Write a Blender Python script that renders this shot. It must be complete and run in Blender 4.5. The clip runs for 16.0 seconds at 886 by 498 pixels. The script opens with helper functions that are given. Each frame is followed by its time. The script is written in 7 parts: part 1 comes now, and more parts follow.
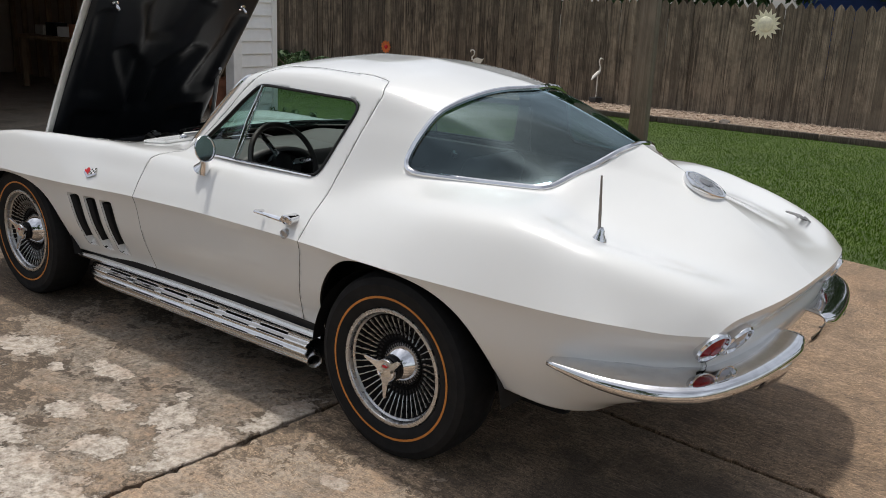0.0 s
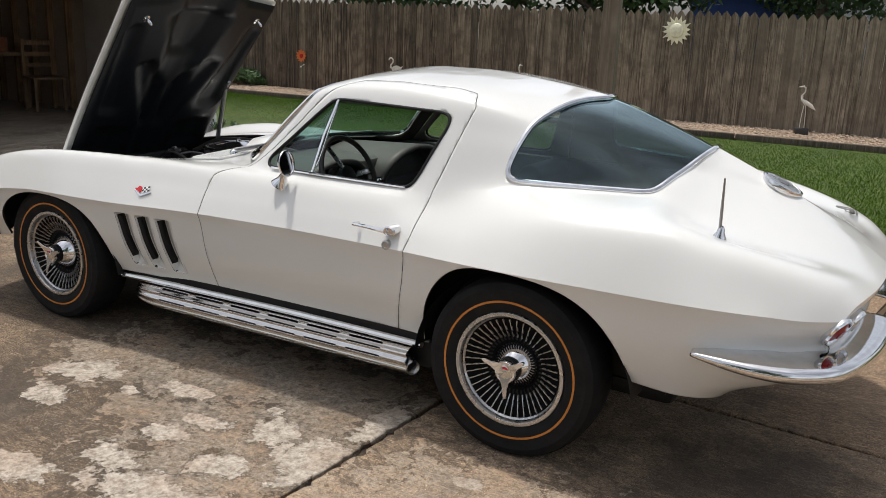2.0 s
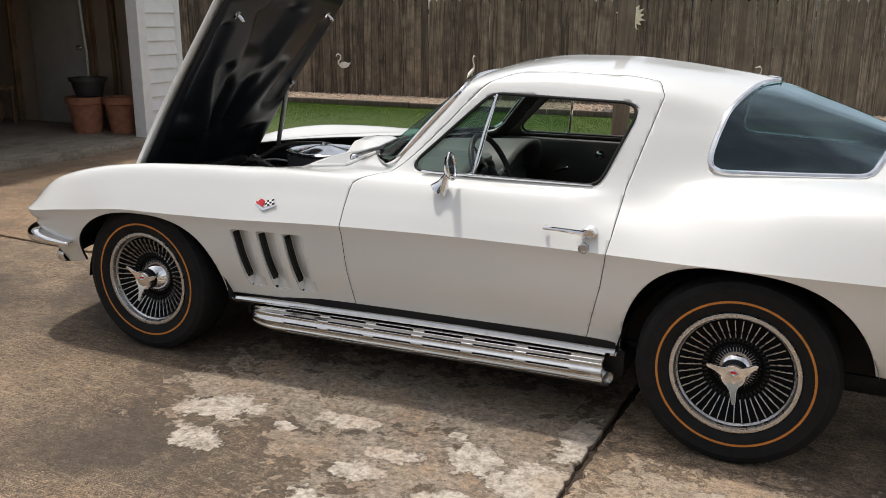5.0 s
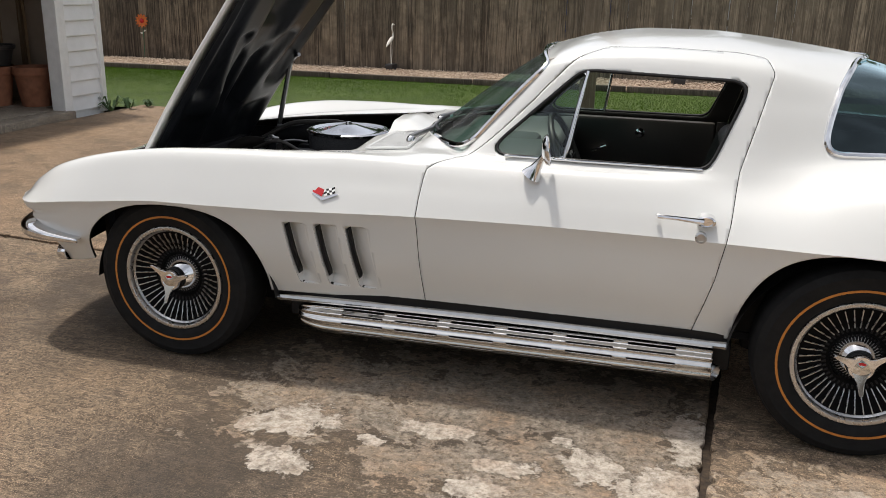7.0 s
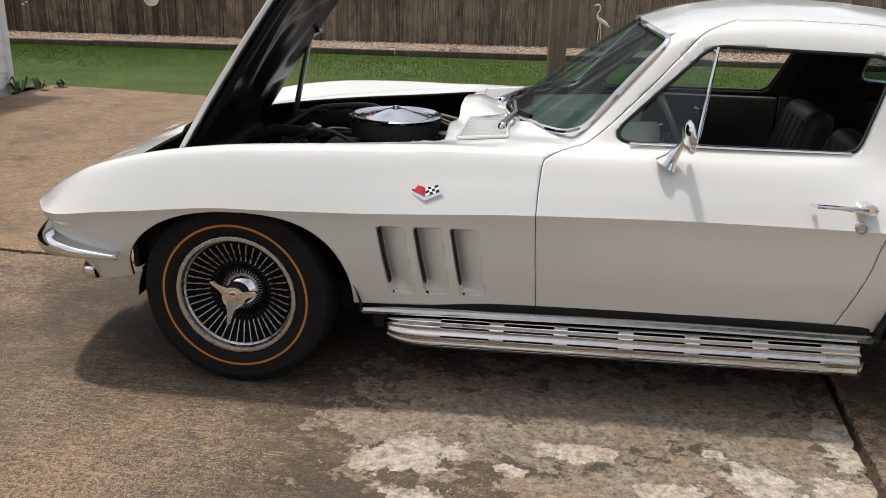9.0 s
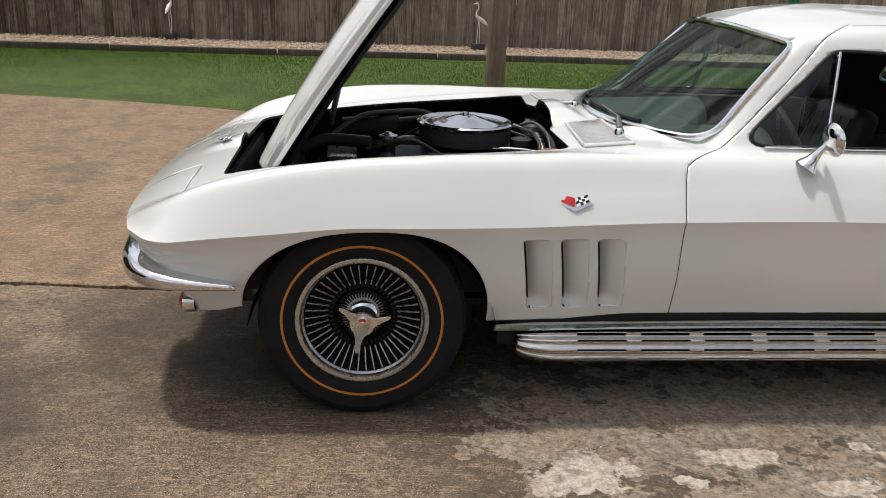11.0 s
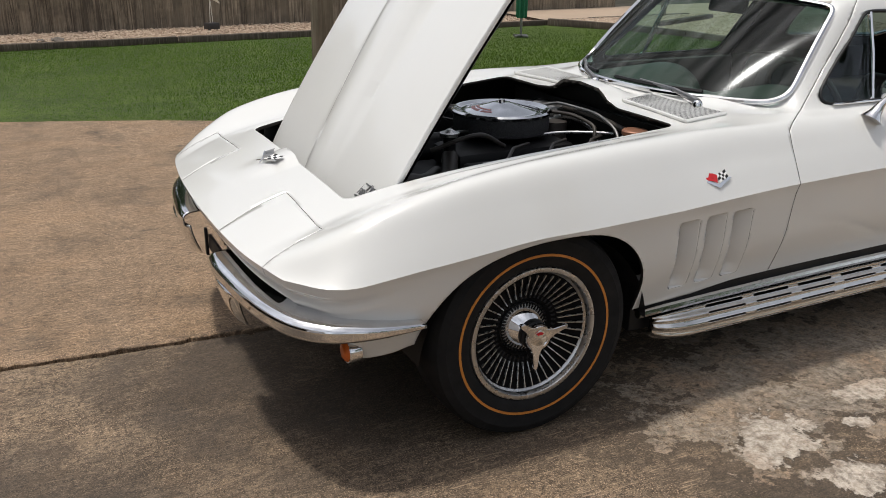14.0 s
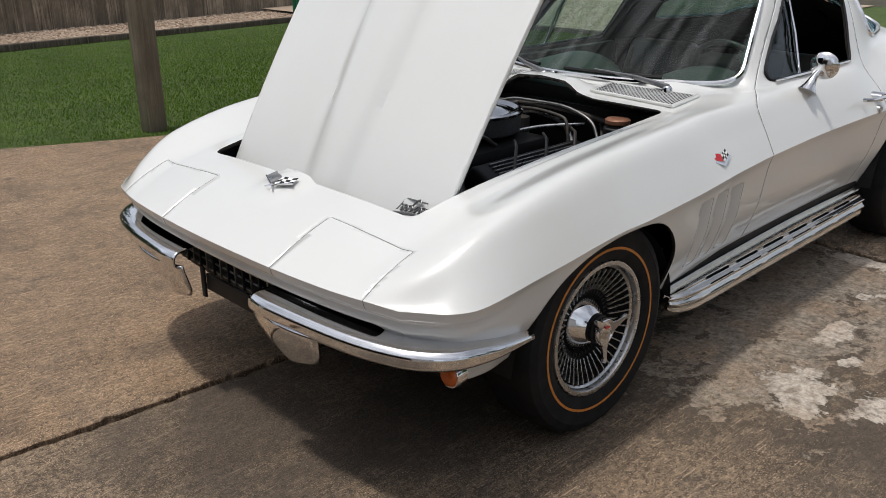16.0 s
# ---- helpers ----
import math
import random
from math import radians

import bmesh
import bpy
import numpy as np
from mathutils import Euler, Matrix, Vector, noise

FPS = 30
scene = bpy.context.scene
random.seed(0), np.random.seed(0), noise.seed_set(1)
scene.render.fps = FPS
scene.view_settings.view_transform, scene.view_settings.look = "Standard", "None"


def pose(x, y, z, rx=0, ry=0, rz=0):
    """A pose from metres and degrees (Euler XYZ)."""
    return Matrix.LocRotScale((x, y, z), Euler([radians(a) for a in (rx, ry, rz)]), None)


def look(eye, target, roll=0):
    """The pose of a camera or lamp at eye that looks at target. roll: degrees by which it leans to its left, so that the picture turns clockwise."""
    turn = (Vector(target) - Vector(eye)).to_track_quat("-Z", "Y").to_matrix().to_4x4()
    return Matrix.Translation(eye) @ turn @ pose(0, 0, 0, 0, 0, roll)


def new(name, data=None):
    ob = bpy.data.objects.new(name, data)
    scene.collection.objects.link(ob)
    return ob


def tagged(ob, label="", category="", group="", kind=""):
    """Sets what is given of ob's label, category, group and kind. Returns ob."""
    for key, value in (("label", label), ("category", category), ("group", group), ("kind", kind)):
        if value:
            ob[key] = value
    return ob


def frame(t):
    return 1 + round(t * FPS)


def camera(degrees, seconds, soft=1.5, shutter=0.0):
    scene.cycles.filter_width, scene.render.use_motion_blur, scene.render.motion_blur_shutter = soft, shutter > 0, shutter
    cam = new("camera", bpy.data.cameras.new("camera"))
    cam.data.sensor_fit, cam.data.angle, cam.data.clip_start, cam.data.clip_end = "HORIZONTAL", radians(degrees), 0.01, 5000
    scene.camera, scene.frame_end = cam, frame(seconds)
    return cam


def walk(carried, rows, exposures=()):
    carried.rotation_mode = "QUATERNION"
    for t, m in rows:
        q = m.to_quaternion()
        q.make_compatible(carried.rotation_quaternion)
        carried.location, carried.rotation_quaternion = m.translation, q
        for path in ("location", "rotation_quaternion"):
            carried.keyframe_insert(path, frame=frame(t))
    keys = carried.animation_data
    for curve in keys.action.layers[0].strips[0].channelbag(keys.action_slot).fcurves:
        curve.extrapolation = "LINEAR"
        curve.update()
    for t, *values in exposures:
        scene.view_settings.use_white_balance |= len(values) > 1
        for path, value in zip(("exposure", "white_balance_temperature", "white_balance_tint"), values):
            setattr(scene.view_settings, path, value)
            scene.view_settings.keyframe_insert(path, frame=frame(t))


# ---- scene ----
cam = camera(54.3, 16.0, 0.5)
METRES, EYE, TILT, LEAN, TURN = 6.945, 1.5145, 0.0, 0.0, 37.7
ROWS = [
    (0.0, 0.0, 0.0, 0.0, 0.69, -15.68, -2.45),
    (0.5, -0.0268, 0.0019, -0.0023, -1.44, -15.48, -1.45),
    (1.0, -0.0533, 0.0003, -0.0018, -3.78, -15.83, -2.05),
    (1.5, -0.09, -0.008, -0.0002, -6.09, -15.34, -2.3),
    (2.0, -0.1127, -0.0095, -0.0001, -7.1, -14.95, -2.13),
    (2.5, -0.1351, 0.004, -0.0028, -6.4, -15.15, -1.75),
    (3.0, -0.1545, 0.0138, -0.0024, -4.61, -14.53, -2.2),
    (5.5, -0.2769, 0.0655, -0.0076, -16.96, -15.68, -0.28),
    (6.0, -0.3027, 0.0797, -0.007, -19.55, -16.43, -0.54),
    (6.5, -0.3195, 0.0997, -0.0097, -20.91, -17.11, -0.79),
    (7.0, -0.3376, 0.1243, -0.0078, -21.51, -17.13, -1.26),
    (7.5, -0.3646, 0.143, -0.009, -23.79, -17.12, -1.52),
    (8.0, -0.3916, 0.1624, -0.0084, -27.09, -17.65, -1.58),
    (8.5, -0.4048, 0.1902, -0.0108, -28.9, -18.28, -1.24),
    (9.0, -0.4168, 0.2207, -0.0102, -29.81, -18.97, -1.27),
    (9.5, -0.4428, 0.244, -0.011, -31.62, -18.89, -1.62),
    (12.0, -0.5531, 0.3768, -0.0128, -47.79, -19.01, -2.24),
    (12.5, -0.5649, 0.4068, -0.0112, -50.63, -19.31, -2.21),
    (13.0, -0.5929, 0.4345, -0.0114, -55.03, -19.23, -2.44),
    (13.5, -0.615, 0.4632, -0.0105, -60.21, -19.64, -2.04),
    (14.0, -0.6206, 0.4991, -0.0113, -63.64, -20.22, -0.59),
    (14.5, -0.6323, 0.5297, -0.0115, -68.02, -20.1, -0.2),
    (15.0, -0.6506, 0.5624, -0.0089, -73.58, -20.17, -0.38),
    (15.5, -0.6536, 0.5926, -0.0099, -78.27, -20.46, -0.08),
    (16.0, -0.6457, 0.6265, -0.0086, -81.71, -20.67, 0.38),
]
walk(cam, [(t, pose(3.03, -2.844, EYE, TILT, LEAN, TURN) @ pose(METRES * x, METRES * y, METRES * z, 90 + pitch, roll, yaw)) for t, x, y, z, yaw, pitch, roll in ROWS],
     [(0.0, 0.06, 6400, 10), (1.0, 0.16, 6550, 10), (5.5, 0.29, 6600, 10), (8.0, 0.28, 6650, 10), (9.5, 0.28, 6650, 10), (12.0, 0.24, 6600, 10), (12.6, 0.14, 6600, 10), (14.0, 0.12, 6600, 10), (14.5, 0.0, 6600, 10), (15.0, -0.06, 6550, 10), (16.0, -0.04, 6400, 10)])

# ---- world and sun ----
SUN_DIR = Vector((-0.22, 0.09, 1.0)).normalized()
world = bpy.data.worlds.new("world")
scene.world = world
world.use_nodes = True
wn = world.node_tree
sky = wn.nodes.new("ShaderNodeTexSky")
sky.sky_type = "NISHITA"
sky.sun_disc = False
sky.sun_elevation = math.asin(SUN_DIR.z)
sky.sun_rotation = math.atan2(SUN_DIR.x, SUN_DIR.y)
sky.air_density, sky.dust_density, sky.ozone_density = 1.0, 2.5, 1.0
haze = wn.nodes.new("ShaderNodeHueSaturation")
haze.inputs["Saturation"].default_value = 0.34
wn.links.new(sky.outputs[0], haze.inputs["Color"])
where = wn.nodes.new("ShaderNodeTexCoord")
cloud = wn.nodes.new("ShaderNodeTexNoise")
cloud.inputs["Scale"].default_value, cloud.inputs["Detail"].default_value, cloud.inputs["Roughness"].default_value = 2.3, 6, 0.55
wn.links.new(where.outputs["Generated"], cloud.inputs["Vector"])
cover = wn.nodes.new("ShaderNodeMapRange")
for k, v in ((1, 0.42), (2, 0.62), (3, 0.82), (4, 1.45)):
    cover.inputs[k].default_value = v
wn.links.new(cloud.outputs[0], cover.inputs[0])
veil = wn.nodes.new("ShaderNodeVectorMath")
veil.operation = "SCALE"
wn.links.new(haze.outputs[0], veil.inputs[0])
wn.links.new(cover.outputs[0], veil.inputs["Scale"])
wn.links.new(veil.outputs[0], wn.nodes["Background"].inputs[0])
wn.nodes["Background"].inputs[1].default_value = 0.128
sun_data = bpy.data.lights.new("sun", "SUN")
sun_data.energy, sun_data.angle, sun_data.color = 2.1, radians(3.6), (1.0, 0.95, 0.88)
sun_lamp = new("sun", sun_data)
sun_lamp.matrix_world = look(SUN_DIR * 30, (0, 0, 0))


# ---- materials ----
class Nodes:
    """A short way to write node materials."""

    def __init__(self, name):
        self.m = bpy.data.materials.new(name)
        self.m.use_nodes = True
        self.t = self.m.node_tree
        self.p = self.t.nodes["Principled BSDF"]
        self.tc = self.t.nodes.new("ShaderNodeTexCoord")

    def n(self, kind, **sockets):
        node = self.t.nodes.new("ShaderNode" + kind)
        for k, v in sockets.items():
            self.put(node.inputs[k.replace("_", " ")], v)
        return node

    def put(self, socket, v):
        if isinstance(v, bpy.types.NodeSocket):
            self.t.links.new(v, socket)
        elif isinstance(v, (tuple, list)) and len(v) == 3 and socket.type == "RGBA":
            socket.default_value = (*v, 1)
        else:
            socket.default_value = v

    def noise(self, scale, detail=4, rough=0.55, vector=None, distortion=0.0):
        return self.n("TexNoise", Vector=vector or self.tc.outputs["Object"], Scale=scale, Detail=detail, Roughness=rough, Distortion=distortion).outputs[0]

    def ramp(self, fac, lo, hi, a=0.0, b=1.0):
        r = self.n("MapRange", Value=fac)
        for i, v in ((1, lo), (2, hi), (3, a), (4, b)):
            self.put(r.inputs[i], v)
        return r.outputs[0]

    def mix(self, fac, a, b, blend="MIX"):
        x = self.t.nodes.new("ShaderNodeMix")
        x.data_type, x.blend_type = "RGBA", blend
        self.put(x.inputs[0], fac)
        self.put(x.inputs[6], a)
        self.put(x.inputs[7], b)
        return x.outputs[2]

    def math(self, op, a, b=0.0, clamp=False):
        x = self.t.nodes.new("ShaderNodeMath")
        x.operation, x.use_clamp = op, clamp
        self.put(x.inputs[0], a)
        self.put(x.inputs[1], b)
        return x.outputs[0]

    def bump(self, height, strength=0.3, distance=0.01):
        x = self.n("Bump", Strength=strength, Distance=distance, Height=height)
        self.t.links.new(x.outputs[0], self.p.inputs["Normal"])

    def out(self, color=None, rough=None, metal=None, **more):
        for k, v in (("Base Color", color), ("Roughness", rough), ("Metallic", metal)):
            if v is not None:
                self.put(self.p.inputs[k], v)
        for k, v in more.items():
            self.put(self.p.inputs[k.replace("_", " ")], v)
        return self.m


def plain(name, color, rough=0.5, metal=0.0, scale=30, spread=0.12, bump=0.1, **more):
    """A surface of one colour with a little grain and wear."""
    g = Nodes(name)
    f = g.noise(scale, 5)
    c = g.mix(g.ramp(f, 0.3, 0.7), tuple(v * (1 - spread) for v in color), tuple(min(1, v * (1 + spread)) for v in color))
    if bump:
        g.bump(f, bump, 0.004)
    return g.out(c, g.ramp(g.noise(scale / 4), 0.3, 0.7, rough * 0.85, min(1, rough * 1.15)), metal, **more)


def car_paint():
    g = Nodes("white_paint")
    c = g.mix(g.ramp(g.noise(2.0, 3), 0.35, 0.65), (0.715, 0.718, 0.697), (0.735, 0.739, 0.720))
    g.bump(g.noise(14, 2), 0.01, 0.002)
    return g.out(c, g.ramp(g.noise(6), 0.3, 0.7, 0.28, 0.33), 0.0, Coat_Weight=1.0, Coat_Roughness=0.05)


def chrome_metal(name="chrome", rough=0.06, color=(0.80, 0.80, 0.81)):
    g = Nodes(name)
    return g.out(g.mix(g.ramp(g.noise(25), 0.4, 0.7), color, tuple(v * 0.9 for v in color)), g.ramp(g.noise(40, 3), 0.3, 0.8, rough * 0.6, rough * 1.8), 1.0)


def glass_pane(name, tint, gloss=1.0, rough=0.02, shine=(0.9, 0.95, 1.0), dust_veil=0.0, glare_smear=0.0):
    """A thin pane: clear with a tint, a mirror at grazing angles, and a film of wiper grease that also paints in
    reflected glare.
    """
    g = Nodes(name)
    tr = g.n("BsdfTransparent", Color=tint)
    gl = g.n("BsdfAnisotropic", Color=shine, Roughness=rough)
    facing = g.n("LayerWeight", Blend=0.5).outputs["Facing"]
    fr = g.math("ADD", g.math("MULTIPLY", g.math("POWER", facing, 5.0), 0.96), 0.04)
    sh = g.n("MixShader", Fac=g.math("MULTIPLY", fr, gloss, True))
    g.t.links.new(tr.outputs[0], sh.inputs[1])
    g.t.links.new(gl.outputs[0], sh.inputs[2])
    # Pale diffuse film: greasy dirt, plus sun glare and sky veil as colour.
    film = g.n("MixShader", Fac=dust_veil)
    if glare_smear:
        lines = g.n("Mapping", Vector=g.tc.outputs["Object"])
        lines.inputs["Scale"].default_value = (1.0, 17.0, 1.0)
        streak = g.ramp(g.noise(1.0, 4, 0.6, lines.outputs[0]), 0.38, 0.66, 0.2 * dust_veil, glare_smear)
        g.t.links.new(streak, film.inputs[0])
    grey = g.n("BsdfDiffuse", Color=(0.8, 0.82, 0.82))
    g.t.links.new(sh.outputs[0], film.inputs[1])
    g.t.links.new(grey.outputs[0], film.inputs[2])
    g.t.links.new(film.outputs[0], g.t.nodes["Material Output"].inputs[0])
    return g.m


def concrete(name, low, high, flakes=None, stains_shade=((-2.7, -0.75, 0.7, 0.6), (-1.7, -0.35, 0.8, 0.5), (-1.95, -0.1, 0.55, 0.6), (-0.75, -1.55, 0.45, 0.30), (0.1, -1.0, 0.6, 0.25))):
    """Old exterior concrete with broom marks, exposed grit, stained patches, some with shade painted in, and, on some
    slabs, a flaked skim coat.
    """
    g = Nodes(name)
    o = g.tc.outputs["Object"]
    big = g.noise(0.9, 6, 0.62)
    mid = g.noise(5.0, 8, 0.72)
    fine = g.noise(60.0, 5, 0.82)
    sand = g.noise(190.0, 3, 0.75)
    turned = g.n("Mapping", Vector=o)
    turned.inputs["Rotation"].default_value = (0, 0, radians(28))
    turned.inputs["Scale"].default_value = (9.0, 60.0, 1.0)
    broom = g.noise(1.0, 5, 0.75, turned.outputs[0], 0.5)
    grit = g.n("TexVoronoi", Vector=o, Scale=140.0)
    c = g.mix(g.ramp(big, 0.35, 0.66), low, high)
    c = g.mix(g.ramp(mid, 0.40, 0.68, 0.0, 0.75), c, tuple(v * 0.45 for v in low))
    c = g.mix(g.ramp(g.noise(16.0, 7, 0.7), 0.46, 0.60, 0.0, 0.62), c, tuple(v * 0.42 for v in low))
    c = g.mix(g.ramp(g.noise(24.0, 6, 0.7), 0.54, 0.66, 0.0, 0.45), c, tuple(min(1, v * 1.5) for v in high))
    c = g.mix(g.ramp(g.noise(1.7, 5, 0.6), 0.50, 0.72, 0.0, 0.55), c, (high[0] * 1.12, high[1] * 0.98, high[2] * 0.82))
    c = g.mix(g.ramp(broom, 0.46, 0.66, 0.0, 0.45), c, tuple(min(1, v * 1.35) for v in high))
    c = g.mix(g.ramp(fine, 0.44, 0.58, 0.0, 0.85), c, tuple(v * 0.30 for v in low))
    c = g.mix(g.ramp(sand, 0.52, 0.66, 0.0, 0.75), c, tuple(min(1, v * 2.0) for v in high))
    c = g.mix(g.math("MULTIPLY", g.ramp(grit.outputs["Distance"], 0.0, 0.30, 1.0, 0.0), 0.55), c, g.mix(grit.outputs["Color"], (0.05, 0.038, 0.028), (0.62, 0.52, 0.41)))
    c = g.mix(g.ramp(g.noise(2.1, 4), 0.64, 0.74, 0.0, 0.6), c, (0.045, 0.036, 0.028))
    c = g.mix(g.ramp(g.noise(2.7, 7, 0.66), 0.50, 0.62, 0.0, 0.48), c, (0.078, 0.057, 0.040))
    specks = g.n("TexVoronoi", Vector=o, Scale=105.0)
    lot = g.n("SeparateXYZ", Vector=specks.outputs["Color"])
    c = g.mix(g.math("MULTIPLY", g.ramp(specks.outputs["Distance"], 0.10, 0.26, 1.0, 0.0), g.ramp(lot.outputs[0], 0.70, 0.80, 0.0, 0.9)), c, tuple(min(1, v * 2.3) for v in high))
    c = g.mix(g.math("MULTIPLY", g.ramp(specks.outputs["Distance"], 0.12, 0.34, 1.0, 0.0), g.ramp(lot.outputs[1], 0.60, 0.72, 0.0, 0.85)), c, tuple(v * 0.22 for v in low))
    combed = g.n("Mapping", Vector=o)
    combed.inputs["Rotation"].default_value = (0, 0, radians(34))
    combed.inputs["Scale"].default_value = (16.0, 150.0, 1.0)
    c = g.mix(g.ramp(g.noise(1.0, 3, 0.6, combed.outputs[0], 0.8), 0.58, 0.68, 0.0, 0.60), c, tuple(min(1, v * 1.7) for v in high))
    drips = g.n("TexVoronoi", Vector=o, Scale=2.2)
    c = g.mix(g.ramp(g.math("ADD", drips.outputs["Distance"], g.math("MULTIPLY", mid, 0.10)), 0.09, 0.13, 0.55, 0.0), c, (0.05, 0.040, 0.032))
    height = g.math("ADD", g.math("MULTIPLY", fine, 0.8), g.math("MULTIPLY", mid, 0.6))
    if flakes:
        sep = g.n("SeparateXYZ", Vector=o)

        def field(spots, grow):
            best = None
            for cx, cy, rx, ry in spots:
                ax = g.math("DIVIDE", g.math("SUBTRACT", sep.outputs[0], cx), rx * grow)
                ay = g.math("DIVIDE", g.math("SUBTRACT", sep.outputs[1], cy), ry * grow)
                d = g.math("SUBTRACT", 1.0, g.math("SQRT", g.math("ADD", g.math("MULTIPLY", ax, ax), g.math("MULTIPLY", ay, ay))))
                best = d if best is None else g.math("MAXIMUM", best, d)
            return g.math("MAXIMUM", best, -1.2)

        # Oily ground marks, with shade under the nose and behind the tail painted in.
        stain_shade = g.math("ADD", g.math("MULTIPLY", field(stains_shade, 1.0), 0.4), g.math("MULTIPLY", g.math("SUBTRACT", g.noise(3.1, 8, 0.66), 0.5), 1.1))
        c = g.mix(g.ramp(stain_shade, -0.10, 0.26, 0.0, 0.74), c, (0.042, 0.032, 0.024))
        ragged = g.math("ADD", g.math("MULTIPLY", g.math("SUBTRACT", g.noise(13.0, 10, 0.72), 0.5), 1.9), g.math("MULTIPLY", g.math("SUBTRACT", g.noise(4.5, 3, 0.5), 0.5), 1.1))
        crumble = g.ramp(g.noise(34.0, 6, 0.75), 0.40, 0.52)
        stones = g.n("TexVoronoi", Vector=o, Scale=62.0)
        pit = g.ramp(stones.outputs["Distance"], 0.10, 0.30, 1.0, 0.0)
        tint = g.mix(g.ramp(g.noise(4.2, 4), 0.46, 0.64), (0.50, 0.425, 0.34), (0.50, 0.335, 0.215))
        skim = g.mix(g.ramp(g.noise(22.0, 6, 0.78), 0.36, 0.62), tuple(v * 0.55 for v in (0.33, 0.29, 0.24)), tint)
        skim = g.mix(g.math("MULTIPLY", pit, 0.9), skim, g.mix(stones.outputs["Color"], (0.06, 0.048, 0.036), (0.40, 0.34, 0.28)))
        skim = g.mix(g.ramp(fine, 0.46, 0.62, 0.0, 0.55), skim, (0.13, 0.105, 0.078))
        holes = g.math("MULTIPLY", g.math("SUBTRACT", g.noise(6.5, 9, 0.70), 0.52), 2.2)
        wide = g.math("ADD", g.math("MULTIPLY", field(flakes[1], 1.25), 0.34), g.math("ADD", g.math("MULTIPLY", ragged, 0.25), g.math("MULTIPLY", holes, 0.55)))
        wash = g.math("MULTIPLY", g.ramp(wide, 0.01, 0.05), g.math("ADD", 0.14, g.math("MULTIPLY", crumble, 0.50)))
        damp = g.math("MULTIPLY", g.ramp(wide, -0.20, -0.03), g.ramp(wide, 0.0, 0.05, 1.0, 0.0))
        c = g.mix(g.math("MULTIPLY", damp, 0.70), c, (0.056, 0.042, 0.029))
        c = g.mix(wash, c, skim)
        edge = g.math("ADD", g.math("MULTIPLY", field(flakes[0], 1.22), 0.30), g.math("MULTIPLY", ragged, 0.42))
        mask = g.ramp(edge, 0.040, 0.062)
        pale = g.mix(g.ramp(g.noise(17.0, 8, 0.78), 0.34, 0.60), (0.27, 0.225, 0.180), (0.61, 0.545, 0.465))
        pale = g.mix(g.ramp(g.noise(3.3, 4), 0.50, 0.64, 0.0, 0.5), pale, (0.45, 0.32, 0.225))
        pale = g.mix(g.ramp(fine, 0.44, 0.62, 0.0, 0.55), pale, (0.20, 0.165, 0.13))
        pale = g.mix(g.math("MULTIPLY", pit, 0.7), pale, g.mix(stones.outputs["Color"], (0.09, 0.070, 0.052), (0.50, 0.44, 0.37)))
        rim = g.math("MULTIPLY", g.ramp(edge, -0.01, 0.040), g.math("SUBTRACT", 1.0, mask))
        c = g.mix(g.math("MULTIPLY", rim, g.ramp(g.noise(7.0, 3), 0.42, 0.58, 0.0, 0.8)), c, (0.046, 0.036, 0.026))
        c = g.mix(g.math("MULTIPLY", mask, g.math("ADD", 0.55, g.math("MULTIPLY", crumble, 0.42))), c, pale)
        height = g.math("ADD", height, g.math("ADD", g.math("MULTIPLY", mask, 1.6), g.math("MULTIPLY", pit, -0.6)))
    g.bump(height, 0.55, 0.006)
    return g.out(c, g.ramp(mid, 0.3, 0.7, 0.75, 0.95))


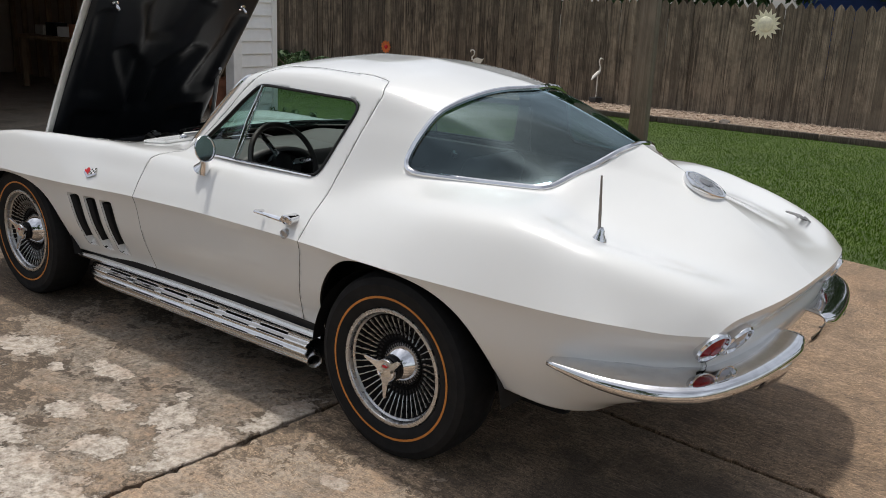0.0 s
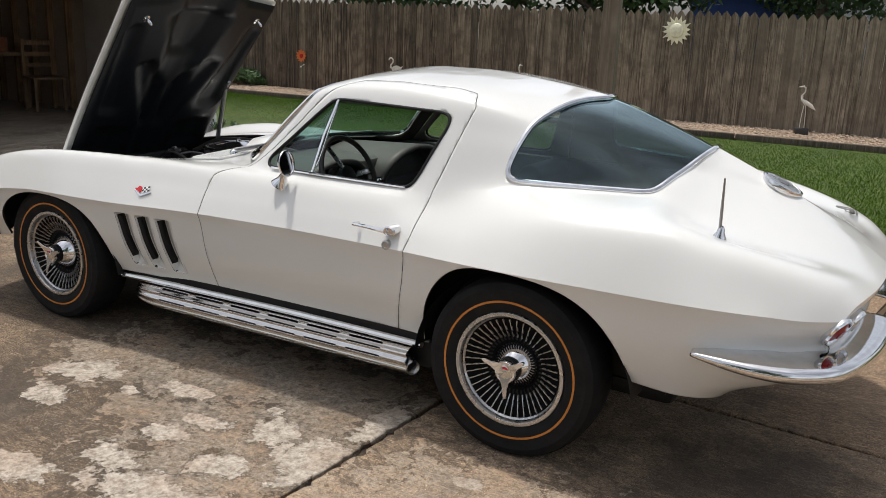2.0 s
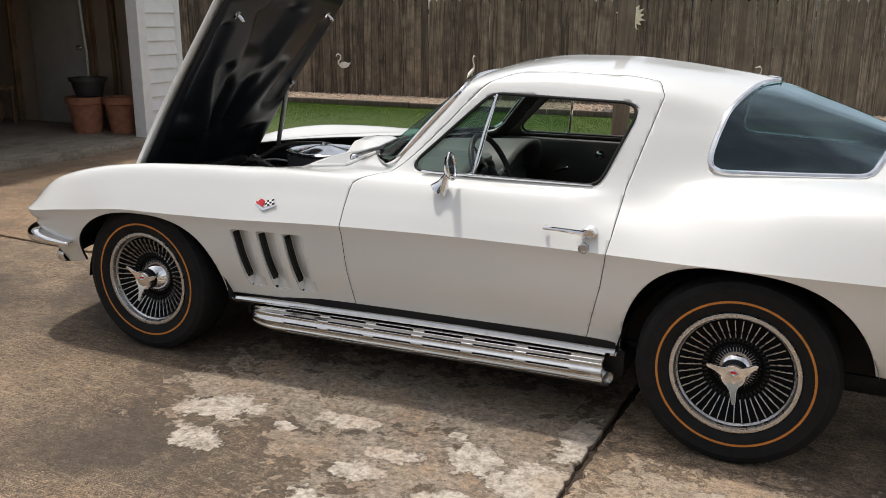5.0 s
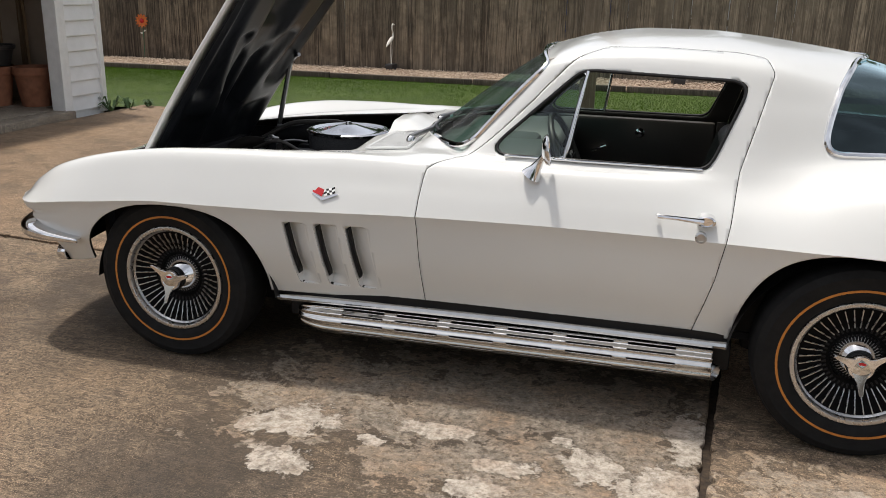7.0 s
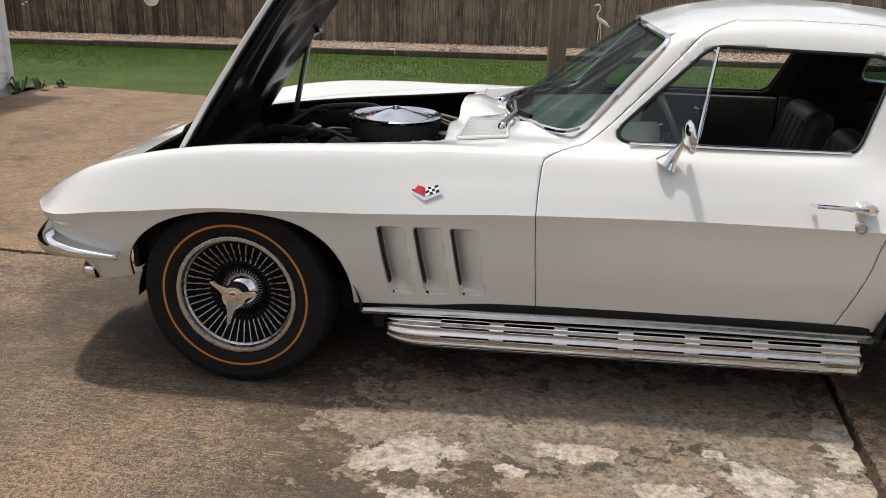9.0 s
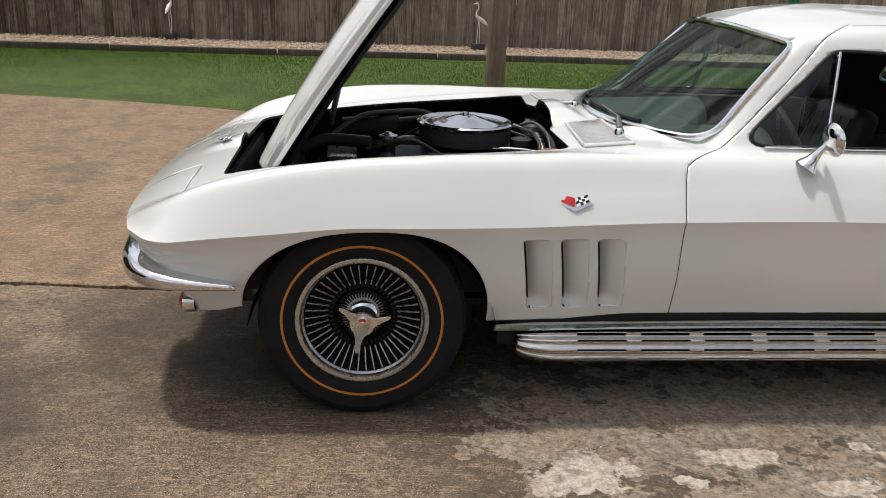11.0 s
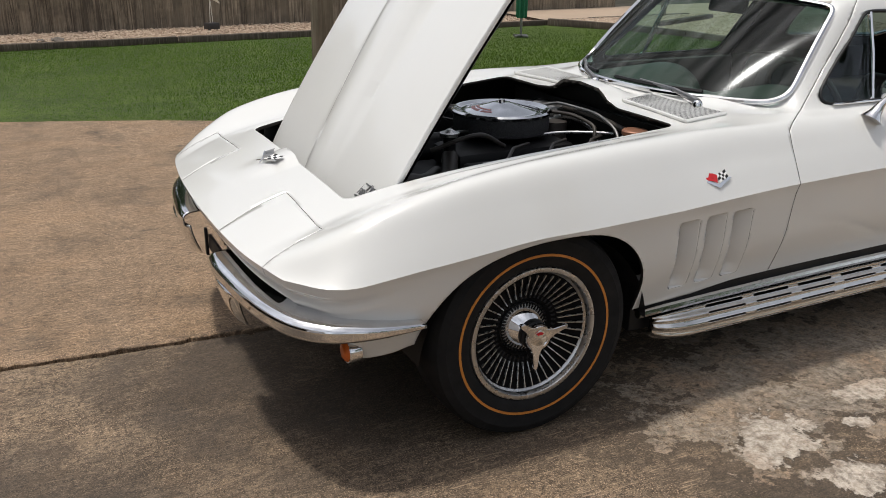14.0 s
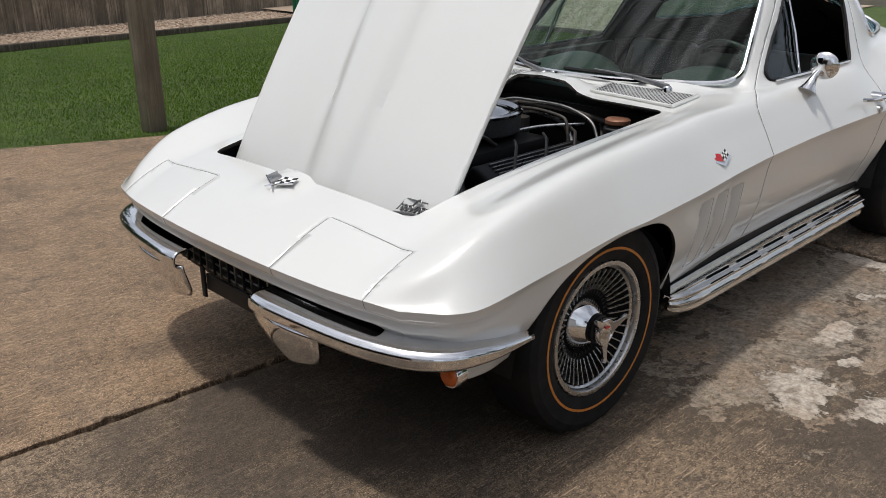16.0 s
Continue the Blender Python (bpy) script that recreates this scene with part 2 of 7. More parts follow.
def weathered_wood(name, low, high, tone_by_x=False):
    """Grey-brown outdoor boards: long grain, knots, a tone for each piece."""
    g = Nodes(name)
    info = g.n("ObjectInfo")
    rnd = info.outputs["Random"]
    shift = g.n("CombineXYZ", X=g.math("MULTIPLY", rnd, 37.0), Y=0.0, Z=g.math("MULTIPLY", rnd, 91.0))
    v = g.n("VectorMath", **{})
    v.operation = "ADD"
    g.put(v.inputs[0], g.tc.outputs["Object"])
    g.put(v.inputs[1], shift.outputs[0])
    m = g.n("Mapping", Vector=v.outputs[0])
    m.inputs["Scale"].default_value = (22.0, 22.0, 0.8)
    grain = g.noise(1.0, 7, 0.72, m.outputs[0], 1.2)
    blotch = g.noise(3.0, 4, 0.6, v.outputs[0])
    tone = g.mix(g.ramp(grain, 0.42, 0.60), low, high)
    tone = g.mix(g.ramp(g.math("FRACT", g.math("MULTIPLY", rnd, 7.3)), 0.55, 1.0, 0.0, 0.5), tone, tuple(x * 1.25 for x in high))
    tone = g.mix(g.ramp(blotch, 0.42, 0.70, 0.0, 0.7), tone, tuple(x * 0.42 for x in low))
    tone = g.mix(g.ramp(rnd, 0.35, 1.0, 0.0, 0.75), tone, g.mix(0.5, low, (0.045, 0.032, 0.021)))
    streak = g.n("Mapping", Vector=v.outputs[0])
    streak.inputs["Scale"].default_value = (70.0, 70.0, 2.2)
    tone = g.mix(g.ramp(g.noise(1.0, 4, 0.7, streak.outputs[0]), 0.56, 0.70, 0.0, 0.6), tone, (0.26, 0.245, 0.18))
    if tone_by_x:
        # Boards run darker towards -x and paler towards +x, shifted per board.
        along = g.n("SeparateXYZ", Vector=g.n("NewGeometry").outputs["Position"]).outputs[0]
        x_tone = g.ramp(g.math("ADD", along, g.math("MULTIPLY", rnd, 2.0)), -6.0, 3.0)
        tone = g.mix(x_tone, g.mix(1.0, tone, (0.66, 0.62, 0.60), "MULTIPLY"), g.mix(0.22, tone, (0.30, 0.26, 0.20)))
    g.bump(grain, 0.7, 0.006)
    return g.out(tone, 0.85)


def leafy(name, low, high, rough=0.6, shine=0.5):
    g = Nodes(name)
    geo = g.n("NewGeometry")
    c = g.mix(geo.outputs["Random Per Island"], low, high)
    c = g.mix(g.ramp(g.noise(0.9, 3), 0.4, 0.7, 0.0, 0.5), c, tuple(v * 0.6 for v in high))
    return g.out(c, rough, Specular_IOR_Level=shine)


PAINT = car_paint()
CHROME = chrome_metal()
CAST = chrome_metal("brushed_aluminium", 0.28, (0.55, 0.55, 0.55))
DULL = chrome_metal("dull_steel", 0.4, (0.3, 0.3, 0.3))
PIPE = chrome_metal("polished_aluminium", 0.13, (0.68, 0.67, 0.65))
BLACK = plain("black_satin", (0.009, 0.009, 0.010), 0.55, bump=0.0, Specular_IOR_Level=0.35)
GLOSS = plain("gloss_black", (0.008, 0.009, 0.011), 0.40, scale=8, bump=0.03, Specular_IOR_Level=0.22)
LINING = plain("dark_headliner", (0.030, 0.028, 0.026), 0.95, bump=0.0, Specular_IOR_Level=0.1)
VINYL = plain("black_vinyl", (0.046, 0.040, 0.035), 0.45, scale=12, spread=0.05, bump=0.0)
RUBBER = plain("tyre_rubber", (0.009, 0.009, 0.0095), 0.75, scale=70, spread=0.25, bump=0.2, Specular_IOR_Level=0.25)
GOLD = plain("gold_line", (0.52, 0.19, 0.030), 0.6, scale=60)
RED = plain("red_lens", (0.24, 0.006, 0.010), 0.15, scale=60, bump=0.2)
RED_ENAMEL = plain("red_enamel", (0.52, 0.02, 0.025), 0.25)
AMBER = plain("amber_lens", (0.55, 0.12, 0.02), 0.15, scale=60)
CLEAR = plain("clear_lens", (0.55, 0.56, 0.58), 0.1, 0.6, scale=80)
GLASS_FRONT = glass_pane("windscreen_glass", (0.36, 0.54, 0.48), 0.14, 0.10, dust_veil=0.020, glare_smear=0.075)
GLASS_REAR = glass_pane("tinted_rear_glass", (0.20, 0.29, 0.285), 2.0, 0.03, (0.75, 0.95, 1.0))
GLASS_SIDE = glass_pane("vent_glass", (0.66, 0.78, 0.74), 1.2)
FLAKES = [(-0.58, -1.14, 0.13, 0.12), (-0.53, -1.385, 0.11, 0.08), (-0.27, -1.185, 0.05, 0.035), (-0.08, -1.05, 0.13, 0.05), (0.18, -1.21, 0.12, 0.05), (0.345, -0.99, 0.05, 0.03), (0.46, -1.11, 0.10, 0.10), (0.13, -1.365, 0.11, 0.06), (0.70, -1.20, 0.15, 0.15), (0.76, -0.88, 0.08, 0.17), (0.09, -1.59, 0.13, 0.06), (0.45, -1.43, 0.10, 0.08), (0.52, -1.70, 0.32, 0.12), (-0.10, -1.80, 0.16, 0.08)]
WASHES = [(-0.52, -0.92, 0.32, 0.34), (-0.1, -0.98, 0.40, 0.22), (0.62, -1.12, 0.34, 0.36), (0.0, -0.78, 0.50, 0.33), (0.45, -0.78, 0.48, 0.28), (0.25, -1.20, 0.50, 0.22), (0.50, -1.50, 0.45, 0.25)]
SLAB_OLD = concrete("worn_concrete", (0.132, 0.092, 0.059), (0.278, 0.203, 0.134), (FLAKES, WASHES))
SLAB_EDGE = concrete("worn_tan_concrete", (0.285, 0.200, 0.128), (0.47, 0.342, 0.230), ([(0.96, -1.75, 0.15, 0.14), (1.25, -1.05, 0.05, 0.03), (1.02, -1.45, 0.07, 0.10)], [(1.1, -1.55, 0.35, 0.50), (1.35, -1.15, 0.40, 0.25)]), ((2.3, -0.6, 0.9, 0.7), (3.2, -1.2, 0.9, 0.7)))
SLAB_TAN = concrete("tan_concrete", (0.192, 0.127, 0.077), (0.345, 0.239, 0.151))
SLAB_GREY = concrete("garage_concrete", (0.24, 0.20, 0.155), (0.38, 0.32, 0.25))
JOINT = plain("joint_dirt", (0.050, 0.034, 0.022), 0.95, scale=45, spread=0.6, bump=0.8)
SOIL = plain("soil", (0.055, 0.048, 0.028), 0.95, scale=9, spread=0.4, bump=0.6)
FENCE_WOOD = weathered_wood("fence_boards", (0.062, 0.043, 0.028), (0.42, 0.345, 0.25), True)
POST_WOOD = weathered_wood("post_wood", (0.20, 0.168, 0.122), (0.37, 0.32, 0.24))
EDGE_WOOD = weathered_wood("edging_wood", (0.065, 0.049, 0.036), (0.14, 0.11, 0.083))
GRASS = leafy("lawn_blades", (0.040, 0.092, 0.006), (0.092, 0.165, 0.012), 0.85, 0.08)
LEAF = leafy("tree_leaves", (0.018, 0.050, 0.012), (0.060, 0.120, 0.028))
SHRUB = leafy("shrub_leaves", (0.030, 0.075, 0.020), (0.085, 0.150, 0.050))
BARK = plain("bark", (0.10, 0.075, 0.055), 0.9, scale=14, spread=0.35, bump=0.8)
PEBBLE = leafy("pebbles", (0.25, 0.175, 0.12), (0.52, 0.41, 0.31), 0.85)
SIDING = plain("white_vinyl_siding", (0.87, 0.87, 0.87), 0.5, scale=5, spread=0.05)
TRIM = plain("white_trim_paint", (0.84, 0.84, 0.83), 0.45, scale=12, spread=0.05)
TERRA = plain("terracotta", (0.30, 0.125, 0.070), 0.85, scale=12, spread=0.25, bump=0.3)
DARKPOT = plain("dark_plastic_pot", (0.03, 0.028, 0.028), 0.5)
PLASTER = plain("garage_wall_board", (0.29, 0.23, 0.18), 0.9, scale=3, spread=0.15)
STUD = weathered_wood("garage_studs", (0.16, 0.095, 0.05), (0.28, 0.18, 0.10))
IVORY = plain("ivory_painted_metal", (0.88, 0.83, 0.62), 0.5, scale=18, spread=0.15)
WHITE_METAL = plain("white_painted_metal", (0.72, 0.69, 0.62), 0.5, scale=22, spread=0.15)
ORANGE = plain("orange_painted_metal", (0.62, 0.15, 0.03), 0.5, scale=30, spread=0.25)
BLUE = plain("blue_wall_paint", (0.020, 0.055, 0.20), 0.6, scale=4)
ROOF = plain("pale_roof_metal", (0.62, 0.64, 0.66), 0.5, scale=3)
PALE_GREEN = plain("pale_green_paint", (0.36, 0.46, 0.40), 0.6)
GREEN_PAINT = plain("green_painted_metal", (0.02, 0.16, 0.08), 0.5)
TAN_TRIM = plain("beige_vinyl", (0.42, 0.39, 0.34), 0.6, scale=90)


# ---- mesh tools ----
def mesh_object(name, verts, faces, material, parent=None, label="", smooth=None):
    me = bpy.data.meshes.new(name)
    me.from_pydata([tuple(map(float, v)) for v in verts], [], [tuple(map(int, f)) for f in faces])
    if smooth is not None:
        me.polygons.foreach_set("use_smooth", [True] * len(me.polygons))
        me.set_sharp_from_angle(angle=radians(smooth))
    if material:
        me.materials.append(material)
    ob = new(name, me)
    ob.parent = parent
    if label:
        tagged(ob, label)
    return ob


def part(name, bm, material, parent=None, label="", smooth=35, recalc=True):
    """Links a bmesh as one mesh object under a thing or a part."""
    if recalc:
        bmesh.ops.recalc_face_normals(bm, faces=bm.faces)
    me = bpy.data.meshes.new(name)
    bm.to_mesh(me)
    bm.free()
    if smooth:
        me.polygons.foreach_set("use_smooth", [True] * len(me.polygons))
        me.set_sharp_from_angle(angle=radians(smooth))
    me.materials.append(material)
    ob = new(name, me)
    ob.parent = parent
    if label:
        tagged(ob, label)
    return ob


def thing(name, label, category, group="", kind="", m=None):
    ob = new(name)
    ob.empty_display_size = 0.1
    if m is not None:
        ob.matrix_world = m
    return tagged(ob, label, category, group, kind)


def box(bm, x0, x1, y0, y1, z0, z1, bevel=0.0, m=None, segments=2):
    """A bevelled box added to bm."""
    r = bmesh.ops.create_cube(bm, size=1.0)
    bmesh.ops.transform(bm, matrix=Matrix.Translation(((x0 + x1) / 2, (y0 + y1) / 2, (z0 + z1) / 2)) @ Matrix.Diagonal((x1 - x0, y1 - y0, z1 - z0, 1)), verts=r["verts"])
    vs = r["verts"]
    if bevel:
        es = list({e for v in vs for e in v.link_edges})
        b = bmesh.ops.bevel(bm, geom=es, offset=bevel, segments=segments, affect="EDGES", profile=0.5)
        vs = list({v for f in b["faces"] for v in f.verts} | {v for v in vs if v.is_valid})
    if m is not None:
        bmesh.ops.transform(bm, matrix=m, verts=vs)
    return bm


def lathe(bm, profile, segments=48, m=None, close=False):
    """Turns a profile of (radius, height) round z."""
    rings = []
    for r, h in profile:
        rings.append([bm.verts.new((r * math.cos(2 * math.pi * i / segments), r * math.sin(2 * math.pi * i / segments), h)) for i in range(segments)])
    pairs = list(zip(rings, rings[1:])) + ([(rings[-1], rings[0])] if close else [])
    for a, b in pairs:
        for i in range(segments):
            j = (i + 1) % segments
            bm.faces.new((a[i], a[j], b[j], b[i]))
    if not close:
        for ring in (rings[0], rings[-1]):
            bm.faces.new(ring)
    if m is not None:
        bmesh.ops.transform(bm, matrix=m, verts=[v for ring in rings for v in ring])
    return bm


def tube(bm, points, radius, segments=10, closed=False, radii=None):
    """A round bar along points."""
    pts = [Vector(p) for p in points]
    n = len(pts)
    rings = []
    up = Vector((0, 0, 1))
    side = None
    for i, p in enumerate(pts):
        a = pts[(i - 1) % n] if closed or i else p
        b = pts[(i + 1) % n] if closed or i < n - 1 else p
        d = (b - a).normalized()
        if side is None:
            side = d.cross(up)
            if side.length < 1e-3:
                side = d.cross(Vector((1, 0, 0)))
        side = (side - d * side.dot(d)).normalized()
        other = d.cross(side)
        r = radii[i] if radii else radius
        rings.append([bm.verts.new(p + (side * math.cos(2 * math.pi * k / segments) + other * math.sin(2 * math.pi * k / segments)) * r) for k in range(segments)])
    for i in range(n if closed else n - 1):
        a, b = rings[i], rings[(i + 1) % n]
        for k in range(segments):
            j = (k + 1) % segments
            bm.faces.new((a[k], a[j], b[j], b[k]))
    if not closed:
        bm.faces.new(rings[0])
        bm.faces.new(rings[-1])
    return bm


def prism(bm, outline, depth, m=None, bevel=0.0):
    """An outline in x, y drawn up by depth along z."""
    vs = [bm.verts.new((x, y, 0)) for x, y in outline]
    top = [bm.verts.new((x, y, depth)) for x, y in outline]
    bm.faces.new(vs[::-1])
    bm.faces.new(top)
    n = len(vs)
    for i in range(n):
        bm.faces.new((vs[i], vs[(i + 1) % n], top[(i + 1) % n], top[i]))
    if m is not None:
        bmesh.ops.transform(bm, matrix=m, verts=vs + top)
    return bm


def pchip(xs, ys, x):
    """Monotone cubic through the control points."""
    xs, ys, x = np.asarray(xs, float), np.asarray(ys, float), np.asarray(x, float)
    h = np.diff(xs)
    d = np.diff(ys) / h
    m = np.zeros_like(ys)
    m[0], m[-1] = d[0], d[-1]
    for i in range(1, len(xs) - 1):
        if d[i - 1] * d[i] > 0:
            w1, w2 = 2 * h[i] + h[i - 1], h[i] + 2 * h[i - 1]
            m[i] = (w1 + w2) / (w1 / d[i - 1] + w2 / d[i])
    i = np.clip(np.searchsorted(xs, x) - 1, 0, len(h) - 1)
    t = np.clip((x - xs[i]) / h[i], 0, 1)
    return ys[i] * (1 + 2 * t) * (1 - t) ** 2 + m[i] * h[i] * t * (1 - t) ** 2 + ys[i + 1] * t * t * (3 - 2 * t) - m[i + 1] * h[i] * t * t * (1 - t)


def smooth01(a, b, x):
    t = np.clip((np.asarray(x, float) - a) / (b - a), 0, 1)
    return t * t * (3 - 2 * t)


def polygon_distance(px, py, poly, r=0.0):
    """Signed distance to a polygon (negative inside), with corners rounded by r."""
    p = np.stack([px, py], 1)
    best = np.full(len(p), 1e9)
    inside = np.zeros(len(p), bool)
    q = [np.array(a, float) for a in poly]
    if r:
        area = sum(a[0] * b[1] - b[0] * a[1] for a, b in zip(q, q[1:] + q[:1]))
        s = 1 if area > 0 else -1
        small = []
        for a, b, c in zip(q[-1:] + q[:-1], q, q[1:] + q[:1]):
            u, v = (b - a) / np.linalg.norm(b - a), (c - b) / np.linalg.norm(c - b)
            nu, nv = s * np.array((-u[1], u[0])), s * np.array((-v[1], v[0]))
            k = nu + nv
            small.append(b + k * r / max(0.3, 1 + nu @ nv))
        q = small
    for a, b in zip(q, q[1:] + q[:1]):
        e, w = b - a, p - a
        t = np.clip((w @ e) / (e @ e), 0, 1)
        best = np.minimum(best, np.linalg.norm(w - t[:, None] * e, axis=1))
        with np.errstate(divide="ignore", invalid="ignore"):
            cross = ((a[1] > p[:, 1]) != (b[1] > p[:, 1])) & (p[:, 0] < (b[0] - a[0]) * (p[:, 1] - a[1]) / (b[1] - a[1] if b[1] != a[1] else 1e-12) + a[0])
        inside ^= cross
    return np.where(inside, -best, best) - r


class Skin:
    """A triangle surface that can be cut along any line f = 0."""

    def __init__(self, verts, tris):
        used, inv = np.unique(np.asarray(tris, int), return_inverse=True)
        self.v, self.t = np.asarray(verts, float)[used], inv.reshape(-1, 3)

    def cut(self, f):
        """The pieces where f < 0 and where f > 0."""
        f = np.where(np.abs(f) < 1e-7, 1e-7, f)
        neg = f[self.t] < 0
        count = neg.sum(1)
        ins, outs = list(map(tuple, self.t[count == 3])), list(map(tuple, self.t[count == 0]))
        verts, cache = list(map(tuple, self.v)), {}

        def mid(a, b):
            key = (min(a, b), max(a, b))
            if key not in cache:
                k = f[a] / (f[a] - f[b])
                cache[key] = len(verts)
                verts.append(tuple(self.v[a] + (self.v[b] - self.v[a]) * k))
            return cache[key]

        for tri in self.t[(count > 0) & (count < 3)]:
            a, b, c = map(int, tri)
            lone_neg = (f[[a, b, c]] < 0).sum() == 1
            while (f[a] < 0) != lone_neg or (f[b] < 0) == lone_neg or (f[c] < 0) == lone_neg:
                a, b, c = b, c, a
            ab, ac = mid(a, b), mid(a, c)
            one, two = (ins, outs) if lone_neg else (outs, ins)
            one.append((a, ab, ac))
            two += [(ab, b, c), (ab, c, ac)]
        return Skin(verts, ins) if ins else None, Skin(verts, outs) if outs else None

    def steepness(self, f):
        """How fast f grows along the surface, at each vertex."""
        a, b, c = (self.v[self.t[:, k]] for k in range(3))
        n = np.cross(b - a, c - a)
        area = np.maximum((n * n).sum(1), 1e-14)
        fa, fb, fc = (f[self.t[:, k]][:, None] for k in range(3))
        grad = np.cross(n, fa * (c - b) + fb * (a - c) + fc * (b - a)) / area[:, None]
        size = np.minimum(np.linalg.norm(grad, axis=1), 1.0)
        total, count = np.zeros(len(self.v)), np.zeros(len(self.v))
        for k in range(3):
            np.add.at(total, self.t[:, k], size)
            np.add.at(count, self.t[:, k], 1.0)
        return np.clip(total / np.maximum(count, 1.0), 0.15, 1.0)

    def refined(self):
        """Each triangle split into four."""
        verts, cache, tris = list(map(tuple, self.v)), {}, []

        def mid(a, b):
            key = (min(a, b), max(a, b))
            if key not in cache:
                cache[key] = len(verts)
                verts.append(tuple((self.v[a] + self.v[b]) / 2))
            return cache[key]

        for a, b, c in self.t.tolist():
            ab, bc, ca = mid(a, b), mid(b, c), mid(c, a)
            tris += [(a, ab, ca), (ab, b, bc), (ca, bc, c), (ab, bc, ca)]
        return Skin(verts, tris)

    def mirrored(self):
        return Skin(self.v * (1, -1, 1), self.t[:, ::-1])

    def joined(self, other):
        s = Skin(np.vstack([self.v, other.v]), np.vstack([self.t, other.t + len(self.v)]))
        key, inv = np.unique(np.round(s.v, 5) + 0.0, axis=0, return_inverse=True)
        inv = inv.ravel()
        t = inv[s.t]
        t = t[(t[:, 0] != t[:, 1]) & (t[:, 1] != t[:, 2]) & (t[:, 0] != t[:, 2])]
        return Skin(key, t)

    def loops(self):
        """The border lines, as closed lists of points."""
        seen = {}
        for a, b, c in self.t:
            for i, j in ((a, b), (b, c), (c, a)):
                seen[(i, j)] = 1
        nxt = {i: j for i, j in seen if (j, i) not in seen}
        out = []
        while nxt:
            start, j = nxt.popitem()
            loop = [start]
            while j in nxt:
                loop.append(j)
                j = nxt.pop(j)
            out.append(self.v[loop])
        return out

    def place(self, name, material, parent, label="", thick=0.0, smooth=28, m=None, inner=None, rim=False):
        v = self.v if m is None else np.array([m @ Vector(p) for p in self.v])
        ob = mesh_object(name, v, self.t, material, parent, label, smooth)
        if thick:
            mod = ob.modifiers.new("thickness", "SOLIDIFY")
            mod.thickness, mod.offset = thick, -1.0
            if inner:
                ob.data.materials.append(inner)
                mod.material_offset = 1
                # Cut edges take the dark inner material: the gaps' shade put into colour.
                mod.material_offset_rim = 1 if rim else 0
        return ob


def even(points, step, closed=True):
    """Points spread evenly along a line."""
    p = np.vstack([points, points[:1]]) if closed else np.asarray(points, float)
    d = np.concatenate([[0], np.cumsum(np.linalg.norm(np.diff(p, axis=0), axis=1))])
    n = max(4, int(d[-1] / step))
    s = np.linspace(0, d[-1], n, endpoint=not closed)
    out = np.stack([np.interp(s, d, p[:, k]) for k in range(3)], 1)
    for _ in range(3):
        if closed:
            out = 0.25 * np.roll(out, 1, 0) + 0.5 * out + 0.25 * np.roll(out, -1, 0)
    return out


# ---- ground ----
def slope(base, x, k=0.063):
    return base + k * x


def ground_sheet():
    bm = bmesh.new()
    vs = [bm.verts.new(p) for p in ((-900, -900, -0.16), (900, -900, -0.16), (900, 900, -0.16), (-900, 900, -0.16))]
    bm.faces.new(vs)
    return tagged(part("ground", bm, SOIL, None, smooth=None), "bare brown soil under lawn and concrete", "ground", kind="structure")


def slab_mesh(name, poly, material, parent, top=0.0, depth=0.055, label=""):
    bm = bmesh.new()
    prism(bm, poly, depth, Matrix.Translation((0, 0, top - depth)))
    bmesh.ops.bevel(bm, geom=[e for e in bm.edges if all(v.co.z > top - 1e-4 for v in e.verts)], offset=0.004, segments=1, affect="EDGES")
    return part(name, bm, material, parent, label, smooth=30)


ground_sheet()
driveway = thing("pavement", "old stained concrete driveway cast in slabs", "driveway", kind="structure")


def joint_a(x):
    return 0.14 - 0.065 * x


def joint_b(y):
    return 0.865 + 0.06 * y


def lawn_edge(x):
    return float(pchip([-40, -6, -4, -1.9, -0.3, 1.8, 4, 20], [9.0, 5.35, 5.1, 4.5, 3.8, 3.2, 2.8, 0.5], x))


G = 0.012


def worn(points, seed):
    """A slab edge with a chipped, wandering line between two corners."""
    rng = random.Random(seed)
    (x0, y0), (x1, y1) = points
    n = int(math.hypot(x1 - x0, y1 - y0) / 0.022)
    nx_, ny_ = (y0 - y1) / (n * 0.022), (x1 - x0) / (n * 0.022)
    drift, res = 0.0, []
    for i in range(1, n):
        drift = 0.86 * drift + rng.uniform(-0.0022, 0.0022)
        d = drift + rng.uniform(-0.0015, 0.0015) + (rng.uniform(0.004, 0.018) if rng.random() < 0.12 else 0.0)
        res.append((x0 + (x1 - x0) * i / n + nx_ * d, y0 + (y1 - y0) * i / n + ny_ * d))
    return [(x0, y0)] + res + [(x1, y1)]


corner = (joint_b(0.08), joint_a(0.87))
slab_mesh("slab", [(-5.62, -9)] + worn([(joint_b(-9) - G, -9), (corner[0] - G, corner[1] - G)], 1) + worn([(corner[0] - G, corner[1] - G), (-5.62, joint_a(-5.62) - G)], 2)[1:], SLAB_OLD, driveway, -0.004, label="worn grey-brown concrete slab with a flaking pale skim coat")
slab_mesh("slab", [(14, -9), (14, joint_a(14) - G)] + worn([(14, joint_a(14) - G), (corner[0] + G, corner[1] - G)], 3)[1:] + worn([(corner[0] + G, corner[1] - G), (joint_b(-9) + G, -9)], 4)[1:], SLAB_EDGE, driveway, label="tan stained concrete slab")
top_edge = [(x, lawn_edge(x)) for x in np.linspace(14, -5.62, 40)]
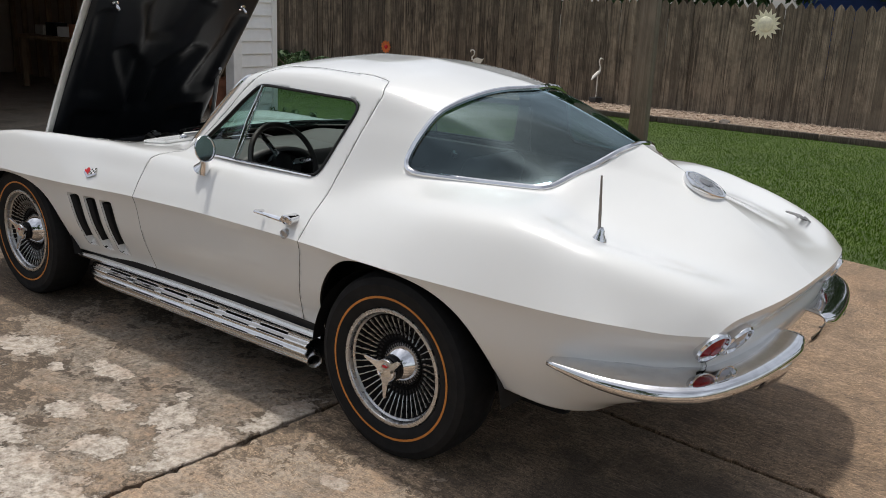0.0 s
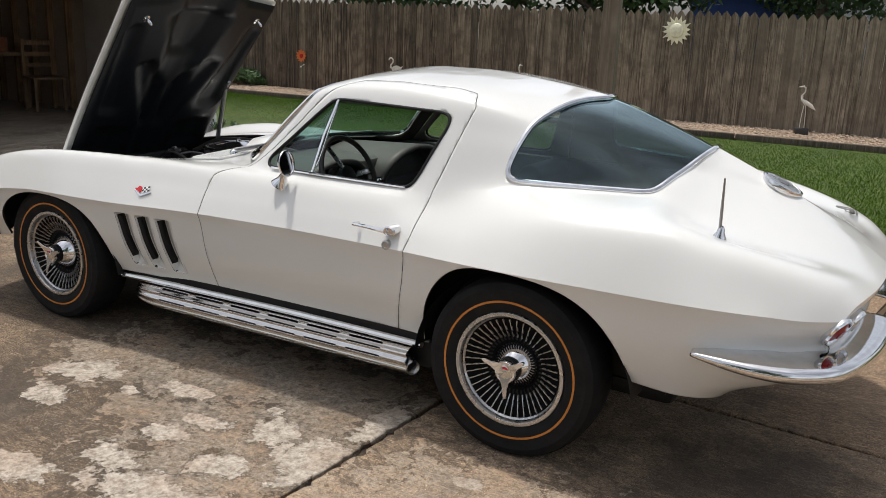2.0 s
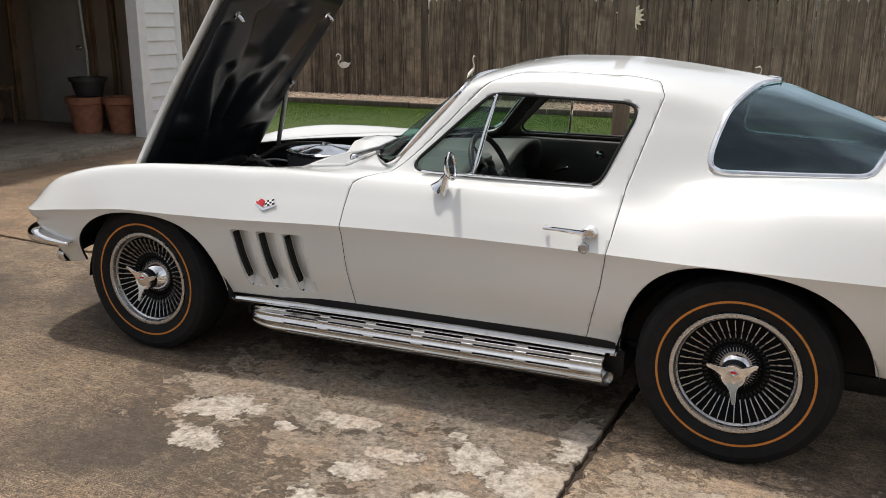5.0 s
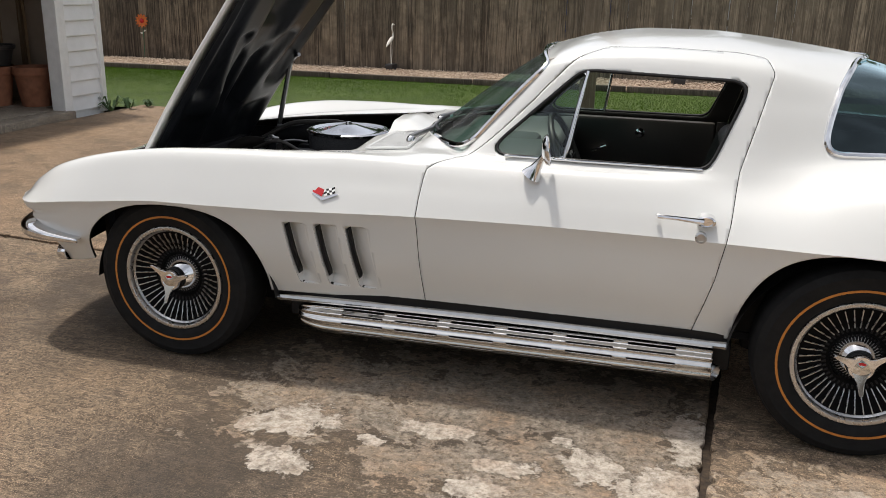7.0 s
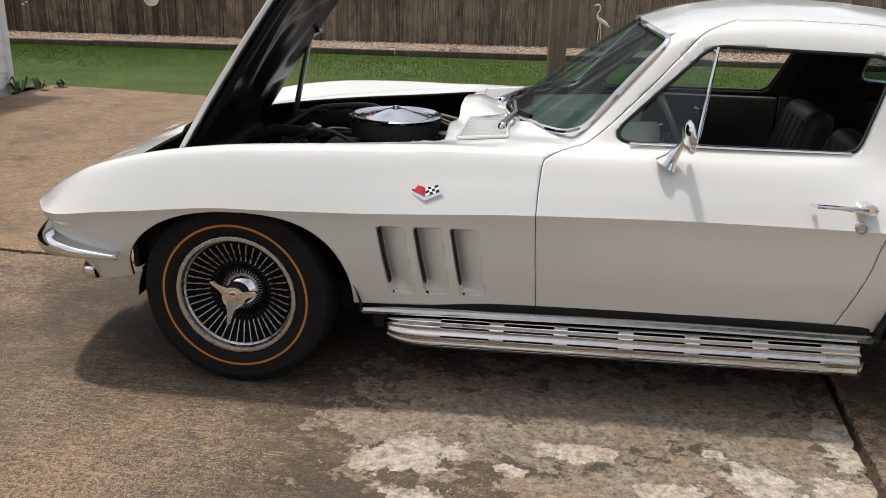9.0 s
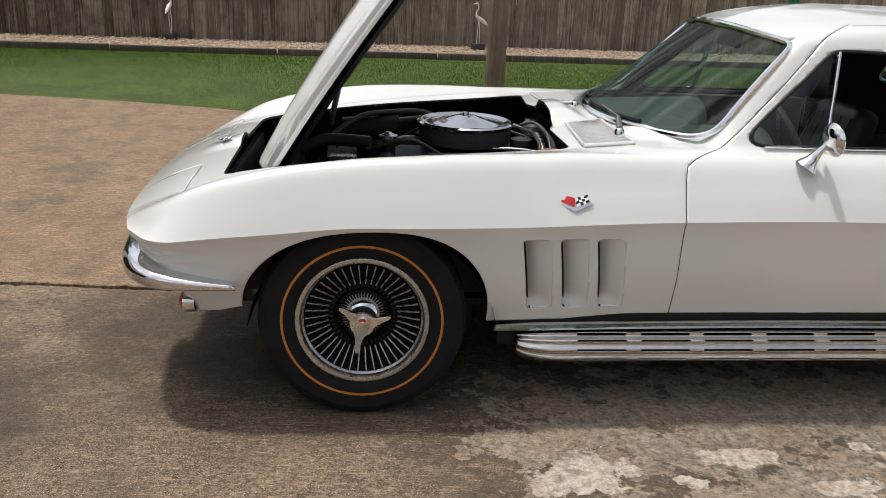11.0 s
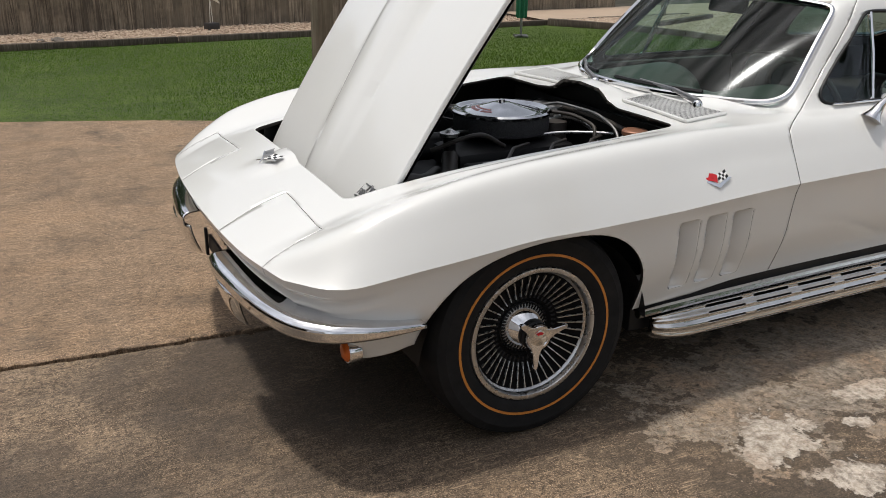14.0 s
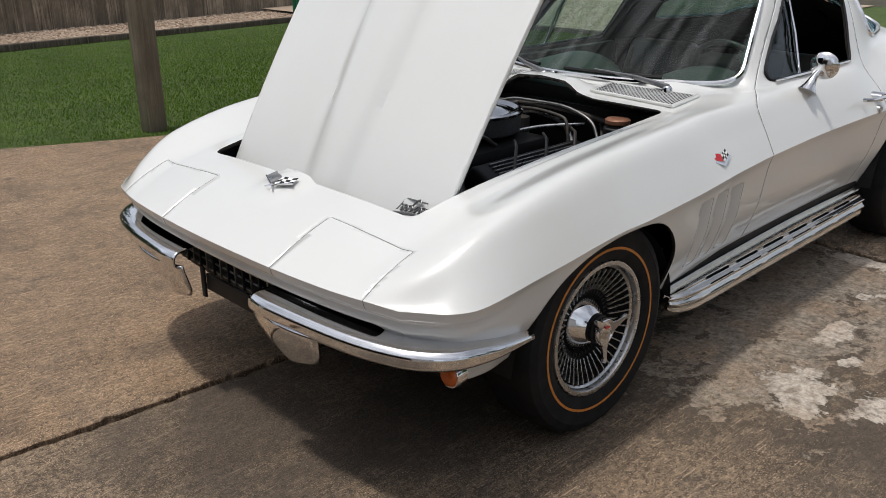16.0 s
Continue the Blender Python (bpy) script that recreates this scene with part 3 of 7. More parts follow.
slab_mesh("slab", worn([(-5.62, joint_a(-5.62) + G), (14, joint_a(14) + G)], 5) + top_edge, SLAB_TAN, driveway, label="tan stained concrete slab beside the lawn")
bm = bmesh.new()
prism(bm, [(-5.7, -9), (14, -9), (14, -1.2), (-5.7, 1.0)], 0.03, Matrix.Translation((0, 0, -0.056)))
part("joint", bm, JOINT, driveway, "dark dirt in the slab joints", smooth=None)


# ---- fence, edging, gravel ----
FENCE_X0, FENCE_X1 = -15.0, 9.0
fence = thing("fence", "weathered grey-brown wooden picket fence with pointed tops", "fence", kind="structure", m=pose(0, 12.02, -0.13, 0, 0, math.degrees(math.atan(0.063))))


def picket_mesh(seed):
    rng = random.Random(seed)
    w, h = 0.0753 + rng.uniform(-0.0008, 0.0005), 1.955 + rng.uniform(-0.02, 0.02)
    bm = bmesh.new()
    lean = rng.uniform(-0.006, 0.006)
    prism(bm, [(-w, 0), (w, 0), (w + lean, h - 0.10), (w * 0.55 + lean, h - 0.045), (lean, h), (-w * 0.55 + lean, h - 0.045), (-w + lean, h - 0.10)], 0.02, pose(0, 0.01, 0, 90, 0, 0))
    bmesh.ops.recalc_face_normals(bm, faces=bm.faces)
    me = bpy.data.meshes.new("picket")
    bm.to_mesh(me)
    bm.free()
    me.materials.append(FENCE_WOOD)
    return me


picket_kinds = [picket_mesh(i) for i in range(9)]
rng = random.Random(5)
fx = FENCE_X0
while fx < FENCE_X1:
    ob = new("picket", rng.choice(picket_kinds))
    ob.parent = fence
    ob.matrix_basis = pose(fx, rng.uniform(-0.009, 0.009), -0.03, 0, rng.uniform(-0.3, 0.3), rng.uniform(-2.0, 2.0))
    fx += 0.1495
for z in (0.35, 1.0, 1.6):
    bm = bmesh.new()
    box(bm, FENCE_X0 - 0.1, FENCE_X1, 0.02, 0.06, z, z + 0.09, 0.004)
    part("rail", bm, FENCE_WOOD, fence)

edging = thing("edging", "low weathered timber lawn edging", "edging", kind="structure", m=pose(0, 10.28, -0.10, 0, 0, math.degrees(math.atan(0.05))))
ex = FENCE_X0
while ex < FENCE_X1:
    bm = bmesh.new()
    box(bm, ex, ex + 2.42, -0.045, 0.045, -0.05, 0.085 + rng.uniform(-0.008, 0.008), 0.012)
    ob = part("timber", bm, EDGE_WOOD, edging)
    ex += 2.44


def scatter(name, count, make, material, label, category):
    """Many small loose pieces as one object of stuff."""
    verts, faces = [], []
    for _ in range(count):
        v, f = make()
        k = len(verts)
        verts += v
        faces += [tuple(i + k for i in q) for q in f]
    ob = mesh_object(name, verts, faces, material)
    return tagged(ob, label, category, kind="stuff")


def pebble():
    x = rng.uniform(FENCE_X0, FENCE_X1)
    y = slope(10.34, x, 0.05) + rng.uniform(0, 1.0) * (1.64 + 0.013 * x)
    r = rng.uniform(0.014, 0.034)
    z = -0.085 + rng.uniform(0, 0.025)
    a = rng.uniform(0, 6.28)
    c, s = math.cos(a), math.sin(a)
    pts = [(1.2, 0, 0), (0, 0.8, 0), (-1.1, 0, 0), (0, -0.9, 0), (0.1, 0, 0.65), (0, 0, -0.6)]
    v = [(x + r * (p * c - q * s), y + r * (p * s + q * c), z + r * w) for p, q, w in pts]
    return v, [(0, 1, 4), (1, 2, 4), (2, 3, 4), (3, 0, 4), (1, 0, 5), (2, 1, 5), (3, 2, 5), (0, 3, 5)]


scatter("gravel", 14000, pebble, PEBBLE, "pale tan pebbles in the bed below the fence", "gravel")
bm = bmesh.new()
vs = [bm.verts.new((x, slope(b, x, k), -0.08)) for x, b, k in ((FENCE_X0, 10.28, 0.05), (FENCE_X1, 10.28, 0.05), (FENCE_X1, 12.06, 0.063), (FENCE_X0, 12.06, 0.063))]
bm.faces.new(vs)
tagged(part("gravel_bed", bm, PEBBLE, None, smooth=None), "packed tan gravel under the loose pebbles", "gravel", kind="structure")


# a second bed where the lawn ends, with a bent timber edge
SIDE_EDGE = [(6.02, 10.50), (6.70, 9.20), (6.98, 8.00), (7.05, 6.50), (7.10, 4.20)]
for (ax, ay), (bx_, by_) in zip(SIDE_EDGE, SIDE_EDGE[1:]):
    bm = bmesh.new()
    box(bm, 0, math.hypot(bx_ - ax, by_ - ay) - 0.01, -0.045, 0.045, -0.08, 0.075, 0.012)
    ob = part("timber", bm, EDGE_WOOD, edging)
    ob.matrix_basis = edging.matrix_basis.inverted() @ pose(ax, ay, -0.06, 0, 0, math.degrees(math.atan2(by_ - ay, bx_ - ax)))
bm = bmesh.new()
bm.faces.new([bm.verts.new((x, y, -0.022)) for x, y in SIDE_EDGE + [(14, 4.20), (14, 12.9), (6.02, 12.36)]][::-1])
tagged(part("gravel_bed", bm, PEBBLE, None, smooth=None), "packed tan gravel beside the lawn", "gravel", kind="structure")


def side_pebble():
    while True:
        v, f = pebble()
        x, y = rng.uniform(6.1, 11.5), rng.uniform(4.3, 10.6)
        if x > 0.06 + float(np.interp(y, [4.2, 6.5, 8.0, 9.2, 10.5], [7.1, 7.05, 6.98, 6.70, 6.02])):
            ox, oy, oz = v[4]
            return [(a - ox + x, b - oy + y, c - oz - 0.005) for a, b, c in v], f


scatter("gravel", 7000, side_pebble, PEBBLE, "pale tan pebbles in the bed where the lawn ends", "gravel")
for px_, py_, w_, wood, what in ((8.6, 10.56, 0.040, POST_WOOD, "pale grey timber post standing in the gravel"), (8.4, 7.85, 0.045, PALE_GREEN, "pale green painted timber post in the gravel")):
    bm = bmesh.new()
    box(bm, -w_, w_, -w_, w_, -0.05, 1.5, 0.006)
    ob = tagged(part("post", bm, wood, None), what, "post")
    ob.matrix_world = pose(px_, py_, 0, 0, 0, 12)
bm = bmesh.new()
box(bm, -1.2, 0.9, -0.06, 0.06, -0.05, 0.06, 0.01)
ob = tagged(part("timber", bm, EDGE_WOOD, None), "weathered timber lying in the gravel", "timber")
ob.matrix_world = pose(8.3, 9.5, -0.01, 0, 0, 24)


def lawn():
    """Grass blades, denser towards the driveway."""
    n = 420000
    r = np.random.RandomState(3)
    x = r.uniform(-13, 8, n)
    y0 = pchip([-40, -6, -4, -1.9, -0.3, 1.8, 4, 20], [9.0, 5.35, 5.1, 4.5, 3.8, 3.2, 2.8, 0.5], x) + 0.02
    y1 = 10.24 + 0.05 * x
    y = y0 + (y1 - y0) * r.uniform(0, 1, n) ** 1.15
    ok = (y1 > y0) & ~((x < -5.75) & (y < 5.15)) & (x < pchip([4.0, 6.5, 8.0, 9.2, 10.5], [7.1, 7.05, 6.98, 6.7, 6.0], y))
    x, y = x[ok], y[ok]
    n = len(x)
    h = r.uniform(0.012, 0.027, n)
    g = -0.0155 * np.maximum(y - 4.0, 0)
    a = r.uniform(0, 6.283, n)
    w = r.uniform(0.003, 0.0055, n)
    lx, ly = r.normal(0, 0.02, n), r.normal(0, 0.02, n)
    v = np.empty((n, 3, 3))
    v[:, 0] = np.stack([x - w * np.cos(a), y - w * np.sin(a), g - 0.03], 1)
    v[:, 1] = np.stack([x + w * np.cos(a), y + w * np.sin(a), g - 0.03], 1)
    v[:, 2] = np.stack([x + lx, y + ly, g + h - 0.015], 1)
    me = bpy.data.meshes.new("grass")
    me.vertices.add(3 * n)
    me.vertices.foreach_set("co", v.ravel())
    me.loops.add(3 * n)
    me.loops.foreach_set("vertex_index", np.arange(3 * n))
    me.polygons.add(n)
    me.polygons.foreach_set("loop_start", np.arange(0, 3 * n, 3))
    me.update()
    me.materials.append(GRASS)
    return tagged(new("grass", me), "short mown green lawn grass", "grass", kind="stuff")


lawn()
bm = bmesh.new()
lx = np.linspace(-14, 14, 60)
a = [bm.verts.new((x, lawn_edge(x) + 0.01 if x > -5.7 else 5.1, -0.014)) for x in lx]
b = [bm.verts.new((x, 10.28 + 0.05 * x, -0.11)) for x in lx]
for i in range(59):
    bm.faces.new((a[i], a[i + 1], b[i + 1], b[i]))
TURF = Nodes("turf")
TURF.bump(TURF.noise(60, 4), 0.8, 0.02)
TURF = TURF.out(TURF.mix(TURF.ramp(TURF.noise(18.0, 6, 0.75), 0.44, 0.62, 0.0, 0.7), TURF.mix(TURF.ramp(TURF.noise(1.6, 6), 0.35, 0.65), (0.053, 0.088, 0.012), (0.086, 0.130, 0.018)), (0.020, 0.036, 0.007)), 0.9)
tagged(part("lawn", bm, TURF, None, smooth=None), "green turf under the grass blades", "lawn", kind="structure")

bm = bmesh.new()
box(bm, -0.07, 0.07, -0.07, 0.07, -0.05, 3.4, 0.008)
post = tagged(part("post", bm, POST_WOOD, None), "square weathered timber post at the lawn's edge", "post")
post.matrix_world = pose(-0.25, 4.08, 0, 0, 0, 8)


# ---- garage ----
GX = -5.72
garage = thing("garage", "garage with white vinyl siding and an open doorway", "garage", kind="structure")
bm = bmesh.new()
box(bm, -12.5, GX - 0.12, -4.5, 4.67, -0.05, 0.085, 0.006)
part("garage_floor", bm, SLAB_GREY, garage, "grey concrete garage floor")
bm = bmesh.new()
box(bm, GX - 0.115, GX + 0.10, -2.0, 4.15, -0.05, 0.078, 0.014)
part("threshold", bm, SLAB_GREY, garage, "raised concrete threshold")
for name, dims in (("back_wall", (-12.6, -12.5, -4.5, 4.76)), ("side_wall", (-12.5, GX - 0.10, 4.67, 4.76)), ("far_wall", (-12.5, GX - 0.10, -4.6, -4.5))):
    bm = bmesh.new()
    box(bm, *dims, -0.05, 2.7)
    part(name, bm, PLASTER, garage, smooth=None)
bm = bmesh.new()
box(bm, -12.6, GX + 0.06, -4.7, 4.85, 2.7, 2.85)
part("roof", bm, PLASTER, garage, smooth=None)
bm = bmesh.new()
box(bm, GX - 0.10, GX - 0.02, 4.15, 4.76, -0.05, 2.7)
box(bm, GX - 0.10, GX - 0.02, -4.6, -2.0, -0.05, 2.7)
box(bm, GX - 0.10, GX - 0.02, -2.0, 4.15, 2.2, 2.7)
part("front_wall", bm, TRIM, garage, smooth=None)
z = 0.05
while z < 2.65:
    for y0, y1 in ((4.20, 4.70), (-4.6, -2.1)):
        bm = bmesh.new()
        prism(bm, [(0.0, 0), (0.026, 0.0), (0.028, 0.01), (0.008, 0.152), (0.0, 0.152)], y1 - y0, pose(GX - 0.018, y1, z, 90, 0, 0))
        part("siding_board", bm, SIDING, garage, smooth=None)
    z += 0.157
for y0, y1, d in ((4.07, 4.20, 0.035), (4.70, 4.77, 0.035), (-2.1, -2.0, 0.035)):
    bm = bmesh.new()
    box(bm, GX - 0.13, GX + d, y0, y1, 0.0, 2.65, 0.006)
    part("corner_trim", bm, TRIM, garage, smooth=None)


# ---- the car ----
car = thing("car", "white classic fastback sports coupe with its bonnet open", "car", m=Matrix.Translation((0, 0.0155, 0)) @ Matrix.Diagonal((1, 1.018, 1, 1)))
FRONT, REAR, AXLE = -1.2445, 1.2445, 0.325


def line(*pairs):
    """A feature line of the body: a smooth curve along the car."""
    xs, ys = zip(*pairs)
    return lambda x: pchip(xs, ys, x)


crease_y = line((-2.04, 0.730), (-2.01, 0.800), (-1.96, 0.840), (-1.9, 0.859), (-1.7, 0.872), (-1.45, 0.872), (-1.2, 0.870), (-0.85, 0.845), (-0.5, 0.815), (-0.2, 0.802), (0.2, 0.797), (0.6, 0.799), (0.85, 0.812), (1.1, 0.848), (1.3, 0.866), (1.6, 0.850), (1.9, 0.824), (2.1, 0.796), (2.22, 0.760), (2.30, 0.706), (2.345, 0.615))
crease_z = line((-2.04, 0.594), (-1.9, 0.596), (-1.75, 0.609), (-1.55, 0.627), (-1.22, 0.655), (-0.86, 0.655), (-0.24, 0.672), (0.28, 0.682), (0.81, 0.684), (1.34, 0.697), (1.74, 0.694), (2.0, 0.692), (2.2, 0.686), (2.345, 0.668))
ridge_y = line((-2.04, 0.64), (-1.96, 0.72), (-1.9, 0.745), (-1.79, 0.762), (-1.55, 0.768), (-1.2, 0.757), (-0.85, 0.724), (-0.5, 0.685), (-0.2, 0.685), (0.2, 0.695), (0.6, 0.690), (0.85, 0.674), (1.0, 0.682), (1.2, 0.708), (1.38, 0.728), (1.6, 0.722), (1.9, 0.690), (2.15, 0.635), (2.345, 0.53))
ridge_z = line((-2.04, 0.600), (-1.96, 0.660), (-1.9, 0.692), (-1.79, 0.737), (-1.67, 0.770), (-1.55, 0.800), (-1.43, 0.822), (-1.2, 0.846), (-0.85, 0.856), (-0.5, 0.855), (-0.2, 0.854), (0.2, 0.852), (0.6, 0.853), (0.85, 0.848), (1.0, 0.855), (1.18, 0.880), (1.4, 0.909), (1.65, 0.920), (1.9, 0.888), (2.07, 0.856), (2.2, 0.818), (2.29, 0.772), (2.345, 0.712))
belt_y = line((-2.04, 0.555), (-1.82, 0.590), (-1.6, 0.585), (-1.2, 0.57), (-0.55, 0.555), (-0.25, 0.615), (-0.1, 0.645), (0.2, 0.655), (0.6, 0.655), (0.85, 0.645), (1.1, 0.595), (1.35, 0.52), (1.6, 0.455), (1.9, 0.50), (2.15, 0.42), (2.345, 0.30))
belt_z = line((-2.04, 0.600), (-1.9, 0.659), (-1.75, 0.700), (-1.6, 0.732), (-1.2, 0.786), (-0.75, 0.825), (-0.5, 0.848), (-0.2, 0.868), (0.2, 0.872), (0.6, 0.876), (0.85, 0.895), (1.1, 0.930), (1.35, 0.945), (1.6, 0.940), (1.75, 0.880), (1.9, 0.828), (2.15, 0.786), (2.27, 0.752), (2.345, 0.714))
roof_z = line((0.085, 1.235), (0.17, 1.262), (0.27, 1.287), (0.47, 1.309), (0.67, 1.309), (0.86, 1.294), (1.05, 1.269), (1.25, 1.236), (1.45, 1.170), (1.68, 1.080), (1.95, 0.958), (2.1, 0.880), (2.25, 0.785), (2.345, 0.716))
nose_z = line((-2.04, 0.600), (-1.96, 0.645), (-1.85, 0.690), (-1.75, 0.718), (-1.6, 0.750), (-1.2, 0.802), (-0.75, 0.840), (-0.5, 0.860), (-0.4, 0.868))
rail_y = line((0.155, 0.50), (0.3, 0.487), (0.85, 0.475), (1.1, 0.43), (1.35, 0.36), (1.6, 0.255), (1.9, 0.085), (2.15, 0.06), (2.345, 0.05))
rail_z = line((0.155, 1.205), (0.3, 1.234), (0.5, 1.243), (0.85, 1.222), (1.1, 1.165), (1.35, 1.095), (1.6, 1.022), (1.9, 0.950), (2.15, 0.848), (2.345, 0.715))


def screen_base(u):
    """How far back the foot of the windscreen lies; u runs from 0 in the middle to 1 at the pillar."""
    return -0.405 + 0.275 * np.abs(u) ** 2.5


def screen_head(u):
    return 0.085 + 0.07 * np.abs(u) ** 2


def screen_point(x, u):
    """The point (y, z) of the windscreen at x, and how far up it is."""
    f = float((x - screen_base(u)) / (screen_head(u) - screen_base(u)))
    g = min(max(f, 0.0), 1.0)
    top = 1.237 - 0.032 * u * u
    return u * (0.590 - 0.090 * g), 0.878 + g * (top - 0.878), f


def section(x):
    """Control points (y, z) across the body at x, from the centre out to the crease."""
    by, bz, ry, rz, cy, cz = (float(f(x)) for f in (belt_y, belt_z, ridge_y, ridge_z, crease_y, crease_z))
    if x < 0.155:
        flat = float(nose_z(min(x, -0.4)))
        keys = []
        for u in (0.0, 0.55, 1.0):
            y, z, f = screen_point(x, u)
            y = min(y, (0.0, 0.52, 0.88)[round(u / 0.5)] * by) if f <= 0 else min(y, 0.955 * by)
            low = flat + (bz - flat) * min(1, (y / by) ** 2)
            if f < 0 or x < -0.43:
                z = low
            elif f > 1:
                z = max(z, float(roof_z(max(x, 0.085))) - 0.10 * u * u)
            keys.append((y, max(z, low)))
        k0, k1, k2 = keys
    else:
        z0 = float(roof_z(x))
        k2 = (float(rail_y(x)), float(rail_z(x)))
        k0 = (0.0, z0)
        round_top = 0.72 if x < 1.7 else 0.5
        k1 = (k2[0] * 0.55, z0 + (k2[1] - z0) * (1 - round_top))
    k3, k4 = (by, bz), (ry, rz)
    k5 = (ry + 0.61 * (cy - ry), cz + 0.47 * (rz - cz))
    if 0.155 < x < 1.7:
        side = (k2[0] + 0.42 * (by - k2[0]), k2[1] - 0.36 * (k2[1] - bz))
    else:
        side = (0.5 * (k2[0] + by), 0.5 * (k2[1] + bz))
    return [k0, k1, k2, side, k3, k4, k5, (cy, cz)]


def nose_bend(x, y):
    """The nose and the tail are bowed in plan."""
    u, w = np.clip(y / 0.775, 0, 1), np.clip(y / 0.745, 0, 1)
    front = (0.048 * u ** 2 + 0.047 * u ** 6) * (1 - smooth01(-2.04, -1.62, x))
    back = -(0.055 * w ** 2 + 0.12 * w ** 5) * smooth01(1.75, 2.345, x)
    return front + back


STATIONS = np.concatenate([np.linspace(-2.04, -1.90, 16)[:-1], np.linspace(-1.90, 2.2, 300)[:-1], np.linspace(2.2, 2.345, 15)])
PER = (10, 10, 9, 9, 9, 9, 10)


def upper_grid():
    rows = []
    for x in STATIONS:
        k = np.array(section(float(x)))
        d = np.concatenate([[0], np.cumsum(np.maximum(np.linalg.norm(np.diff(k, axis=0), axis=1), 1e-4))])
        s = np.concatenate([np.linspace(a, b, n, endpoint=False) for a, b, n in zip(d, d[1:], PER)] + [[d[-1]]])
        y, z = pchip(d, k[:, 0], s), pchip(d, k[:, 1], s)
        rows.append(np.stack([x + nose_bend(x, y), y, z], 1))
    return np.array(rows)


def grid_tris(rows, cols, base=0):
    i, j = np.meshgrid(np.arange(rows - 1), np.arange(cols - 1), indexing="ij")
    a = (i * cols + j).ravel() + base
    return np.concatenate([np.stack([a, a + cols, a + cols + 1], 1), np.stack([a, a + cols + 1, a + 1], 1)])


def blur(g, n):
    """Softens the grid along the car, keeping its ends and borders."""
    for _ in range(n):
        g[1:-1] = 0.25 * g[:-2] + 0.5 * g[1:-1] + 0.25 * g[2:]
    return g


def soften(g, n):
    """Softens nose and tail across the car, keeping the centre line and the crease."""
    w = (1 - smooth01(-0.75, -0.55, STATIONS))[:, None, None]
    tail = smooth01(1.72, 1.9, STATIONS)[:, None, None]
    for i in range(4 * n):
        g[:, 24:-1] += tail * (0.25 * g[:, 23:-2] + 0.25 * g[:, 25:] - 0.5 * g[:, 24:-1])
        if i >= n:
            continue
        g[:, 1:-1] += w * (0.25 * g[:, :-2] + 0.25 * g[:, 2:] - 0.5 * g[:, 1:-1])
    hips = (smooth01(0.80, 0.95, STATIONS) * (1 - smooth01(1.72, 1.9, STATIONS)))[:, None, None]
    for _ in range(3 * n):
        g[:, 39:-1] += hips * (0.25 * g[:, 38:-2] + 0.25 * g[:, 40:] - 0.5 * g[:, 39:-1])
    return g


grid = soften(blur(upper_grid(), 4), 7)
R, C = grid.shape[:2]
upper = Skin(grid.reshape(-1, 3), grid_tris(R, C))

# the skirt hangs from the crease, round nose, flank and tail
rim = np.vstack([grid[0, :-1], grid[:, -1], grid[-1, -2::-1]])
tang = np.gradient(rim, axis=0)
for _ in range(12):
    tang[1:-1] = 0.25 * tang[:-2] + 0.5 * tang[1:-1] + 0.25 * tang[2:]
out = np.stack([-tang[:, 1], tang[:, 0]], 1)
out /= np.linalg.norm(out, axis=1)[:, None] + 1e-9
out[0], out[-1] = (-1, 0), (1, 0)
wn_, wt_ = 1 - smooth01(-1.98, -1.66, rim[:, 0]), smooth01(1.80, 2.25, rim[:, 0])
bottom = pchip([-2.1, -1.9, -1.8, -1.7, -1.6, -1.5, -0.8, 0.85, 1.60, 1.8, 2.0, 2.15, 2.4], [0.375, 0.340, 0.332, 0.345, 0.362, 0.33, 0.309, 0.324, 0.375, 0.357, 0.345, 0.355, 0.42], rim[:, 0])
LEVELS = np.linspace(0, 1, 64)
flank = pchip([0, 0.1, 0.5, 1], [0, 0.012, 0.036, 0.10], LEVELS)
nose_in = pchip([0, 0.10, 0.20, 0.27, 0.36, 0.6, 1], [0, 0.007, 0.036, 0.031, 0.050, 0.11, 0.19], LEVELS)
tail_in = pchip([0, 0.06, 0.15, 0.34, 0.42, 0.6, 0.8, 1], [0, 0.004, 0.022, 0.062, 0.045, 0.060, 0.12, 0.27], LEVELS)
rows = []
for t, a, b, c in zip(LEVELS, flank, nose_in, tail_in):
    inset = a * (1 - wn_ - wt_) + b * wn_ + c * wt_
    p = rim.copy()
    p[:, :2] -= out * -inset[:, None] if out[len(out) // 2, 1] < 0 else out * inset[:, None]
    p[:, 1] = np.maximum(p[:, 1], 0)
    p[:, 2] = rim[:, 2] + (bottom - rim[:, 2]) * t
    rows.append(p)
skirt_grid = np.array(rows)
skirt = Skin(skirt_grid.reshape(-1, 3), grid_tris(*skirt_grid.shape[:2])[:, ::-1])


def arch(v, cx, fore, aft, b, cz, p):
    """A wheel opening: a rounded arch with its own reach fore and aft of the middle."""
    d = v[:, 0] - cx
    return ((np.abs(d) / np.where(d < 0, fore, aft)) ** p + (np.maximum(v[:, 2] - cz, 0) / b) ** p) ** (1 / p) - 1


ARCHES = ((-1.196, 0.424, 0.349, 0.307, 0.334, 2.31), (1.207, 0.364, 0.465, 0.455, 0.238, 2.5))
for spec in ARCHES:
    skirt = skirt.cut(arch(skirt.v, *spec))[1]
grille_f = polygon_distance(skirt.v[:, 1], skirt.v[:, 2], [(-0.9, 0.405), (0.640, 0.405), (0.640, 0.524), (-0.9, 0.524)], 0.02)
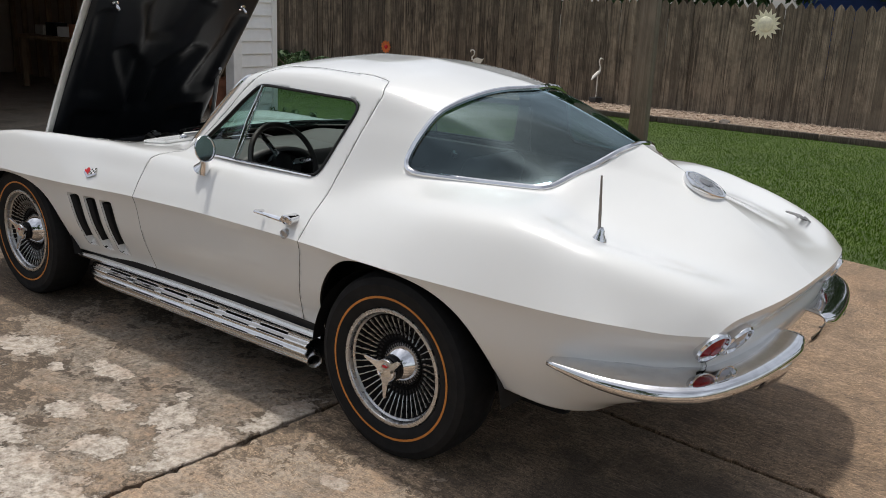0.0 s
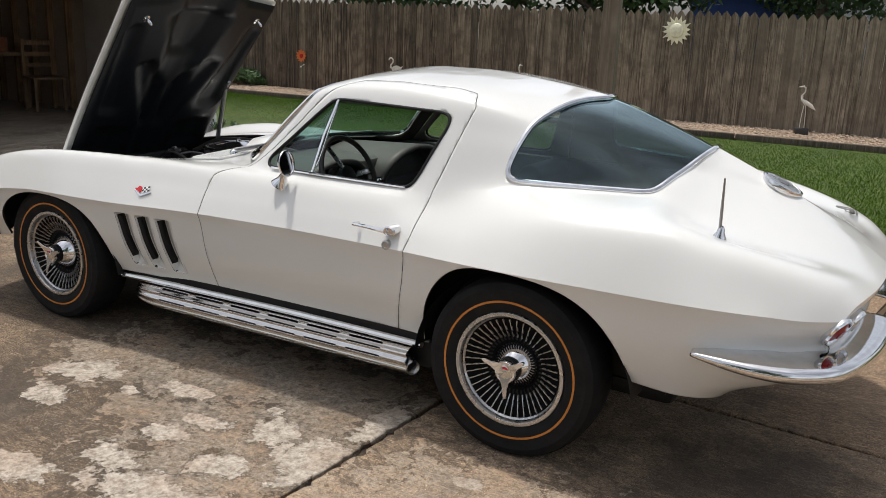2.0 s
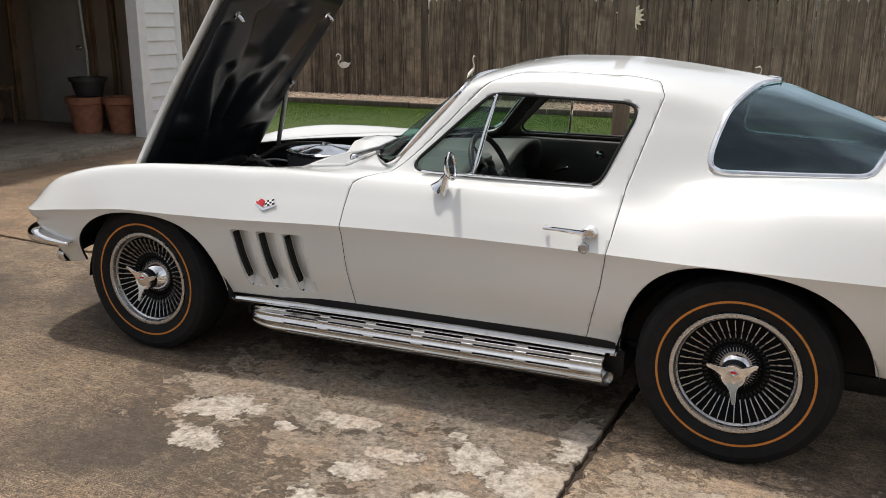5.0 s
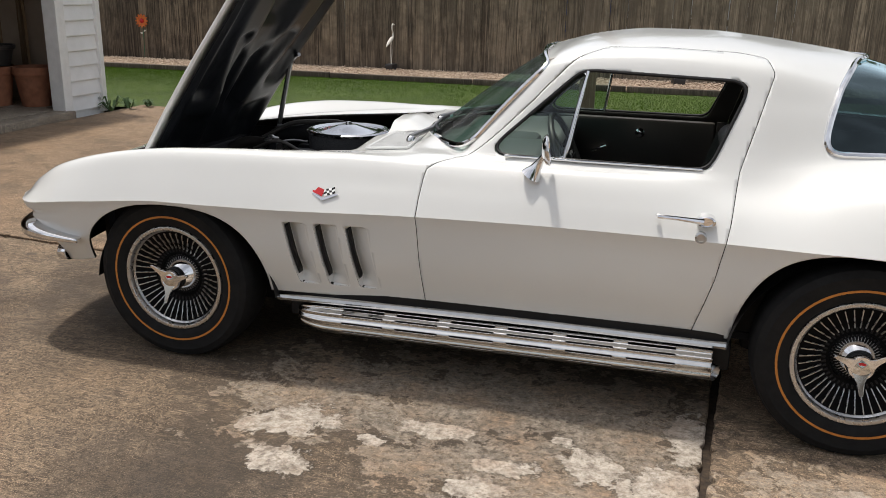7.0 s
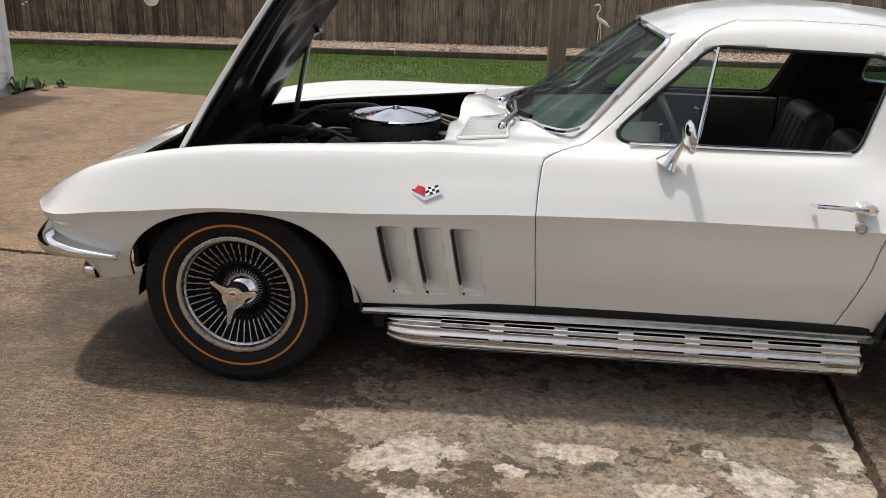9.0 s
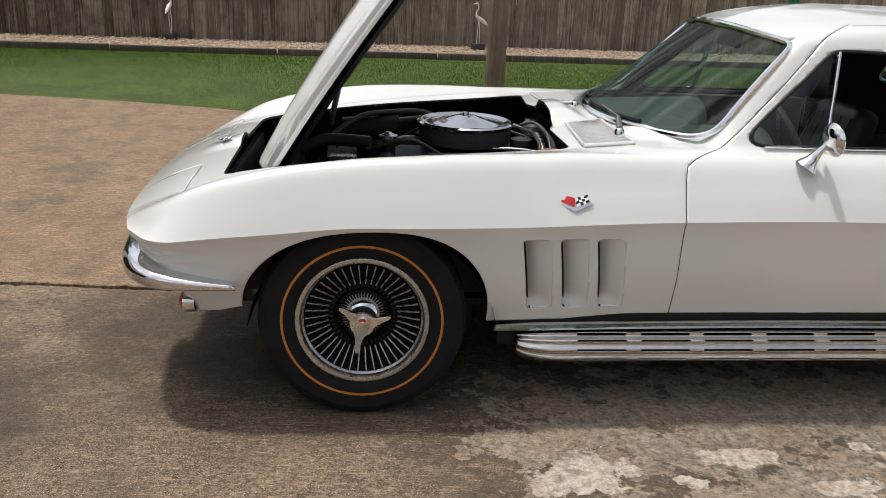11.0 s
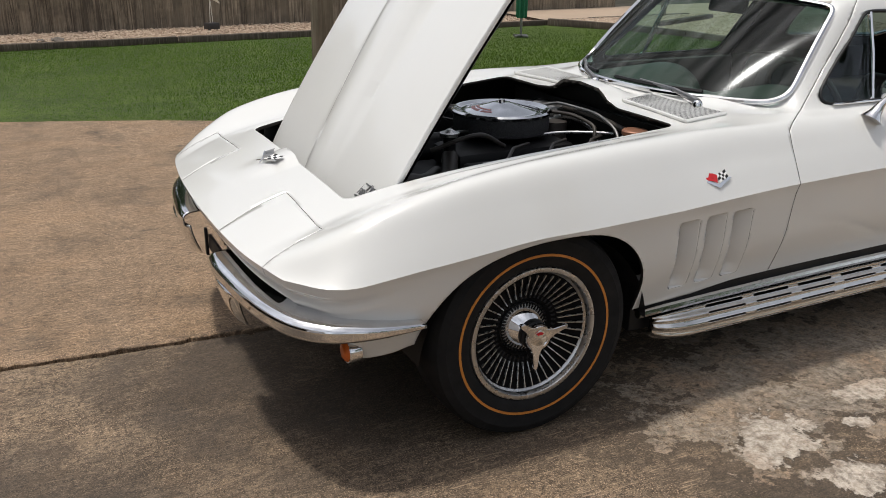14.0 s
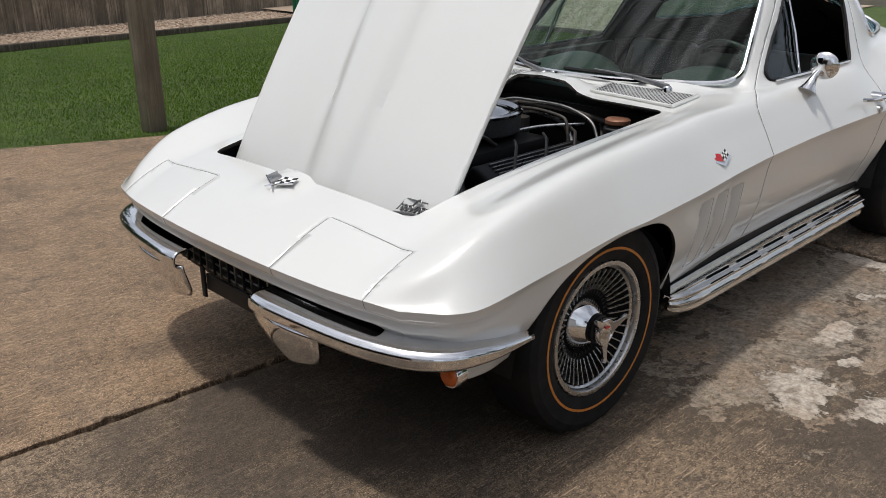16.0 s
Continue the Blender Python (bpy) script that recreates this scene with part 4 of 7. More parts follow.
skirt = skirt.cut(np.where(skirt.v[:, 0] < -1.7, grille_f, 1.0))[1]
shell = upper.joined(skirt)


def bulge(v):
    """A raised centre that starts on the nose and widens towards the windscreen."""
    s = np.clip((v[:, 0] + 1.68) / 1.1, 0, 1)
    y = np.abs(v[:, 1]) / (0.095 + 0.10 * s)
    rise = np.where(y < 1, 0.25 * (1 - y) + 0.75 * (1 - smooth01(0.58, 1.0, y)), 0)
    along = smooth01(-1.90, -1.70, v[:, 0]) * (1 - smooth01(-0.52, -0.41, v[:, 0]))
    v[:, 2] += (0.024 + 0.024 * s) * rise * along
    return v


shell.v = bulge(shell.v)

DOOR = [(0.10, 1.30), (-0.10, 1.02), (-0.232, 0.845), (-0.241, 0.805), (-0.247, 0.73), (-0.249, 0.66), (-0.243, 0.52), (-0.232, 0.290), (0.712, 0.300), (0.775, 0.55), (0.805, 0.74), (0.818, 0.885), (0.902, 1.195), (0.875, 1.240), (0.78, 1.254), (0.52, 1.263), (0.36, 1.258), (0.27, 1.30)]
WINDOW = [(-0.042, 0.886), (0.268, 1.182), (0.80, 1.168), (0.825, 1.148), (0.72, 0.886)]
BACKLIGHT = [(1.00, 0.953), (1.585, 0.948), (1.71, 1.10), (1.5, 1.4), (1.00, 1.4)]
OPENING = [(-1.714, -0.505), (-1.722, 0.0), (-1.714, 0.505), (-0.575, 0.552), (-0.595, 0.27), (-0.570, 0.20), (-0.570, -0.20), (-0.595, -0.27), (-0.575, -0.552)]
BONNET = [(-1.714, -0.507), (-1.722, 0.0), (-1.714, 0.507), (-0.57, 0.542), (-0.545, 0.30), (-0.50, 0.22), (-0.50, -0.22), (-0.545, -0.30), (-0.57, -0.542)]


def side_only(v, f, floor=0.30):
    return np.where(v[:, 1] > floor, f, 1.0)


def door_edge(v):
    """How far a place lies outside the door: its outline from the side, and a line up the pillar from above."""
    f = polygon_distance(v[:, 0], v[:, 2], DOOR, 0.030)
    line_y = pchip([-0.30, -0.241, -0.217, -0.167, -0.104, -0.024, 0.055, 0.122, 0.184, 0.225, 0.28, 0.36, 0.50], [0.760, 0.719, 0.703, 0.672, 0.633, 0.600, 0.574, 0.555, 0.535, 0.513, 0.480, 0.42, 0.30], v[:, 0])
    return np.where((v[:, 0] < 0.45) & (v[:, 2] > 0.78), np.maximum(f, line_y - v[:, 1]), f)


bonnet_f = polygon_distance(shell.v[:, 0], shell.v[:, 1], BONNET, 0.03)
bonnet_f = np.where(shell.v[:, 2] > 0.66, bonnet_f, 1.0)
bonnet_half = shell.cut(bonnet_f)[0]
# a soft ridge beside the bonnet opening
beside = polygon_distance(shell.v[:, 0], shell.v[:, 1], OPENING, 0.03)
along = smooth01(-1.62, -1.35, shell.v[:, 0]) * (1 - smooth01(-0.85, -0.60, shell.v[:, 0])) * (shell.v[:, 1] > 0.35)
shell.v[:, 2] += 0.008 * np.exp(-((beside - 0.050) / 0.020) ** 2) * along
hole_f = np.where(shell.v[:, 2] > 0.66, polygon_distance(shell.v[:, 0], shell.v[:, 1], OPENING, 0.03), 1.0)
shell = shell.cut(hole_f)[1]


def rounded(a, b, r):
    """Where both a and b are negative, with the corner rounded by r."""
    return np.minimum(np.maximum(a + r, b + r), 0) + np.hypot(np.maximum(a + r, 0), np.maximum(b + r, 0)) - r


def backlight_f(v):
    """The rear window: its lower and rear outline from the side, its curved head from above."""
    head = pchip([0, 0.03, 0.12, 0.20, 0.275, 0.35, 0.39, 0.44, 0.50, 0.537, 0.57, 0.70], [1.255, 1.250, 1.212, 1.188, 1.170, 1.148, 1.136, 1.117, 1.096, 1.083, 1.076, 1.06], v[:, 1])
    f = rounded(polygon_distance(v[:, 0], v[:, 2], BACKLIGHT, 0.03), 0.85 * (head - v[:, 0]), 0.030)
    return np.where(v[:, 2] > 0.9, f, 0.5)


back_half, shell = shell.cut(backlight_f(shell.v))


def screen_f(v):
    f = (v[:, 2] - 0.878) / 0.345
    u = v[:, 1] / (0.590 - 0.090 * np.clip(f, 0, 1))
    d = rounded((0.03 - f) * 0.47, (u - 0.988) * 0.56, 0.065)
    d = np.maximum(d, v[:, 0] - (screen_head(np.clip(u, 0, 1)) - 0.014))
    d = np.maximum(d, screen_base(np.clip(u, 0, 1)) + 0.012 - v[:, 0])
    return np.where((v[:, 0] < 0.3) & (v[:, 0] > -0.5) & (v[:, 2] > 0.84), d, 0.5)


shell = shell.cut(screen_f(shell.v))[1]
door_f = door_edge(shell.v)
door_in, shell = shell.cut(side_only(shell.v, door_f - 0.0012 * shell.steepness(door_f)))
door_f = door_edge(door_in.v)
door_half = door_in.cut(door_f + 0.0012 * door_in.steepness(door_f))[0]
window_half, door_half = door_half.cut(polygon_distance(door_half.v[:, 0], door_half.v[:, 2], WINDOW, 0.022))

vent_lines, scoops = [], []
VENTS = [[(-0.757 + k, 0.612), (-0.720 + k, 0.358), (-0.638 + k, 0.358), (-0.668 + k, 0.612)] for k in (0.0, 0.118, 0.236)]
for poly in VENTS:
    f = np.where((shell.v[:, 1] > 0.5) & (shell.v[:, 2] < 0.64), polygon_distance(shell.v[:, 0], shell.v[:, 2], poly, 0.012), 1.0)
    scoop, shell = shell.cut(f - 0.004)[0].refined().refined().refined(), shell.cut(f)[1]
    lead = poly[0][0] + (0.612 - scoop.v[:, 2]) * 0.146
    u = np.clip((scoop.v[:, 0] - lead) / (0.085 - 0.0276 * (0.612 - scoop.v[:, 2])), 0, 1)
    inside = -polygon_distance(scoop.v[:, 0], scoop.v[:, 2], poly, 0.012)
    wall = []
    for z in np.linspace(0.598, 0.396, 16):
        x = poly[0][0] + (0.612 - z) * 0.146 + 0.006
        k = np.argmin((scoop.v[:, 0] - x) ** 2 + (scoop.v[:, 2] - z) ** 2)
        wall.append((x, float(scoop.v[k, 1]), float(z)))
    vent_lines.append(wall)
    foot = 0.30 + 0.70 * smooth01(0.360, 0.405, scoop.v[:, 2])
    scoop.v[:, 1] -= 0.0006 + 0.056 * foot * (1 - u) ** 1.1 * smooth01(0.0, 0.006, inside)
    scoops += [scoop, scoop.mirrored()]

HEADLAMP = [(-2.2, 0.294), (-1.824, 0.294), (-1.824, 0.632), (-2.2, 0.632)]
f = np.where(shell.v[:, 2] > 0.56, polygon_distance(shell.v[:, 0], shell.v[:, 1], HEADLAMP, 0.006), 1.0)
f = np.where((shell.v[:, 0] < -1.5), f, 1.0)
lamp_in, shell = shell.cut(f - 0.0007)
f = polygon_distance(lamp_in.v[:, 0], lamp_in.v[:, 1], HEADLAMP, 0.006)
lamp_door = lamp_in.cut(f + 0.0007)[0]

def crisp(ob):
    """Marks the edges along the waist crease as sharp."""
    v = np.empty(3 * len(ob.data.vertices))
    ob.data.vertices.foreach_get("co", v)
    v = v.reshape(-1, 3)
    v[:, 1] = np.abs(v[:, 1])
    near = np.zeros(len(v), bool)
    for a, b in zip(rim[:-1], rim[1:]):
        d = b - a
        k = np.nonzero((np.abs(v[:, 0] - a[0]) < 0.03) & (np.abs(v[:, 2] - a[2]) < 0.02))[0]
        f = np.clip((v[k] - a) @ d / max(d @ d, 1e-12), 0, 1)
        near[k[np.linalg.norm(v[k] - a - f[:, None] * d, axis=1) < 2e-4]] = True
    for e in ob.data.edges:
        if near[e.vertices[0]] and near[e.vertices[1]]:
            e.use_edge_sharp = True


crisp(shell.mirrored().joined(shell).place("body", PAINT, car, "glossy white fibreglass body", 0.012, smooth=80, inner=LINING, rim=True))
for half, name in ((door_half.mirrored(), "door"), (door_half, "door")):
    half.place(name, PAINT, car, "white door skin with a sharp waist crease", 0.014, inner=VINYL, rim=True)
for half in (lamp_door, lamp_door.mirrored()):
    half.place("headlight_door", PAINT, car, "white closed headlight door", 0.01, inner=BLACK, rim=True)

for skin in scoops:
    skin.place("vent_scoop", PAINT, car, "white scooped side vent", smooth=60)

# the air outlets in the forward wall of each scoop
for wall in vent_lines:
    for side in (-1, 1):
        bm = bmesh.new()
        a = [bm.verts.new((x, side * (y - 0.006), z)) for x, y, z in wall]
        b = [bm.verts.new((x - 0.001, side * (y - 0.006 - 0.042 * (0.22 + 0.78 * float(smooth01(0.372, 0.410, z)))), z)) for x, y, z in wall]
        for i in range(len(wall) - 1):
            bm.faces.new((a[i], a[i + 1], b[i + 1], b[i]))
        ob = part("air_outlet", bm, BLACK, car, "black air outlet in the forward wall of the scoop")
        mod = ob.modifiers.new("thickness", "SOLIDIFY")
        mod.thickness = 0.001

# bonnet: cut from the body's own surface, with a raised centre, tipped up on its front edge
full = bonnet_half.mirrored().joined(bonnet_half)
inner_edge = polygon_distance(full.v[:, 0], full.v[:, 1], BONNET, 0.03)
full = full.cut(inner_edge + 0.004)[0]
hinge = Matrix.Translation((-1.604, -0.52, 0.662)) @ Matrix.Rotation(radians(2.3), 4, "Z") @ Matrix.Rotation(radians(-49.6), 4, "Y") @ Matrix.Translation((1.68, 0.52, -0.726))
full.place("bonnet", PAINT, car, "white bonnet tipped open on its front edge", 0.016, m=hinge)
liner = full.cut(polygon_distance(full.v[:, 0], full.v[:, 1], BONNET, 0.03) + 0.022)[0]
lv = liner.v.copy()
lx, ly = lv[:, 0], np.abs(lv[:, 1])
depth = np.full(len(lv), 0.030)
for poly, r, d in (([(-1.45, 0.05), (-1.36, 0.10), (-0.98, 0.30), (-0.95, 0.20), (-1.15, 0.03)], 0.03, 0.034), ([(-1.30, 0.26), (-1.28, 0.42), (-0.74, 0.46), (-0.72, 0.40), (-1.0, 0.34)], 0.04, 0.036), ([(-0.95, -0.08), (-0.95, 0.08), (-0.70, 0.22), (-0.66, 0.22), (-0.66, -0.08)], 0.03, 0.03), ([(-1.58, 0.22), (-1.58, 0.42), (-1.38, 0.42), (-1.42, 0.18)], 0.03, 0.028)):
    depth -= d * (1 - smooth01(-0.055, 0.03, polygon_distance(lx, ly, poly, r)))
edge = polygon_distance(lv[:, 0], lv[:, 1], BONNET, 0.03)
depth = np.where(edge > -0.05, 0.012 + (depth - 0.012) * smooth01(-0.022, -0.05, edge), depth)
lv[:, 2] -= 0.023 + np.maximum(depth, 0.004)
Skin(lv, liner.t[:, ::-1]).place("bonnet_liner", GLOSS, car, "gloss black stamped underside of the bonnet", m=hinge, smooth=40)
for y in (-0.40, 0.40):
    bm = bmesh.new()
    lathe(bm, [(0.020, 0), (0.020, 0.012), (0.011, 0.016), (0.009, 0.045), (0.004, 0.055)], 16, hinge @ Matrix.Translation((-0.68, y, 0.79)) @ Matrix.Rotation(math.pi, 4, "X"))
    part("bonnet_latch", bm, CHROME, car)
bm = bmesh.new()
tube(bm, [(-1.42, 0.47, 0.70), (-1.40, 0.47, 0.80), (-1.34, 0.475, 1.06)], 0.013, 8)
tube(bm, [(-1.34, 0.475, 1.06), (-1.31, 0.47, 1.09), (-1.28, 0.45, 1.10)], 0.010, 8)
part("bonnet_prop", bm, DULL, car, "grey steel bonnet prop")

# glass
us, fs = np.linspace(-0.995, 0.995, 61), np.linspace(0.02, 0.965, 31)
sg = np.array([[(float(screen_base(u) + f * (screen_head(u) - screen_base(u))), u * (0.590 - 0.090 * f), 0.878 + f * (1.237 - 0.032 * u * u - 0.878) + 0.012 * math.sin(math.pi * f)) for u in us] for f in fs])
ua, fa = np.meshgrid(us, fs)
screen = Skin(sg.reshape(-1, 3), grid_tris(31, 61)).cut(rounded((0.022 - fa.ravel()) * 0.47, (np.abs(ua.ravel()) - 0.995) * 0.56, 0.060) - 0.002)[0]
back = back_half.mirrored().joined(back_half)


def pane(name, skin, material, label, sink):
    s = Skin(skin.v.copy(), skin.t)
    ob = s.place(name, material, car, label)
    me = ob.data
    co = np.empty(len(me.vertices) * 3)
    nr = np.empty(len(me.vertices) * 3)
    me.vertices.foreach_get("co", co)
    me.vertices.foreach_get("normal", nr)
    me.vertices.foreach_set("co", co - nr * sink)
    ob.visible_shadow = False
    return ob


def trim(name, skin, radius, material, label, lift=0.0):
    loop = max(skin.loops(), key=len)
    bm = bmesh.new()
    tube(bm, even(loop, 0.02), radius, 8, True)
    return part(name, bm, material, car, label)


pane("windscreen", screen, GLASS_FRONT, "clear curved windscreen", 0.008)
pane("rear_window", back, GLASS_REAR, "dark tinted wraparound rear window", 0.008)
trim("windscreen_trim", screen, 0.011, CHROME, "chrome windscreen surround")
trim("rear_window_trim", back, 0.011, CHROME, "chrome rear window surround")
VENT_EDGE = [(-0.2, 0.80), (0.232, 0.80), (0.300, 1.25), (-0.2, 1.25)]
vent_half = window_half.cut(polygon_distance(window_half.v[:, 0], window_half.v[:, 2], VENT_EDGE))[0]
for half, frame_half in ((vent_half, window_half), (vent_half.mirrored(), window_half.mirrored())):
    pane("vent_window", half, GLASS_SIDE, "small triangular vent window", 0.012)
    trim("vent_window_frame", half, 0.0035, CHROME, "slim chrome vent window frame")
    trim("window_seal", frame_half, 0.006, BLACK, "black window seal")
    side = 1 if half is vent_half else -1
    bm = bmesh.new()
    tube(bm, [(0.238, side * 0.642, 0.885), (0.262, side * 0.592, 1.04), (0.288, side * 0.532, 1.178)], 0.0055, 8)
    part("vent_window_post", bm, CHROME, car)
    bm = bmesh.new()
    tube(bm, [(0.03, side * 0.650, 0.885), (0.3, side * 0.655, 0.885), (0.70, side * 0.653, 0.887)], 0.0045, 8)
    part("window_sill_trim", bm, CHROME, car)

# wheels
def wheel(m, turn=20):
    """Cast wheel with thin fins, a cone hub, a three-eared spinner and a gold-line tyre."""
    hub = new("wheel")
    hub.empty_display_size = 0.05
    hub.parent = car
    hub.matrix_basis = m
    bm = bmesh.new()
    lathe(bm, [(0.200, -0.07), (0.215, -0.085), (0.255, -0.096), (0.295, -0.098), (0.318, -0.088), (0.328, -0.070), (0.332, -0.04), (0.333, 0.0), (0.332, 0.04), (0.328, 0.070), (0.318, 0.088), (0.295, 0.098), (0.285, 0.0965), (0.2555, 0.0965), (0.2555, 0.0955), (0.2475, 0.0955), (0.2475, 0.0965), (0.235, 0.094), (0.216, 0.086), (0.206, 0.076), (0.200, 0.06)], 80, close=True)
    part("tyre", bm, RUBBER, hub, "black rubber tyre", 30)
    bm = bmesh.new()
    lathe(bm, [(0.2553, 0.094), (0.2553, 0.0975), (0.2477, 0.0975), (0.2477, 0.094)], 80, close=True)
    part("gold_line", bm, GOLD, hub, "thin orange-gold stripe on the sidewall")
    bm = bmesh.new()
    lathe(bm, [(0.198, -0.07), (0.205, 0.065), (0.212, 0.083), (0.210, 0.088), (0.204, 0.0895), (0.197, 0.088), (0.1935, 0.083), (0.192, 0.070), (0.186, 0.064), (0.186, -0.07)], 80, close=True)
    part("rim", bm, CAST, hub, "bare cast aluminium rim")
    bm = bmesh.new()
    lathe(bm, [(0.193, 0.020), (0.191, 0.064), (0.140, 0.044), (0.088, 0.024), (0.082, 0.030), (0.074, 0.016), (0.070, 0.0)], 64)
    part("wheel_disc", bm, plain("wheel_black", (0.004, 0.004, 0.0045), 0.7, Specular_IOR_Level=0.12), hub, "black painted wheel face")
    bm = bmesh.new()
    box(bm, 0.110, 0.181, -0.0017, 0.0017, -0.0035, 0.0045, 0.0006)
    for v in bm.verts:
        v.co.z += 0.030 + (v.co.x - 0.090) * 0.41
    fin = part("fin", bm, CAST, hub, "thin bare aluminium fin")
    for i in range(1, 42):
        ob = new("fin", fin.data)
        ob.parent = hub
        ob.matrix_basis = Matrix.Rotation(2 * math.pi * i / 42, 4, "Z")
    bm = bmesh.new()
    lathe(bm, [(0.082, 0.008), (0.087, 0.024), (0.085, 0.032), (0.049, 0.067), (0.046, 0.070), (0.030, 0.070)], 48)
    part("hub_cone", bm, CHROME, hub, "polished chrome hub cone")
    bm = bmesh.new()
    lathe(bm, [(0.044, 0.068), (0.044, 0.077), (0.040, 0.079), (0.044, 0.082), (0.044, 0.089), (0.040, 0.092), (0.038, 0.095), (0.020, 0.095)], 36)
    part("hub_groove", bm, BLACK, hub, "black grooved collar behind the spinner")
    for k in range(42):
        bm = bmesh.new()
        box(bm, 0.095, 0.112, -0.0030, 0.0030, 0.024, 0.032, 0.0012, Matrix.Rotation(2 * math.pi * (k + 0.5) / 42, 4, "Z"), 1)
        part("fin_root", bm, BLACK, hub)
    bm = bmesh.new()
    lathe(bm, [(0.034, 0.089), (0.040, 0.093), (0.043, 0.099), (0.042, 0.108), (0.038, 0.113), (0.031, 0.114), (0.029, 0.111), (0.004, 0.111)], 36)
    part("spinner_hub", bm, CHROME, hub)
    for a in (turn, turn + 120, turn + 240):
        bm = bmesh.new()
        prism(bm, [(0.018, -0.034), (0.036, -0.020), (0.056, -0.012), (0.092, -0.007), (0.099, 0.0), (0.092, 0.006), (0.056, 0.009), (0.036, 0.016), (0.018, 0.032)], 0.012, pose(0, 0, 0.096, 0, -12, a))
        bmesh.ops.bevel(bm, geom=list(bm.edges), offset=0.002, segments=2, affect="EDGES")
        part("spinner_ear", bm, CHROME, hub)
    bm = bmesh.new()
    lathe(bm, [(0.028, 0.109), (0.028, 0.1115), (0.014, 0.1155), (0.001, 0.1195)], 30)
    part("centre_cap", bm, PIPE, hub, "shallow bright cone cap")
    bm = bmesh.new()
    prism(bm, [(0, 0.004)] + [(0.021 * math.cos(a), 0.021 * math.sin(a)) for a in np.linspace(0.9, 2.2, 9)], 0.0012, Matrix.Translation((0, 0, 0.1148)))
    part("cap_badge", bm, RED_ENAMEL, hub, "small red badge on the cap")
    return hub


wheel(pose(FRONT, -0.712, AXLE, 90, 0, 0))
wheel(pose(REAR, -0.712, AXLE, 90, 0, 0), 37)
wheel(pose(FRONT, 0.712, AXLE, 90, 0, 180))
wheel(pose(REAR, 0.712, AXLE, 90, 0, 180))

# wheel housings, floor, engine bay
for cx, r, zc in ((-1.212, 0.398, 0.25), (1.262, 0.425, 0.27)):
    for side in (-1, 1):
        bm = bmesh.new()
        prev = None
        for a in np.linspace(0.10, math.pi - 0.10, 30):
            ring = [bm.verts.new((cx + r * math.cos(a), side * y, zc + r * math.sin(a) * 0.95)) for y in (0.42, 0.775)]
            cen = bm.verts.new((cx, side * 0.42, zc))
            if prev:
                bm.faces.new((prev[0], prev[1], ring[1], ring[0]))
                bm.faces.new((prev[0], ring[0], cen))
            prev = ring
        bmesh.ops.remove_doubles(bm, verts=bm.verts, dist=1e-4)
        part("wheel_housing", bm, BLACK, car, "matt black wheel housing", recalc=False)
bm = bmesh.new()
box(bm, -1.60, -0.82, -0.40, 0.40, 0.20, 0.30, 0.01)
box(bm, -0.80, 0.86, -0.68, 0.68, 0.19, 0.30, 0.01)
box(bm, 0.86, 1.86, -0.40, 0.40, 0.24, 0.40, 0.01)
part("chassis", bm, BLACK, car, "matt black floor pan and frame")
# Unseen underside blocks, added to keep light off the ground below.
bm = bmesh.new()
box(bm, -1.52, -0.86, -0.50, 0.50, 0.165, 0.300, 0.02)
part("unseen_front_block", bm, BLACK, car, "unseen matt black block for front crossmember and sump, keeps light out")
bm = bmesh.new()
box(bm, 0.90, 1.75, -0.48, 0.48, 0.190, 0.330, 0.03)
part("unseen_rear_block", bm, BLACK, car, "unseen matt black block for rear axle and spare carrier, keeps light out")
for dims in ((-1.66, -0.52, -0.575, -0.555, 0.34, 0.705), (-1.66, -0.52, 0.555, 0.575, 0.34, 0.705), (-0.52, -0.50, -0.56, 0.56, 0.30, 0.80), (-1.74, -1.72, -0.54, 0.54, 0.30, 0.655), (-1.70, -0.52, -0.56, 0.56, 0.29, 0.31)):
    bm = bmesh.new()
    box(bm, *dims)
    part("bay_panel", bm, BLACK, car, smooth=None)
bm = bmesh.new()
box(bm, -1.60, -1.52, -0.33, 0.33, 0.32, 0.70, 0.012)
part("radiator", bm, BLACK, car, "black radiator with its top tank")
bm = bmesh.new()
lathe(bm, [(0.035, 0), (0.035, 0.012), (0.016, 0.018), (0.010, 0.024)], 20, Matrix.Translation((-1.17, -0.086, 0.762)))
part("radiator_cap", bm, CAST, car)
bm = bmesh.new()
box(bm, -1.35, -0.62, -0.17, 0.17, 0.32, 0.62, 0.03)
box(bm, -1.15, -0.65, -0.12, 0.12, 0.62, 0.70, 0.03)
part("engine_block", bm, BLACK, car, "black painted engine block")
for side in (-1, 1):
    cover = pose(-0.90, side * 0.255, 0.625, side * -28, 0, 0)
    bm = bmesh.new()
    box(bm, -0.29, 0.29, -0.075, 0.075, -0.05, 0.05, 0.025, cover, 3)
    cov = part("valve_cover", bm, BLACK, car, "black finned valve cover")
    for k in range(7):
        bm = bmesh.new()
        box(bm, -0.22, 0.22, -0.052 + k * 0.016, -0.046 + k * 0.016, 0.049, 0.057, 0.0015, cover, 1)
        part("cover_rib", bm, DULL, cov)
    for k in range(4):
        bm = bmesh.new()
        x = -1.14 + k * 0.16
        tube(bm, [(x, side * 0.30, 0.60), (x + 0.03, side * 0.34, 0.68), (x + 0.12, side * 0.27, 0.745), (x + 0.26, side * 0.14, 0.72)], 0.006, 6)
        part("plug_lead", bm, VINYL, car)
ac = Matrix.Translation((-0.865, 0.085, 0.728)) @ Matrix.Diagonal((1.14, 1.14, 1.0, 1))
bm = bmesh.new()
